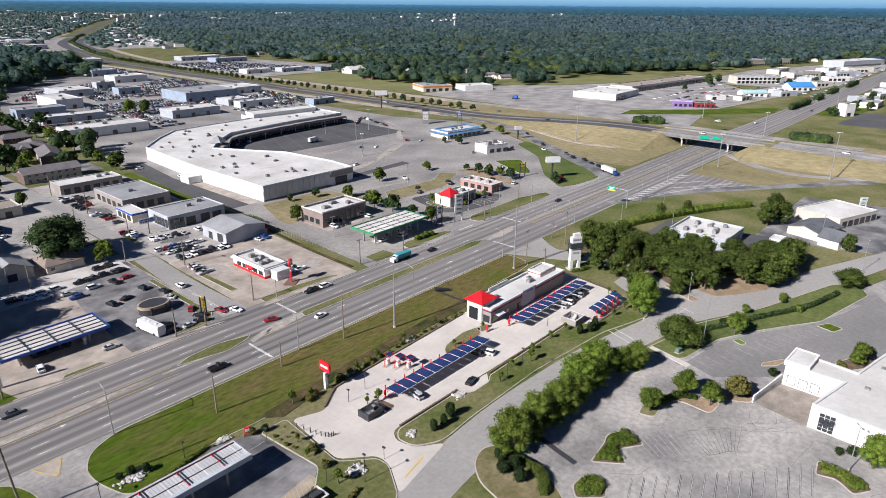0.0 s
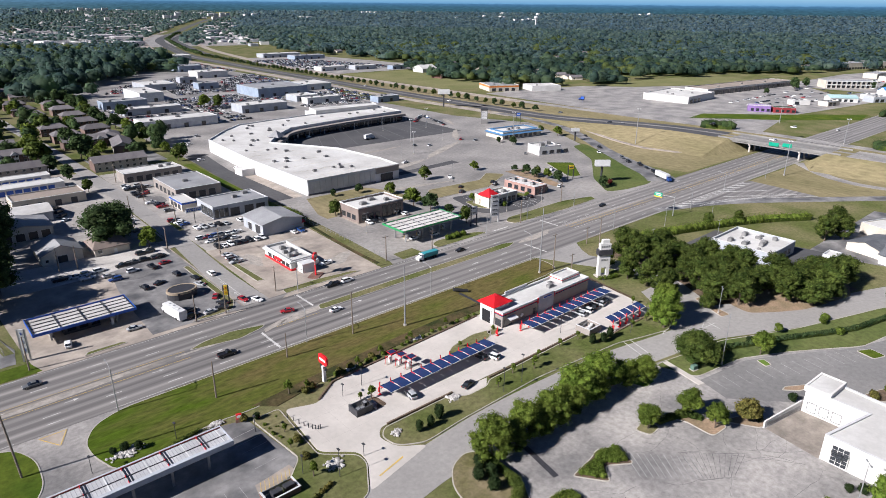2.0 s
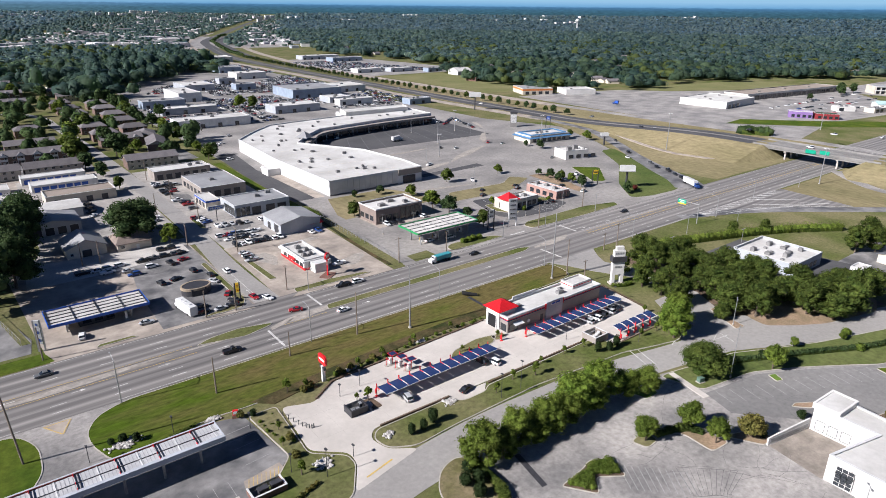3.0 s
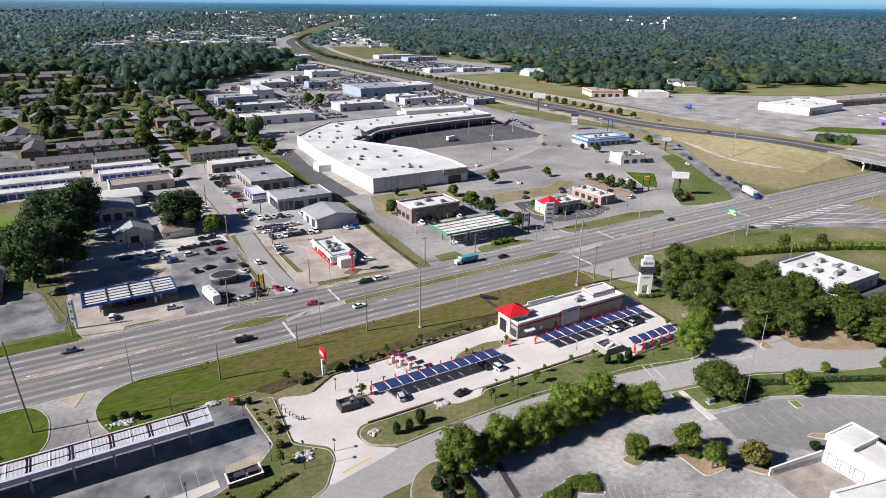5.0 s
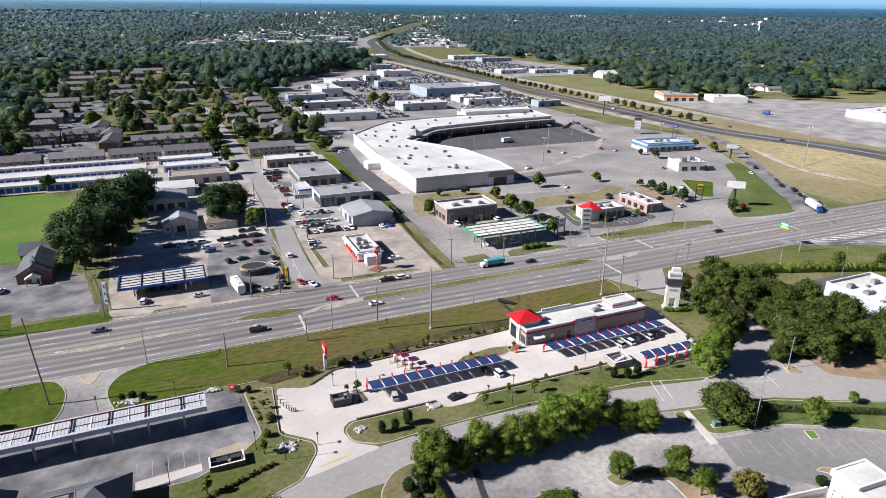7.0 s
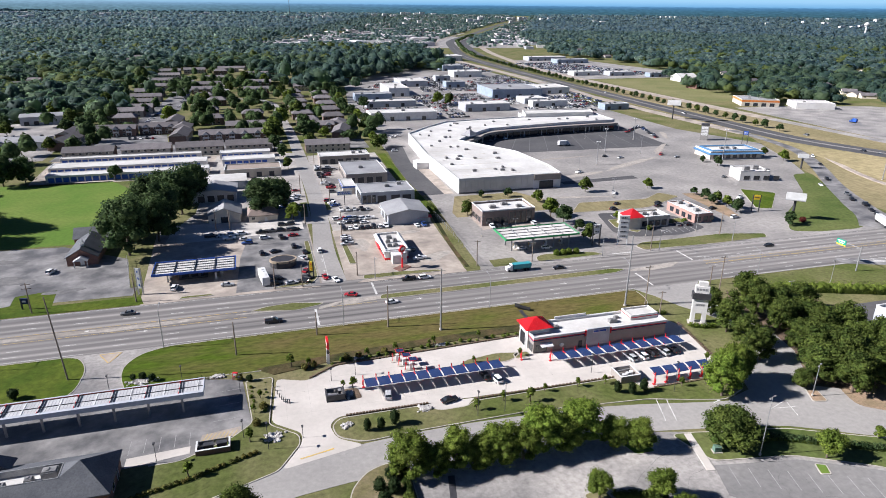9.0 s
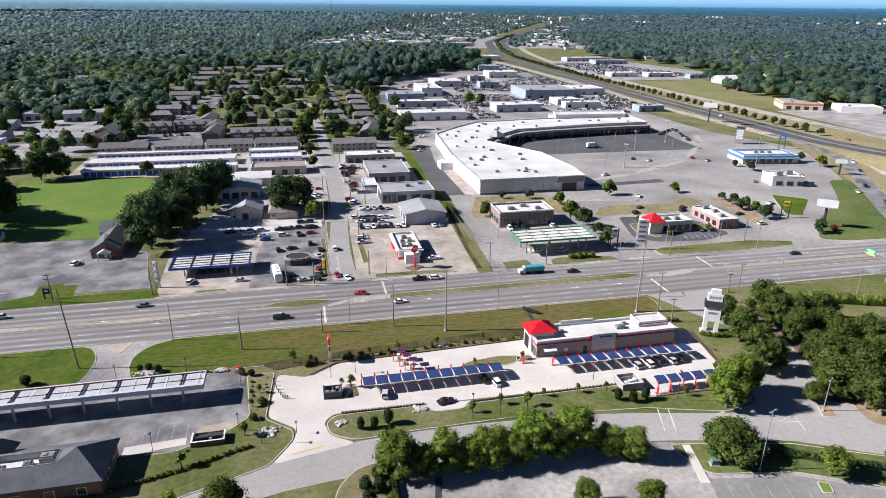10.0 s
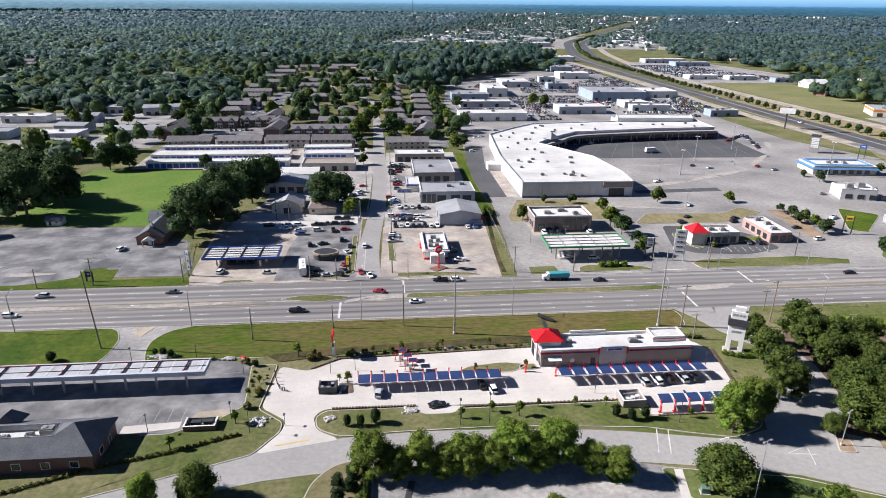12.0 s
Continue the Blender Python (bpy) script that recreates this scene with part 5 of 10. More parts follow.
flat_building("grey repair shop with dark garage gates", "workshop", 103.5, 227, 127, 243, 5, WALL_GREY, ROOF_GREY, 0.25, [("s", 7, 11, 0, 3.4, "gate"), ("s", 13, 17, 0, 3.4, "gate"), ("s", 18, 22, 0, 3.2, "gate")] + row_of("s", 0.6, 2.0, 3, 1.7, 0.4, 3.8, "window") + row_of("w", 0.6, 2.2, 5, 1.9, 0.4, 3.8, "window"), ((12, 8), (18, 11)), name="workshop")
flat_building("grey-roofed taupe workshop with gates", "workshop", 102, 262, 122, 290, 4.8, WALL_TAN, ROOF_GREY, 0.25, row_of("s", 1, 4.4, 4, 3.2, 0, 3, "gate") + row_of("w", 2, 5, 5, 3, 0.6, 3, "window"), ((8, 12),), name="workshop")
flat_building("low shop row with a white roof", "workshop", 94, 306, 121, 318, 4.4, WALL_TAN, ROOF_WHITE, 0.25, row_of("s", 1.2, 4.2, 6, 3, 0, 2.8, "gate"), ((18, 5), (22, 6)), name="workshop")
flat_building("shed with a bright blue fascia", "shed", 98, 245, 104, 259, 3.6, WALL_CREAM, ROOF_WHITE, 0.2, row_of("w", 1.5, 4, 3, 3, 0.3, 2.6, "gate"), (), (2.8, 3.5, BLUE), name="shed")
flat_building("beige block workshop with a flat gravel roof", "workshop", 46, 287, 73, 300, 4.2, WALL_CREAM, mat("brown gravel roof", (0.30, 0.25, 0.21), (0.25, 0.21, 0.175), big=0.1, fine=1, grain=0.15), 0.4, row_of("s", 3, 6, 4, 2.6, 0, 2.6, "gate"), (), name="workshop")
pitched_building("long shed with a blue grey metal roof", "workshop", 34, 246, 52, 262, 4, 1.6, WALL_GREY, ROOF_GREY, row_of("s", 2, 4, 4, 3, 0, 3, "gate"), along="y", name="workshop")
pitched_building("low shed with a pale blue metal roof", "workshop", 38, 266, 56, 280, 4, 1.4, WALL_GREY, ROOF_WHITE, (), along="x", name="workshop")
pitched_building("cream gabled garage house with open bay", "house", 42, 215, 54, 228, 3.6, 2.6, WALL_CREAM, ROOF_GREY, [("s", 4.5, 7.5, 0, 2.6, "gate"), ("s", 1, 2, 1, 2, "window")], along="y")
pitched_building("small house with a brown shingle roof", "house", 57, 213, 68, 224, 3.0, 2.8, WALL_CREAM, mat("tan brown shingles", (0.235, 0.185, 0.158), (0.185, 0.147, 0.127), big=0.25, fine=3, grain=0.2), [("s", 1, 2.4, 1, 2.2, "window"), ("s", 6, 7, 0, 2.1, "door")], hip=3.0, along="x")
pitched_building("white and blue metal shed beside the lot", "shed", 121, 196.5, 126, 199, 2.4, 0.4, METAL_WHITE, RED, (), name="shed")
# metal sheds west of the storage units
for x0, y0, x1, y1, h, turn in ((-86, 382, -56, 400, 5, -6), (-80, 326, -58, 344, 4, -8), (-126, 400, -106, 414, 5, -8), (-96, 474, -70, 492, 6, 10), (-125, 484, -104, 498, 5, 0), (-158, 492, -138, 506, 5, 0), (-112, 346, -90, 362, 4, -8), (-140, 440, -116, 456, 5, 5)):
    pitched_building("low metal shed with a pale blue grey roof", "shed", x0, y0, x1, y1, h, 1.3, WALL_GREY, ROOF_GREY, row_of("s", 2, 6, 3, 3.4, 0, 3, "gate"), name="metal_shed", group="storage sheds", turn=turn)
flat_building("long low school with a pale brown roof", "school", 524, 578, 584, 592, 5, BRICK, ROOF_GREY, 0.3, row_of("s", 3, 6, 9, 3.4, 0.8, 3, "window"), (), name="school", turn=15)
# chapel
ch = pitched_building("small brick chapel with a grey gabled roof", "chapel", 0.5, 181, 9.5, 199, 3.2, 2.6, BRICK, SHINGLE_GREY, row_of("w", 3, 4, 4, 1.2, 1.2, 2.6, "window") + [("s", 3.9, 5.1, 0, 2.2, "door")], along="y", name="chapel")
so = Solid().add([(-2.2, -11.5, 2.3), (2.2, -11.5, 2.3), (2.2, -8.9, 2.3), (-2.2, -8.9, 2.3), (0, -11.5, 3.5), (0, -8.9, 3.5)], [(0, 1, 4), (2, 3, 5), (1, 2, 5, 4), (3, 0, 4, 5), (3, 2, 1, 0)])
part("porch_roof", so, METAL_WHITE, ch)
for sx in (-1.9, 1.9):
    part("porch_column", Solid().box(sx - 0.12, -11.3, 0, sx + 0.12, -11.06, 2.3), METAL_WHITE, ch)
so = Solid().box(-0.55, -6.0, 4.9, 0.55, -4.9, 6.3)
so.add([(-0.7, -6.15, 6.3), (0.7, -6.15, 6.3), (0.7, -4.75, 6.3), (-0.7, -4.75, 6.3), (0, -5.45, 7.8)], [(0, 1, 4), (1, 2, 4), (2, 3, 4), (3, 0, 4), (3, 2, 1, 0)])
part("steeple", so, METAL_WHITE, ch, "white wooden steeple")
part("rear_wing", Solid().box(-6, 9.0, -0.1, 6, 17, 3.4), BRICK, ch)
part("rear_roof", Solid().add([(-6.5, 8.6, 3.3), (6.5, 8.6, 3.3), (6.5, 17.4, 3.3), (-6.5, 17.4, 3.3), (-6.5, 13, 6.2), (6.5, 13, 6.2)], [(0, 1, 5, 4), (2, 3, 4, 5), (1, 2, 5), (3, 0, 4), (3, 2, 1, 0)]), SHINGLE_GREY, ch)
pitched_building("tiny white shed at the edge of the meadow", "shed", -41, 205, -35.5, 209, 2.4, 1.2, METAL_WHITE, SHINGLE_GREY, [("s", 1, 2, 0, 2, "gate"), ("s", 3.4, 4.4, 1, 2, "window")], name="shed")

# storage units with blue doors
for x0, y0, x1, y1 in ((-35, 298, 38, 306), (-38, 315, 36, 327), (-38, 337, 32, 342), (44, 315, 71, 325), (42, 333, 69, 341)):
    n = int((x1 - x0 - 2) / 3.2)
    flat_building("long white storage shed with blue roller doors", "storage shed", x0, y0, x1, y1, 3.2, METAL_WHITE, ROOF_WHITE, 0.12, row_of("s", 1, 3.2, n, 2.7, 0.05, 2.4, "blue_door"), name="storage_shed", group="storage sheds")


# two-storey apartment houses, one built and the rest copied
def apartment(lx, n, wall, gables=0, hip=0.0, depth=10):
    """A two-storey house with paired windows; gables: small white-edged gables over the balconies."""
    half = depth / 2
    root = pitched_building("two-storey brick and cream apartment house with a grey brown roof", "apartment house", -lx / 2, -half, lx / 2, half, 5.0, 2.2, wall, SHINGLE, row_of("s", 1.4, (lx - 2) / n, n, 1.5, 0.8, 2.2, "window") + row_of("s", 1.4, (lx - 2) / n, n, 1.5, 3.3, 4.6, "window") + [("s", lx / 2 - 0.5, lx / 2 + 0.5, 0, 2.1, "door"), ("w", half - 0.7, half + 0.7, 3.3, 4.6, "window"), ("e", half - 0.7, half + 0.7, 3.3, 4.6, "window")], name="apartment_house", group="apartment houses", eave=0.6, hip=hip)
    for k in range(gables):
        x = lx * ((k + 0.5) / gables - 0.5)
        a, b = -half - 1.3, -half - 0.02
        part("gable", Solid().add([(x - 1.8, a, 5.0), (x + 1.8, a, 5.0), (x, a, 6.5), (x - 1.8, -half + 1.5, 5.0), (x + 1.8, -half + 1.5, 5.0), (x, -half + 2.6, 6.5)], [(0, 1, 2), (1, 4, 5, 2), (3, 0, 2, 5), (4, 3, 5), (0, 3, 4, 1)]), SHINGLE, root)
        part("gable_board", Solid().add([(x - 1.9, a - 0.06, 4.85), (x + 1.9, a - 0.06, 4.85), (x, a - 0.06, 6.6), (x - 1.9, a, 4.85), (x + 1.9, a, 4.85), (x, a, 6.6)], [(0, 1, 2), (5, 4, 3), (0, 3, 4, 1), (1, 4, 5, 2), (2, 5, 3, 0)]), METAL_WHITE, root, "white gable board")
        part("balcony", Solid().box(x - 1.7, a, 2.5, x + 1.7, b, 2.7).box(x - 1.7, a, 2.7, x + 1.7, a + 0.08, 3.6), METAL_WHITE, root)
        for q in (-1.6, 1.5):
            part("column", Solid().box(x + q, a, 0, x + q + 0.14, a + 0.14, 5.0), METAL_WHITE, root)
    for sgn in (-1, 1):
        part("brick_end", Solid().box(sgn * (lx / 2 + 0.06) - 0.05, -half - 0.05, 0, sgn * (lx / 2 + 0.06) + 0.05, half + 0.05, 5.0), BRICK_DULL, root)
    return root


BRICK_DULL = mat("dull brown brick", (0.17, 0.112, 0.09), (0.13, 0.088, 0.074), big=0.4, fine=6, grain=0.3, rnd=0.2)
SIDING = mat("weathered tan siding", (0.42, 0.39, 0.34), (0.34, 0.31, 0.275), big=0.2, fine=2, grain=0.1, rnd=0.2)
APTS = {"L": apartment(25, 7, SIDING), "G": apartment(23, 6, BRICK_DULL, 3), "S": apartment(15, 4, BRICK_DULL, 0, 3.5, 11)}
spots = [(-26, 350, 0, "L"), (3, 351, 0, "L"), (31, 351, 0, "L"), (58, 351, 0, "L"), (-24, 420, 0, "G"), (1, 424, 0, "G"), (40, 388, 0, "G"), (63, 388, 0, "G"), (56, 419, 0, "L"),
         (-46, 388, 76, "L"), (-49, 414, 84, "L"), (17, 393, 86, "L"), (16, 420, 88, "S"), (8, 447, 86, "L"), (-27, 470, 0, "S"), (-31, 500, 0, "L"), (-27, 519, 0, "L"), (-28, 553, 0, "L"), (-28, 587, 0, "L"), (-30, 626, 0, "L"), (-31, 669, 0, "L"), (-32, 725, 0, "L"), (-30, 782, 0, "L"),
         (33, 454, 0, "S"), (28, 495, 0, "S"), (32, 551, 0, "S"), (20, 586, 0, "S"), (18, 634, 0, "G"), (20, 679, 0, "L"), (22, 743, 0, "L"), (26, 826, 0, "S"), (20, 520, 86, "S"), (61, 471, 0, "S"), (66, 624, 0, "G"), (69, 783, 0, "L"), (34, 862, 0, "L"), (115, 643, 0, "L"),
         (98, 597, 0, "S"), (98, 561, 0, "S"), (98, 529, 0, "S"), (97, 496, 0, "S"), (97, 462, 0, "S"), (98, 432, 0, "S"), (122, 580, 0, "S"), (121, 546, 0, "S"), (120, 511, 0, "S"), (119, 478, 0, "S"), (118, 445, 0, "S"), (102, 408, 0, "G"), (116, 384, 78, "L"), (102, 342, 0, "L"), (118, 415, 80, "S"), (-6, 850, 0, "L"), (-34, 838, 0, "L")]
for x, y, turn, size in spots[3:]:
    copy_thing(APTS[size], pose(x, y, 0, 0, 0, turn))
for size, at in (("L", (-26, 350)), ("G", (3, 351)), ("S", (31, 351))):
    APTS[size].matrix_basis = pose(*at, 0)
for x, y in ((3, 351), (31, 351)):
    copy_thing(APTS["L"], pose(x, y, 0))
APTS["G"].matrix_basis, APTS["S"].matrix_basis = pose(70, 690, 0), pose(108, 690, 0)

# garden trees between the apartment houses
SIZES = {"L": (12.5, 5), "G": (11.5, 6), "S": (7.5, 5.5)}
gx, gy = [], []
gr = random.Random(5)
while len(gx) < 110:
    x, y = gr.uniform(-56, 132), gr.uniform(396, 850)
    lane = float(np.interp(y, [345, 420, 500, 545, 580, 594, 654, 800], [85, 84, 80.5, 78.5, 66, 46, 37, 31]))
    if abs(x - lane) < 8 or -26 < x < 8 and y > 436 and gr.random() < 0.7 or x > 84 and y > 610:
        continue
    if all(abs((x - hx) * math.cos(radians(ht)) + (y - hy) * math.sin(radians(ht))) > SIZES[hs][0] + 3.4 or abs((y - hy) * math.cos(radians(ht)) - (x - hx) * math.sin(radians(ht))) > SIZES[hs][1] + 3.4 for hx, hy, ht, hs in spots):
        gx.append(x)
        gy.append(y)
leafy_crowns("garden_trees", np.array(gx), np.array(gy), rng.uniform(2.4, 4.6, 110), rng.uniform(6, 11, 110), 130, 0.62, "leafy garden trees between the apartment houses", LEAF_OAK)

# dealers and warehouses beyond the mall
DEAL = ((145, 437, 196, 456, 6), (154, 508, 197, 522, 5), (151, 551, 185, 566, 6), (187, 575, 207, 620, 8), (216, 652, 246, 690, 6), (313, 825, 342, 852, 7), (302, 738, 338, 765, 7), (268, 701, 286, 713, 6), (262, 636, 283, 650, 6), (360, 995, 395, 1032, 8), (229, 468, 268, 488, 6), (281, 545, 332, 590, 8), (334, 566, 372, 600, 6), (295, 500, 316, 520, 5), (348, 452, 371, 464, 5), (295, 482, 328, 492, 5), (505, 978, 572, 1002, 6), (528, 918, 582, 942, 6), (462, 732, 498, 750, 5), (508, 722, 542, 738, 5), (552, 698, 576, 710, 5), (-180, 440, -150, 455, 5), (-128, 372, -100, 388, 5), (-170, 380, -145, 396, 5))
for i, (x0, y0, x1, y1, h) in enumerate(DEAL):
    n = max(2, int((x1 - x0 - 2) / 12))
    flat_building(("white metal warehouse with a low white roof", "grey showroom with dark glass front", "pale blue grey workshop with roller gates")[i % 3], "warehouse", x0, y0, x1, y1, h, (METAL_WHITE, WALL_GREY, WALL_BLUE)[i % 3], (ROOF_WHITE, ROOF_WHITE, ROOF_GREY)[i % 3], 0.25, row_of("s", 2.5, (x1 - x0 - 2) / n, n, 3.0, 0.1, min(3.0, h - 1.8), "gate" if i % 3 == 2 else "window"), ((6, 4, 2, 2), ((x1 - x0) / 2, (y1 - y0) / 2, 2.5, 2)), name="warehouse", group="dealer sheds")
pitched_building("white arched barn beside the field", "barn", 556, 640, 580, 660, 5, 4, METAL_WHITE, ROOF_WHITE, (), name="barn")

# stores beyond the freeway
flat_building("long white discount store with blank walls", "store", 560, 278, 616, 322, 6, WALL_WHITE, ROOF_WHITE, 0.6, row_of("s", 4, 8, 3, 5, 0, 3.2, "window"), ((10, 20), (20, 30), (34, 12), (44, 28)), turn=4)
flat_building("brown strip mall with a dark arcade", "store", 634, 286, 796, 312, 6, WALL_TAN, mat("brown gravel roof", (0.30, 0.25, 0.21), (0.25, 0.21, 0.175), big=0.1, fine=1, grain=0.15), 0.5, row_of("s", 3, 9, 19, 6, 0, 3.6, "window"), ((30, 8), (80, 12), (120, 9)), (4.4, 5.8, WALL_WHITE), turn=-6)
flat_building("purple-painted restaurant on a pale lot", "restaurant", 561, 212, 578, 222, 5, mat("purple paint", (0.26, 0.16, 0.38)), ROOF_WHITE, 0.5, row_of("s", 2, 4, 4, 2.4, 0.6, 2.8, "window"), (), name="restaurant", turn=-62)
flat_building("dark red diner with a green roof", "restaurant", 571, 196, 588, 207, 4.4, mat("dark red paint", (0.26, 0.03, 0.035)), mat("dark green roofing", (0.03, 0.075, 0.05)), 0.2, row_of("s", 2, 4, 4, 2.4, 0.6, 2.6, "window"), (), name="restaurant", turn=-56)
ht = flat_building("two-storey motel with white arcades", "motel", 800, 224, 854, 242, 8, WALL_CREAM, ROOF_GREY, 0.2, row_of("s", 2, 5.2, 10, 3.4, 0.3, 3, "window") + row_of("s", 2, 5.2, 10, 3.4, 4.2, 6.8, "window"), (), name="motel", turn=-44)
part("gallery", Solid().box(-27, -11, 3.4, 27, -9.05, 4.0).box(-27, -11, 7.2, 27, -9.05, 7.9), METAL_WHITE, ht, "white gallery")
for k in range(11):
    part("column", Solid().box(-26.8 + 5.3 * k, -10.9, 0, -26.4 + 5.3 * k, -10.5, 7.2), METAL_WHITE, ht)
pitched_building("low store with a pale teal metal roof", "store", 682, 188, 706, 202, 4, 2.2, WALL_WHITE, mat("pale teal roof", (0.36, 0.50, 0.50), (0.30, 0.43, 0.43)), row_of("s", 2, 5, 4, 3, 0.4, 2.8, "window"), name="store", turn=-50)
pitched_building("store with a bright blue gabled roof", "store", 772, 166, 798, 184, 4.4, 4.0, WALL_WHITE, mat("bright blue roof", (0.05, 0.22, 0.46), (0.04, 0.18, 0.40)), row_of("s", 2, 6, 4, 3.4, 0.4, 3, "window"), name="store", turn=-46)
flat_building("white hardware store with an orange front", "store", 488, 440, 520, 470, 6, WALL_CREAM, ROOF_GREY, 0.4, row_of("s", 3, 7, 4, 4, 0, 3, "window"), ((8, 10), (20, 16)), (3.8, 5.4, mat("orange paint", (0.60, 0.20, 0.05))), turn=-25)
flat_building("white annex of the hardware store", "store", 524, 416, 556, 440, 5, WALL_WHITE, ROOF_WHITE, 0.5, (), ((8, 8),), turn=-25)
for i, (x, y, w, d, h) in enumerate(((640, 212, 16, 9, 4), (655, 192, 18, 9, 4), (720, 172, 22, 12, 5), (742, 186, 16, 10, 4), (1130, 312, 138, 30, 9), (1225, 200, 118, 32, 9), (612, 98, 10, 8, 10), (690, 92, 30, 14, 5), (724, 104, 24, 12, 5), (770, 98, 34, 14, 5), (850, 168, 26, 14, 5), (890, 190, 36, 16, 6), (930, 168, 30, 12, 5), (960, 214, 60, 18, 6), (1010, 178, 34, 16, 6), (1060, 206, 44, 16, 6), (1100, 174, 40, 16, 6), (820, 100, 30, 14, 5), (900, 100, 36, 14, 5), (990, 250, 50, 16, 6), (1040, 172, 20, 12, 5), (1330, 176, 80, 26, 8), (1000, 96, 40, 16, 6))):
    flat_building(("low white store beside the highway", "low cream store beside the highway", "pale grey store beside the highway")[i % 3], "store", x - w / 2, y - d / 2, x + w / 2, y + d / 2, h, (WALL_WHITE, WALL_CREAM, WALL_GREY)[i % 3], (ROOF_WHITE, ROOF_GREY, ROOF_WHITE)[i % 3], 0.4, row_of("s", 2, 6, max(1, int(w / 6) - 1), 4, 0.2, 3, "window"), ((w * 0.3, d * 0.4), (w * 0.6, d * 0.5)), group="far stores", turn=(-40, -12, -28, 0)[i % 4] if w < 60 else -18)
# small town far along the freeway, and roofs between the trees
rr = random.Random(11)
FAR = [flat_building("low pale commercial block far away", "store", -18, -9, 18, 9, 6, WALL_WHITE, ROOF_WHITE, 0.3, [("s", 2, 34, 0.4, 3, "window")], ((8, 6),), group="far blocks"), flat_building("low grey commercial block far away", "store", -12, -8, 12, 8, 5, WALL_GREY, ROOF_GREY, 0.3, [("s", 2, 22, 0.4, 3, "window")], (), group="far blocks")]
HOUSE = pitched_building("small house among the trees", "house", -7, -5, 7, 5, 3, 2.4, WALL_CREAM, SHINGLE, [("s", 2, 4, 1, 2.2, "window")], group="houses in the woods")
for _ in range(70):
    y = rr.uniform(1390, 2050)
    x = rr.uniform(230, 440 + (y - 1390) * 0.27)
    copy_thing(FAR[rr.randrange(2)], pose(x, y, 0, 0, 0, rr.choice((0, 12, 90, -15))))
for x, y in ((640, 1290), (668, 1400), (700, 1500), (735, 1590), (690, 1340), (720, 1440), (790, 1720)):
    copy_thing(FAR[rr.randrange(2)], pose(x, y, 0, 0, 0, rr.uniform(60, 80)))


def block_mass(name, n, label):
    """Blocks of the town so far away that only roof and wall tell apart."""
    so = Solid()
    while n:
        y = 1420 + 2440 * rr.random() ** 1.1
        mid = float(np.interp(y, [p[1] for p in FREEWAY], [p[0] for p in FREEWAY]))
        x = mid + rr.uniform(-520, 330) * (0.5 + y / 4200)
        if abs(x - mid) < 60:
            continue
        w, d, h, a = rr.uniform(4, 15), rr.uniform(3, 9), rr.uniform(3, 6), rr.uniform(-0.5, 0.5)
        if rr.random() < 0.05:
            w, d, h = w * 2, d * 2, h * 1.6
        c, s = math.cos(a), math.sin(a)
        so.prism([(x + px * c - py * s, y + px * s + py * c) for px, py in ((-w, -d), (w, -d), (w, d), (-w, d))], 0, h)
        n -= 1
    tagged(put(name, so.mesh(name, mat("pale far walls", (0.60, 0.58, 0.56), (0.34, 0.33, 0.34), big=0.01, fine=0.2, grain=0.2, island=0.6))), label, "buildings", kind="stuff")


# tall pale buildings that show over the far woods
so = Solid()
for _ in range(40):
    a, r = radians(rr.uniform(-30, 62)), rr.uniform(2900, 3850)
    x, y = 40 + r * math.sin(a), 20 + r * math.cos(a)
    for k in range(rr.randint(1, 4)):
        w, d, h = rr.uniform(5, 16), rr.uniform(5, 9), rr.uniform(14, 20)
        so.box(x - w, y - d, 0, x + w, y + d, h)
        x, y = x + w + rr.uniform(14, 40), y + rr.uniform(-10, 10)
tagged(put("far_buildings", so.mesh("far_buildings", WALL_WHITE)), "pale buildings rising over the distant woods", "buildings", kind="stuff")
block_mass("town_blocks", 1500, "pale low blocks of the town towards the horizon")
for x, y in HOUSES:
    copy_thing(HOUSE, pose(x, y, 0, 0, 0, rr.uniform(-30, 30)))
FAR[0].matrix_basis, FAR[1].matrix_basis, HOUSE.matrix_basis = pose(300, 1500, 0), pose(240, 1420, 0), pose(-150, 560, 0)

# ---- car wash ----
def bars(root, x0, z0, x1, z1, y, material, rows=1, seed=1, along="x", name="sign_bar"):
    """Plain bars where writing cannot be read."""
    r = random.Random(seed)
    h = (z1 - z0) / rows
    for k in range(rows):
        a = x0
        while a < x1 - 0.1:
            b = min(x1, a + r.uniform(0.12, 0.3) * (x1 - x0))
            za, zb = z0 + h * k + h * 0.2, z0 + h * k + h * 0.8
            so = Solid().box(a, y - 0.05, za, b - 0.06 * (x1 - x0), y, zb) if along == "x" else Solid().box(y - 0.05, a, za, y, b - 0.06 * (x1 - x0), zb)
            part(name, so, material, root)
            a = b


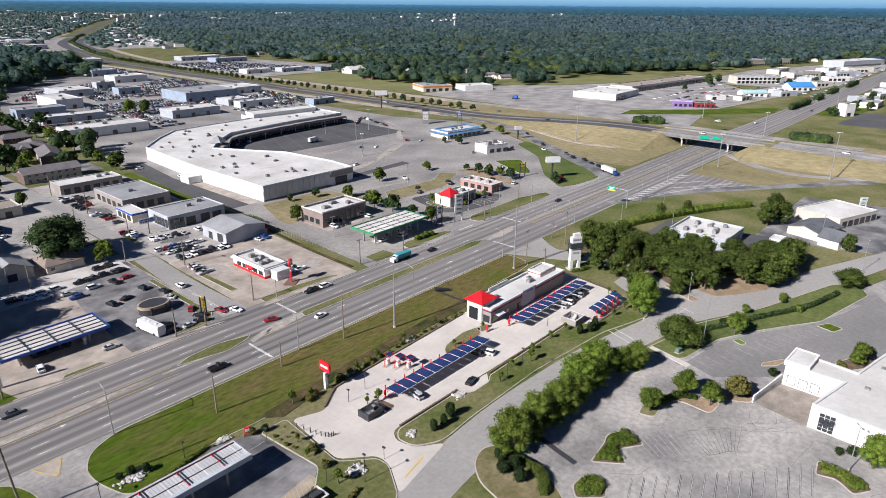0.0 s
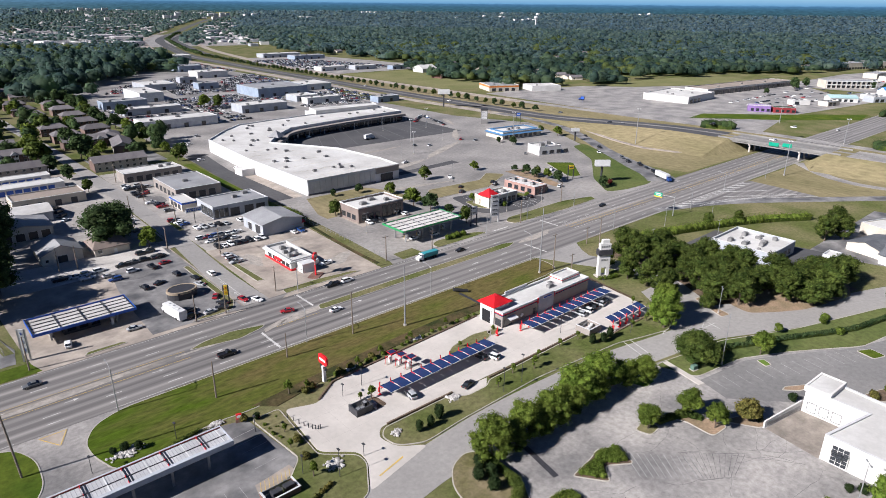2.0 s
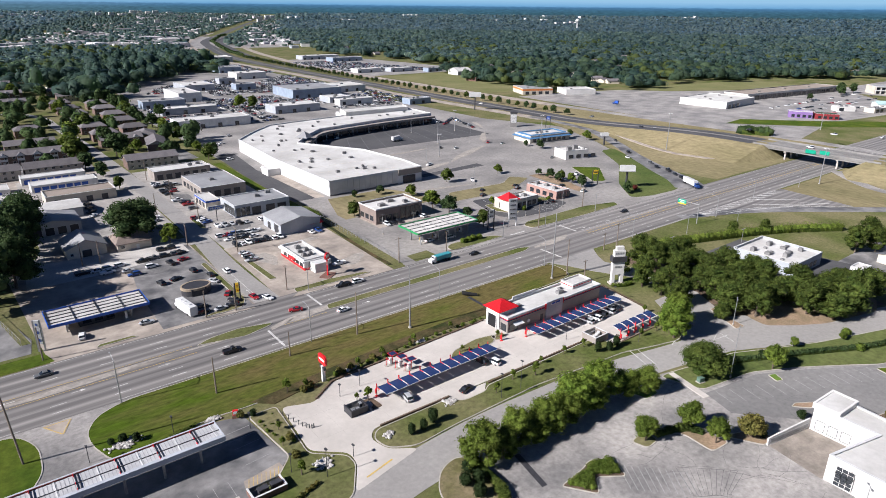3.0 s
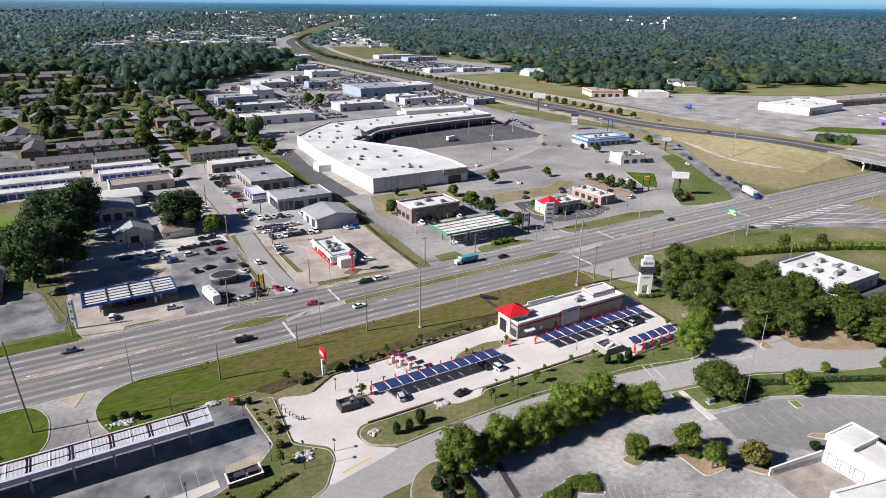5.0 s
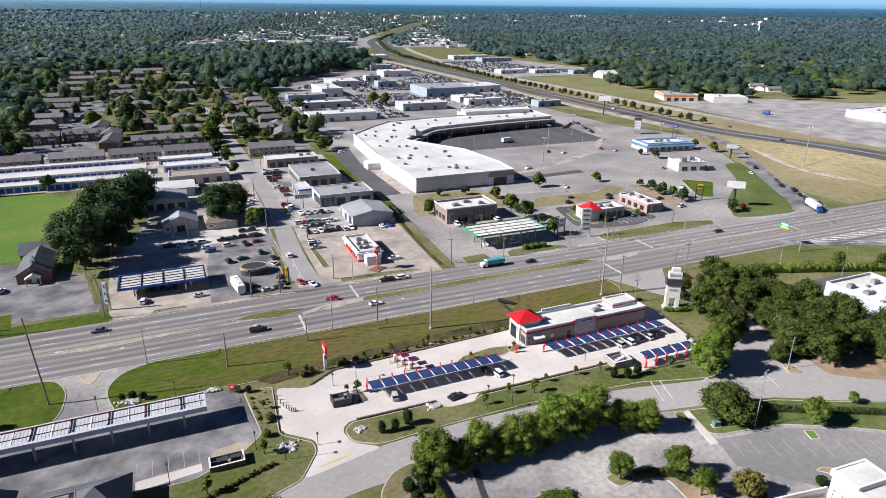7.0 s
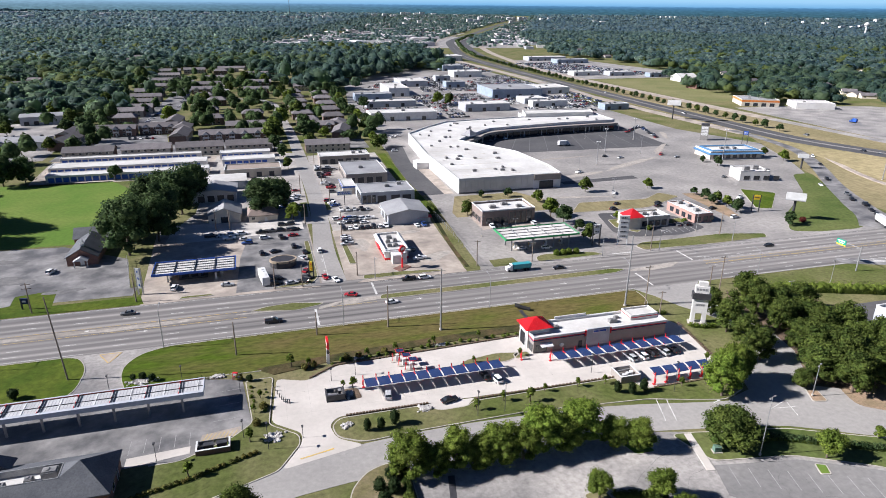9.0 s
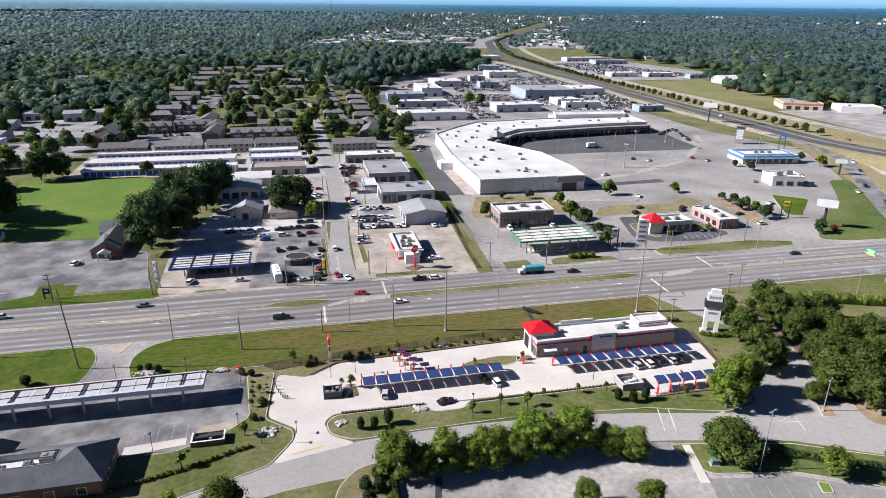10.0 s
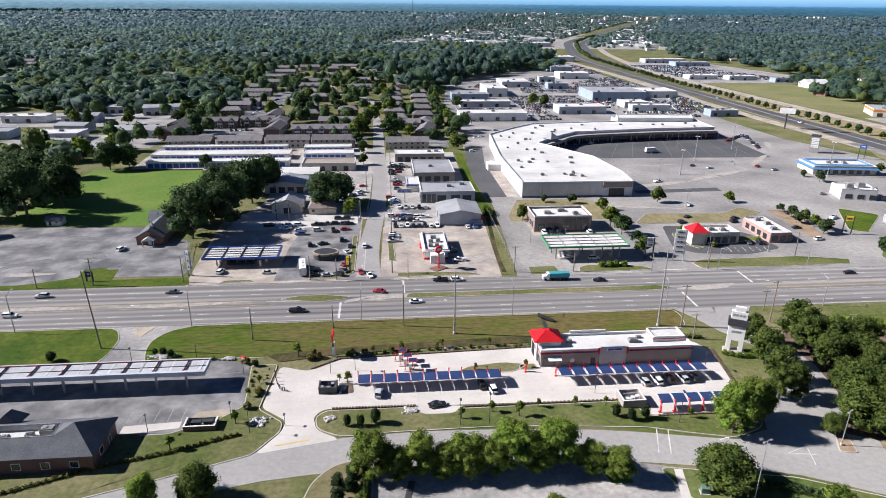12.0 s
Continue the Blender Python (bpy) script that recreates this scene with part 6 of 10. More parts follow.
def car_wash():
    root = thing("car_wash", "taupe car wash tunnel with striped parapet and red tower roof", "car wash", m=pose(123.5, 90.2, 0) @ Matrix.Diagonal((1, 0.9, 0.88, 1)))
    L, D = 37.0, 8.6
    plan = [(0, 0), (L, 0), (L, D), (0, D)]
    part("wall", Solid().ring(plan, inset(plan, 0.3), -0.1, 3.9), WALL_TAN, root)
    part("parapet", Solid().ring(inset(plan, -0.08), inset(plan, 0.32), 3.9, 5.0), WALL_WHITE, root, "white parapet band")
    part("stripe", Solid().ring(inset(plan, -0.13), inset(plan, -0.07), 4.15, 4.42), RED, root, "red stripe")
    part("stripe", Solid().ring(inset(plan, -0.13), inset(plan, -0.07), 3.86, 4.12), NAVY, root, "navy stripe")
    part("coping", Solid().ring(inset(plan, -0.16), inset(plan, 0.38), 5.0, 5.12), METAL_WHITE, root)
    part("roof", Solid().prism(inset(plan, 0.3), 4.1, 4.4), ROOF_WHITE, root)
    # sign panel on the long front
    part("sign_panel", Solid().box(14.2, -0.35, 0, 20.6, 0.1, 5.6), WALL_GREY, root, "pale grey sign panel")
    sp = part("sign_board", Solid().box(15.8, -0.45, 4.3, 19.6, -0.34, 5.2), METAL_WHITE, root)
    part("lettering", Solid().box(16.0, -0.5, 4.5, 17.4, -0.44, 5.0).box(17.55, -0.5, 4.5, 19.4, -0.44, 5.0), BLUE, sp, "blue letter bars")
    for a in (13.7, 20.6):
        part("pilaster", Solid().box(a, -0.25, 3.4, a + 0.5, 0.05, 5.2), RED, root)
    # tower with the red hipped roof
    tw = part("tower", Solid().ring([(-0.4, 3.2), (5.4, 3.2), (5.4, 8.8), (-0.4, 8.8)], [(0, 3.6), (5.0, 3.6), (5.0, 8.4), (0, 8.4)], 0, 6.0), WALL_WHITE, root, "white stucco tower")
    so = Solid()
    so.add([(-1.2, 2.4, 6.0), (6.2, 2.4, 6.0), (6.2, 9.6, 6.0), (-1.2, 9.6, 6.0), (1.9, 5.4, 8.0), (3.1, 5.4, 8.0), (3.1, 6.6, 8.0), (1.9, 6.6, 8.0)], [(0, 1, 5, 4), (1, 2, 6, 5), (2, 3, 7, 6), (3, 0, 4, 7), (4, 5, 6, 7), (3, 2, 1, 0)])
    part("tower_roof", so, RED, tw, "bright red standing-seam roof")
    so = Solid()
    for k in range(1, 12):
        x = -1.2 + k * 7.4 / 12
        t = min(1, (x + 1.2) / 3.1, (6.2 - x) / 3.1)
        so.tube((x, 2.4, 6.05), (x, 2.4 + 3.0 * t, 6.05 + 2.0 * t), 0.045, n=4)
        so.tube((x, 9.6, 6.05), (x, 9.6 - 3.0 * t, 6.05 + 2.0 * t), 0.045, n=4)
        y = 2.4 + k * 7.2 / 12
        t = min(1, (y - 2.4) / 3.0, (9.6 - y) / 3.0)
        so.tube((-1.2, y, 6.05), (-1.2 + 3.1 * t, y, 6.05 + 2.0 * t), 0.045, n=4)
        so.tube((6.2, y, 6.05), (6.2 - 3.1 * t, y, 6.05 + 2.0 * t), 0.045, n=4)
    part("roof_seams", so, RED, tw)
    for k in range(10):
        part("bracket", Solid().box(-0.2 + k * 0.58, 2.5, 5.7, 0.05 + k * 0.58, 3.2, 5.96), METAL_WHITE, tw)
    # flat black panel: the darkness inside the tunnel put into its colour
    part("tunnel_gate", Solid().box(-0.46, 4.4, 0, -0.38, 7.8, 4.0), mat("tunnel mouth black", (0.012, 0.012, 0.014)), root, "black panel painted as the dark tunnel mouth")
    part("gate_frame", Solid().box(-0.6, 4.1, 0, -0.4, 4.4, 4.3).box(-0.6, 7.8, 0, -0.4, 8.1, 4.3).box(-0.6, 4.1, 4.3, -0.4, 8.1, 4.6), METAL_WHITE, root)
    part("awning", Solid().add([(1.6, 0, 2.9), (4.8, 0, 2.9), (4.8, -1.6, 2.5), (1.6, -1.6, 2.5), (1.6, 0, 2.98), (4.8, 0, 2.98), (4.8, -1.6, 2.58), (1.6, -1.6, 2.58)], [(3, 2, 1, 0), (4, 5, 6, 7), (0, 1, 5, 4), (1, 2, 6, 5), (2, 3, 7, 6), (3, 0, 4, 7)]), METAL_WHITE, root)
    opening(root, "window", (0.6, -0.1, 0.3, 3.6, 0.02, 2.6), "s", METAL_DARK)
    opening(root, "window", (-0.1, 0.5, 0.3, 0.02, 2.8, 2.6), "w", METAL_DARK)
    opening(root, "door", (12.2, -0.1, 0, 13.2, 0.02, 2.2), "s", METAL_DARK, METAL_DARK)
    part("emblem", Solid().tube((7.6, -0.02, 1.7), (7.6, -0.14, 1.7), 0.6, n=18), METAL_WHITE, root, "round white emblem")
    part("parapet_block", Solid().ring([(28.4, 3.4), (36.4, 3.4), (36.4, 8.5), (28.4, 8.5)], [(28.7, 3.7), (36.1, 3.7), (36.1, 8.2), (28.7, 8.2)], 4.4, 6.0), WALL_WHITE, root)
    part("block_roof", Solid().box(28.7, 3.7, 5.2, 36.1, 8.2, 5.5), ROOF_WHITE, root)
    part("stripe", Solid().ring([(28.35, 3.35), (36.45, 3.35), (36.45, 8.55), (28.35, 8.55)], [(28.42, 3.42), (36.38, 3.42), (36.38, 8.48), (28.42, 8.48)], 5.1, 5.35), RED, root, "red stripe")
    part("back_parapet", Solid().box(9, 8.45, 4.4, 18, 8.75, 5.9), WALL_WHITE, root)
    for u in ((7.2, 4.2, 1.4, 1.2, 0.9), (22.4, 3.2, 2.2, 1.4, 1.1), (25, 5.4, 1.2, 1, 0.7)):
        roof_unit(root, *u[:2], 4.4, *u[2:])
    return root


car_wash()


def vacuum_bay(flip=False):
    """One bay: a red post with its vacuum drum, an arm and a navy shade, 3 m wide."""
    s = 1 if flip else -1
    root = thing("vacuum_bay", "red vacuum post with a navy fabric shade over a bay", "vacuum bay", "vacuum bays")
    so = Solid().tube((0, 0, 0), (0, 0, 2.9), 0.11, n=8).box(-0.3, -0.3, 0, 0.3, 0.3, 0.12)
    part("post", so, RED, root)
    part("drum", Solid().tube((0.0, -0.34 * s, 0.5), (0, -0.34 * s, 1.5), 0.17, n=10).tube((0, -0.34 * s, 1.5), (0, -0.34 * s, 1.7), 0.17, 0.08, n=10), RED, root)
    part("finial", Solid().tube((0, 0.05, 2.95), (0, -0.05, 2.95), 0.17, n=12), RED, root)
    pts = [(0, s * (2.7 if flip else 4.0) * k / 6, (2.2 if flip else 2.15) + (0.5 if flip else 0.3) * math.sin(math.pi * 0.62 * k / 6)) for k in range(7)]
    for name, use, rad, mt in (("arm", pts[:3], 0.085, RED), ("rail", pts[2:], 0.04, METAL_WHITE)):
        part(name, Solid().loft([[(rad * math.cos(q), y, z + rad * math.sin(q)) for q in np.linspace(0, 2 * math.pi, 7)[:-1]] for _, y, z in use]), mt, root)
    cv = Solid()
    rows = [[(0.16, y, z + 0.03), (2.74, y, z + 0.03), (2.74, y, z + 0.07), (0.16, y, z + 0.07)] for _, y, z in pts]
    part("shade", cv.loft(rows), SHADE_CLOTH, root, "navy fabric shade")
    part("hem", Solid().tube((0.05, pts[-1][1], pts[-1][2] + 0.04), (3.0, pts[-1][1], pts[-1][2] + 0.04), 0.06, n=6), METAL_WHITE, root)
    part("hose", Solid().tube((0.2, -0.1 * s, 2.5), (0.45, 0.3 * s, 0.9), 0.035, n=5), RUBBER, root)
    return root


bay = vacuum_bay()
for k in range(11):
    copy_thing(bay, pose(80.9 + 2.92 * k, 86.4, 0.05))
for k in range(10):
    copy_thing(bay, pose(126.2 + 3.16 * k, 86.0, 0.05))
bay.matrix_basis = pose(157.8, 86.0, 0.05)
bay = vacuum_bay(True)
for k in range(4):
    copy_thing(bay, pose(147.6 + 3.1 * k, 70.4, 0.05))
bay.matrix_basis = pose(144.5, 70.4, 0.05)
for x, y in ((113.2, 86.4), (119.6, 88.2)):
    r = thing("vacuum_post", "slim red vacuum post at the end of a row", "post", m=pose(x, y, 0.05))
    part("post", Solid().tube((0, 0, 0), (0, 0, 2.6), 0.1, n=8).box(-0.3, -0.3, 0, 0.3, 0.3, 0.1), RED, r)
    part("drum", Solid().tube((0, 0.3, 0.4), (0, 0.3, 1.5), 0.25, n=10), RED, r)

# pay stations
for k in range(3):
    r = thing("pay_station", "pay kiosk with a small navy shade on red posts", "kiosk", "pay stations", m=pose(90.6 + 1.1 * k, 95.6 - 2.3 * k, 0.05))
    part("island", Solid().prism(rounded([(-1.6, -0.6), (2.6, -0.6), (2.6, 0.6), (-1.6, 0.6)], 0.5), 0, 0.16), KERB, r)
    part("kiosk", Solid().box(-0.3, -0.3, 0.16, 0.3, 0.3, 1.7).box(-0.34, -0.34, 1.7, 0.34, 0.34, 1.8), METAL_WHITE, r)
    part("post", Solid().tube((0.6, 0, 0.16), (0.6, 0, 2.7), 0.09, n=8), RED, r)
    part("shade", Solid().prism(rounded([(-0.3, -0.8), (1.5, -0.8), (1.5, 0.8), (-0.3, 0.8)], 0.3), 2.7, 2.78), NAVY, r)
    part("shade_frame", Solid().ring([(-0.36, -0.86), (1.56, -0.86), (1.56, 0.86), (-0.36, 0.86)], [(-0.28, -0.78), (1.48, -0.78), (1.48, 0.78), (-0.28, 0.78)], 2.66, 2.8), RED, r)
    part("gate_arm", Solid().tube((-1.2, 0, 0.16), (-1.2, 0, 2.2), 0.07, n=6).tube((-1.2, 0, 2.2), (-1.2, -1.6, 2.2), 0.05, n=6), RED, r)


def enclosure(label, x0, y0, x1, y1, h, wall, open_side="n"):
    r = thing("bin_enclosure", label, "enclosure", m=pose(x0, y0, 0.04))
    w, d = x1 - x0, y1 - y0
    part("wall", Solid().box(0, 0, 0, w, 0.25, h).box(0, 0.25, 0, 0.25, d, h).box(w - 0.25, 0.25, 0, w, d, h), wall, r)
    part("gate", Solid().box(0.3, d - 0.1, 0.1, w / 2 - 0.03, d, h - 0.1).box(w / 2 + 0.03, d - 0.1, 0.1, w - 0.3, d, h - 0.1), METAL_GREY, r)
    part("coping", Solid().box(-0.05, -0.05, h, w + 0.05, 0.3, h + 0.08).box(-0.05, 0.3, h, 0.3, d, h + 0.08).box(w - 0.3, 0.3, h, w + 0.05, d, h + 0.08), METAL_DARK if wall == METAL_DARK else METAL_WHITE, r)
    return r


enclosure("taupe walled enclosure with equipment inside", 137.2, 72.4, 142.2, 76.8, 1.75, WALL_TAN)
enclosure("dark slatted bin enclosure beside the vacuums", 72.4, 82.6, 76.4, 85.8, 1.5, METAL_DARK)
enclosure("brick bin enclosure with dark bins", 46.8, 71.4, 53.0, 74.6, 1.15, BRICK)
for x, y in ((48.2, 72.2), (50.6, 72.3)):
    r = thing("waste_container", "black steel waste container inside the enclosure", "container", m=pose(x, y, 0.05))
    part("body", Solid().loft([[(0.1, 0.1, 0.15), (1.7, 0.1, 0.15), (1.7, 1.2, 0.15), (0.1, 1.2, 0.15)], [(0, 0, 1.5), (1.8, 0, 1.5), (1.8, 1.4, 1.2), (0, 1.4, 1.2)]]), METAL_DARK, r)
    for a in (-0.05, 0.92):
        part("lid", Solid().add([(a, -0.05, 1.5), (a + 0.93, -0.05, 1.5), (a + 0.93, 1.45, 1.2), (a, 1.45, 1.2), (a, -0.05, 1.58), (a + 0.93, -0.05, 1.58), (a + 0.93, 1.45, 1.28), (a, 1.45, 1.28)], [(3, 2, 1, 0), (4, 5, 6, 7), (0, 1, 5, 4), (1, 2, 6, 5), (2, 3, 7, 6), (3, 0, 4, 7)]), METAL_DARK, r)
for x, y, w, h in ((73.0, 83.4, 1.0, 1.4), (74.4, 83.6, 0.8, 1.1), (75.4, 84.2, 0.6, 1.7)):
    q = thing("waste_cart", "black plastic waste cart in the enclosure", "waste cart", m=pose(x, y, 0.05))
    part("body", Solid().loft([[(-w * 0.4, -0.35, 0.08), (w * 0.4, -0.35, 0.08), (w * 0.4, 0.35, 0.08), (-w * 0.4, 0.35, 0.08)], [(-w * 0.5, -0.42, h), (w * 0.5, -0.42, h), (w * 0.5, 0.42, h), (-w * 0.5, 0.42, h)]]), METAL_DARK, q)
    part("lid", Solid().box(-w * 0.54, -0.46, h, w * 0.54, 0.46, h + 0.07), METAL_GREY, q)
r = thing("pump_set", "white tanks and pipes inside the enclosure", "equipment", m=pose(138.2, 73.2, 0.05))
for k in range(3):
    part("tank", Solid().tube((0.5 + k * 1.2, 0.7 + 0.4 * k, 0), (0.5 + k * 1.2, 0.7 + 0.4 * k, 1.5), 0.45, n=12), METAL_WHITE, r)
part("pipe", Solid().tube((0.2, 2.6, 1.2), (3.4, 2.9, 1.2), 0.15, n=8).tube((0.2, 2.6, 0), (0.2, 2.6, 1.2), 0.15, n=8), METAL_GREY, r)


# ---- canopies ----
def canopy(label, x0, y0, x1, y1, z, fascia, beams, cols, depth=0.9, deck=None, beam_mat=None, name="fuel_canopy", rails=2, cross=None):
    """A flat canopy: a fascia round a sunken ribbed deck, with beams above the deck, on columns."""
    r = thing(name, label, "canopy", m=pose(x0, y0, 0.03))
    w, d = x1 - x0, y1 - y0
    o = [(0, 0), (w, 0), (w, d), (0, d)]
    part("fascia", Solid().ring(o, inset(o, 0.15), z - depth, z), fascia, r)
    low = z - 0.42
    so = Solid().prism(inset(o, 0.15), z - depth + 0.05, low)
    n = int(w / 0.6)
    part("deck", so, deck or ROOF_WHITE, r, "white ribbed deck")
    rib = Solid().box(0, 0.2, low, 0.12, d - 0.2, low + 0.045).mesh("rib", deck or ROOF_WHITE)
    for k in range(n):
        put("rib", rib, r, m=pose(0.3 + k * (w - 0.6) / n, 0, 0))
    for k in range(beams):
        xx = 0.4 + (w - 0.8) * k / (beams - 1)
        part("beam", Solid().box(xx - 0.03, 0.15, z - 0.42, xx + 0.03, d - 0.15, z - 0.14).box(xx - 0.09, 0.15, z - 0.14, xx + 0.09, d - 0.15, z - 0.10), beam_mat or METAL_DARK, r)
    for k in range(rails):
        yy = d * (k + 1) / (rails + 1)
        part("purlin", Solid().box(0.15, yy - 0.07, z - 0.42, w - 0.15, yy + 0.07, z - 0.2), cross or METAL_DARK, r)
    for cx, cy in cols:
        part("column", Solid().box(cx - x0 - 0.2, cy - y0 - 0.2, -0.05, cx - x0 + 0.2, cy - y0 + 0.2, z - depth + 0.05), METAL_GREY, r)
    return r


def long_canopy(x0, y0, x1, y1, z):
    """A long flat canopy: pale edge troughs, white ribbed decks, and a pair of dark joists with red plates over every column."""
    r = thing("parking_canopy", "very long white canopy with sunken ribbed decks", "canopy", m=pose(x0, y0, 0.03))
    w, d = x1 - x0, y1 - y0
    edge = mat("pale grey fascia", (0.46, 0.48, 0.52), (0.38, 0.40, 0.44), big=0.3, fine=2, grain=0.08)
    part("fascia", Solid().box(0, 0, z - 1.0, w, 0.9, z - 0.05).box(0, 0, z - 0.05, w, 0.18, z + 0.05), edge, r, "pale grey front fascia")
    part("fascia", Solid().box(0, d - 0.35, z - 1.0, w, d, z - 0.1), edge, r, "pale grey rear fascia")
    for a in (0, w - 0.2):
        part("fascia", Solid().box(a, 0.9, z - 1.0, a + 0.2, d - 0.35, z - 0.05), edge, r)
    part("deck", Solid().box(0.2, 0.7, z - 0.5, w - 0.2, d - 0.35, z - 0.27), mat("weathered white decking", (0.50, 0.50, 0.50), (0.41, 0.41, 0.415), big=0.2, fine=1.5, grain=0.12), r, "white ribbed deck")
    rib = Solid().box(-0.05, 0.72, z - 0.28, 0.05, d - 0.37, z - 0.24).mesh("rib", mat("dull rib metal", (0.36, 0.36, 0.37), (0.28, 0.28, 0.29), big=0.4, fine=2, grain=0.1))
    for k in range(int(w / 0.62)):
        put("rib", rib, r, m=pose(0.5 + 0.62 * k, 0, 0))
    part("purlin", Solid().box(0.2, d * 0.47, z - 0.3, w - 0.2, d * 0.47 + 0.14, z - 0.14), METAL_DARK, r)
    part("rail", Solid().box(0.2, d - 0.62, z - 0.3, w - 0.2, d - 0.52, z - 0.02), RUST, r, "red oxide steel rail")
    k = 0
    x = w - 4.44
    while x > 1:
        part("joist", Solid().box(x - 0.30, 0.72, z - 0.3, x - 0.2, d - 0.37, z - 0.1).box(x + 0.2, 0.72, z - 0.3, x + 0.30, d - 0.37, z - 0.1), METAL_DARK, r)
        part("plate", Solid().box(x - 0.42, 0.75, z - 0.3, x - 0.34, 1.5, z).box(x - 0.42, d * 0.44, z - 0.3, x - 0.34, d * 0.52, z).box(x - 0.42, d - 1.2, z - 0.3, x - 0.34, d - 0.4, z), RED, r, "red steel plate")
        part("seam", Solid().box(x + 3.1, 0.72, z - 0.28, x + 3.3, d - 0.37, z - 0.18), METAL_WHITE, r)
        part("column", Solid().box(x - 0.2, 1.2, -0.05, x + 0.2, 1.6, z - 0.6).box(x - 0.2, 1.6, z - 1.5, x + 0.2, 2.4, z - 0.6), METAL_GREY, r)
        x -= 6.46
        k += 1


RUST = mat("red oxide steel", (0.20, 0.06, 0.045), (0.15, 0.05, 0.04), big=0.5, fine=3, grain=0.15)
long_canopy(-62, 85.9, 47.8, 92, 4.9)
canopy("blue-edged fuel canopy with a sunken white deck", 28.9, 157.0, 53.0, 167.6, 3.8, BLUE, 5, [(33, 159.4), (48.6, 159.4), (33, 165.4), (48.6, 165.4)], 0.75, rails=4)
canopy("green-edged fuel canopy with white beams", 141.6, 155.0, 169.4, 167.2, 5.6, GREEN, 6, [(145, 158), (153, 158), (161, 158), (167, 158), (145, 164), (156, 164), (167, 164)], 0.65, beam_mat=METAL_GREY, rails=3)
flat_building("dark blue kiosk below the fuel canopy", "kiosk", 36, 160.4, 44.5, 164, 2.6, METAL_DARK, ROOF_GREY, 0.2, row_of("s", 0.8, 2.8, 3, 2.2, 0.6, 2.2, "window"), (), (2.2, 2.5, METAL_WHITE), name="kiosk")


def pump(x, y):
    r = thing("fuel_pump", "fuel pump on a concrete island below the canopy", "pump", "fuel pumps", m=pose(x, y, 0.04))
    part("island", Solid().prism(rounded([(-0.6, -1.8), (0.6, -1.8), (0.6, 1.8), (-0.6, 1.8)], 0.5), 0, 0.18), KERB, r)
    part("body", Solid().box(-0.3, -0.5, 0.18, 0.3, 0.5, 2.0), METAL_WHITE, r)
    part("panel", Solid().box(-0.33, -0.4, 0.9, 0.33, 0.4, 1.6), METAL_DARK, r)
    part("bollard", Solid().tube((0, 1.5, 0.18), (0, 1.5, 1.2), 0.09, n=8), YELLOW, r)


for x, y in ((33.4, 162.4), (48.4, 162.4), (47, 158.6), (147, 160), (153, 160), (159, 160), (165, 160)):
    pump(x, y)

# ---- brick office with a roof well ----
def office():
    r = thing("office_building", "brick office with a slate grey hipped roof and a roof well", "office", m=pose(34, 61.2, 0))
    W, D = 46.0, 10.8
    o = [(-W, 0), (0, 0), (0, D), (-W, D)]
    part("wall", Solid().ring(o, inset(o, 0.3), -0.1, 3.8), BRICK, r)
    e = inset(o, -0.55)
    ins = [(-W + 4, 2.6), (-7.4, 2.6), (-7.4, D - 4.2), (-W + 4, D - 4.2)]
    v = [(x, y, 3.6) for x, y in e] + [(x, y, 6.0) for x, y in ins] + [(-4.6, D / 2, 6.9), (-W + 3, D / 2, 6.9)]
    so = Solid().add(v, [(0, 1, 5, 4), (2, 3, 7, 6), (1, 2, 8), (1, 8, 5), (8, 2, 6), (8, 6, 5), (3, 0, 9), (0, 4, 9), (9, 7, 3), (9, 4, 7)])
    so.prism(e, 3.35, 3.58)
    part("roof", so, SHINGLE_GREY, r, "slate grey shingled roof")
    part("well_wall", Solid().ring(ins, inset(ins, 0.15), 4.6, 6.1), METAL_GREY, r)
    part("well_floor", Solid().prism(inset(ins, 0.15), 4.4, 4.7), ROOF_WHITE, r)
    for k, (x, y) in enumerate(((-13, 4), (-10.5, 4.4), (-17, 3.4), (-21, 4), (-25, 4.4), (-29, 3.6))):
        roof_unit(r, x, y, 4.7, 2.4 if k % 2 else 1.3, 1.7 if k % 2 else 1.2, 1.5 if k % 2 else 0.9)
    so = Solid().add([(-21, D - 2, 4.6), (-16.5, D - 2, 4.6), (-16.5, D + 2.2, 4.0), (-21, D + 2.2, 4.0), (-18.7, D - 2, 6.8), (-18.7, D + 0.6, 6.4)], [(0, 3, 5, 4), (1, 4, 5, 2), (3, 2, 5), (0, 4, 1)])
    part("gable", so, SHINGLE_GREY, r)
    for k in range(8):
        opening(r, "window", (-4 - k * 5, -0.1, 0.9, -2.4 - k * 5, 0.02, 2.4), "s", METAL_WHITE)
    opening(r, "window", (-0.02, 3, 0.9, 0.1, 4.6, 2.4), "e", METAL_WHITE)
    opening(r, "door", (-0.02, 7, 0, 0.1, 8.1, 2.1), "e", METAL_WHITE, METAL_DARK)


office()
slab("walkway", [(34.4, 71.4), (45.6, 72.8), (45.6, 75.0), (34.4, 74.2)], 0.06, CONCRETE, "pale concrete path beside the office", "path")
slab("walkway", [(47, 75.2), (55, 76.4), (54.8, 79), (47.6, 78)], 0.05, CONCRETE_PINK, "hatched concrete strip before the enclosure", "path")


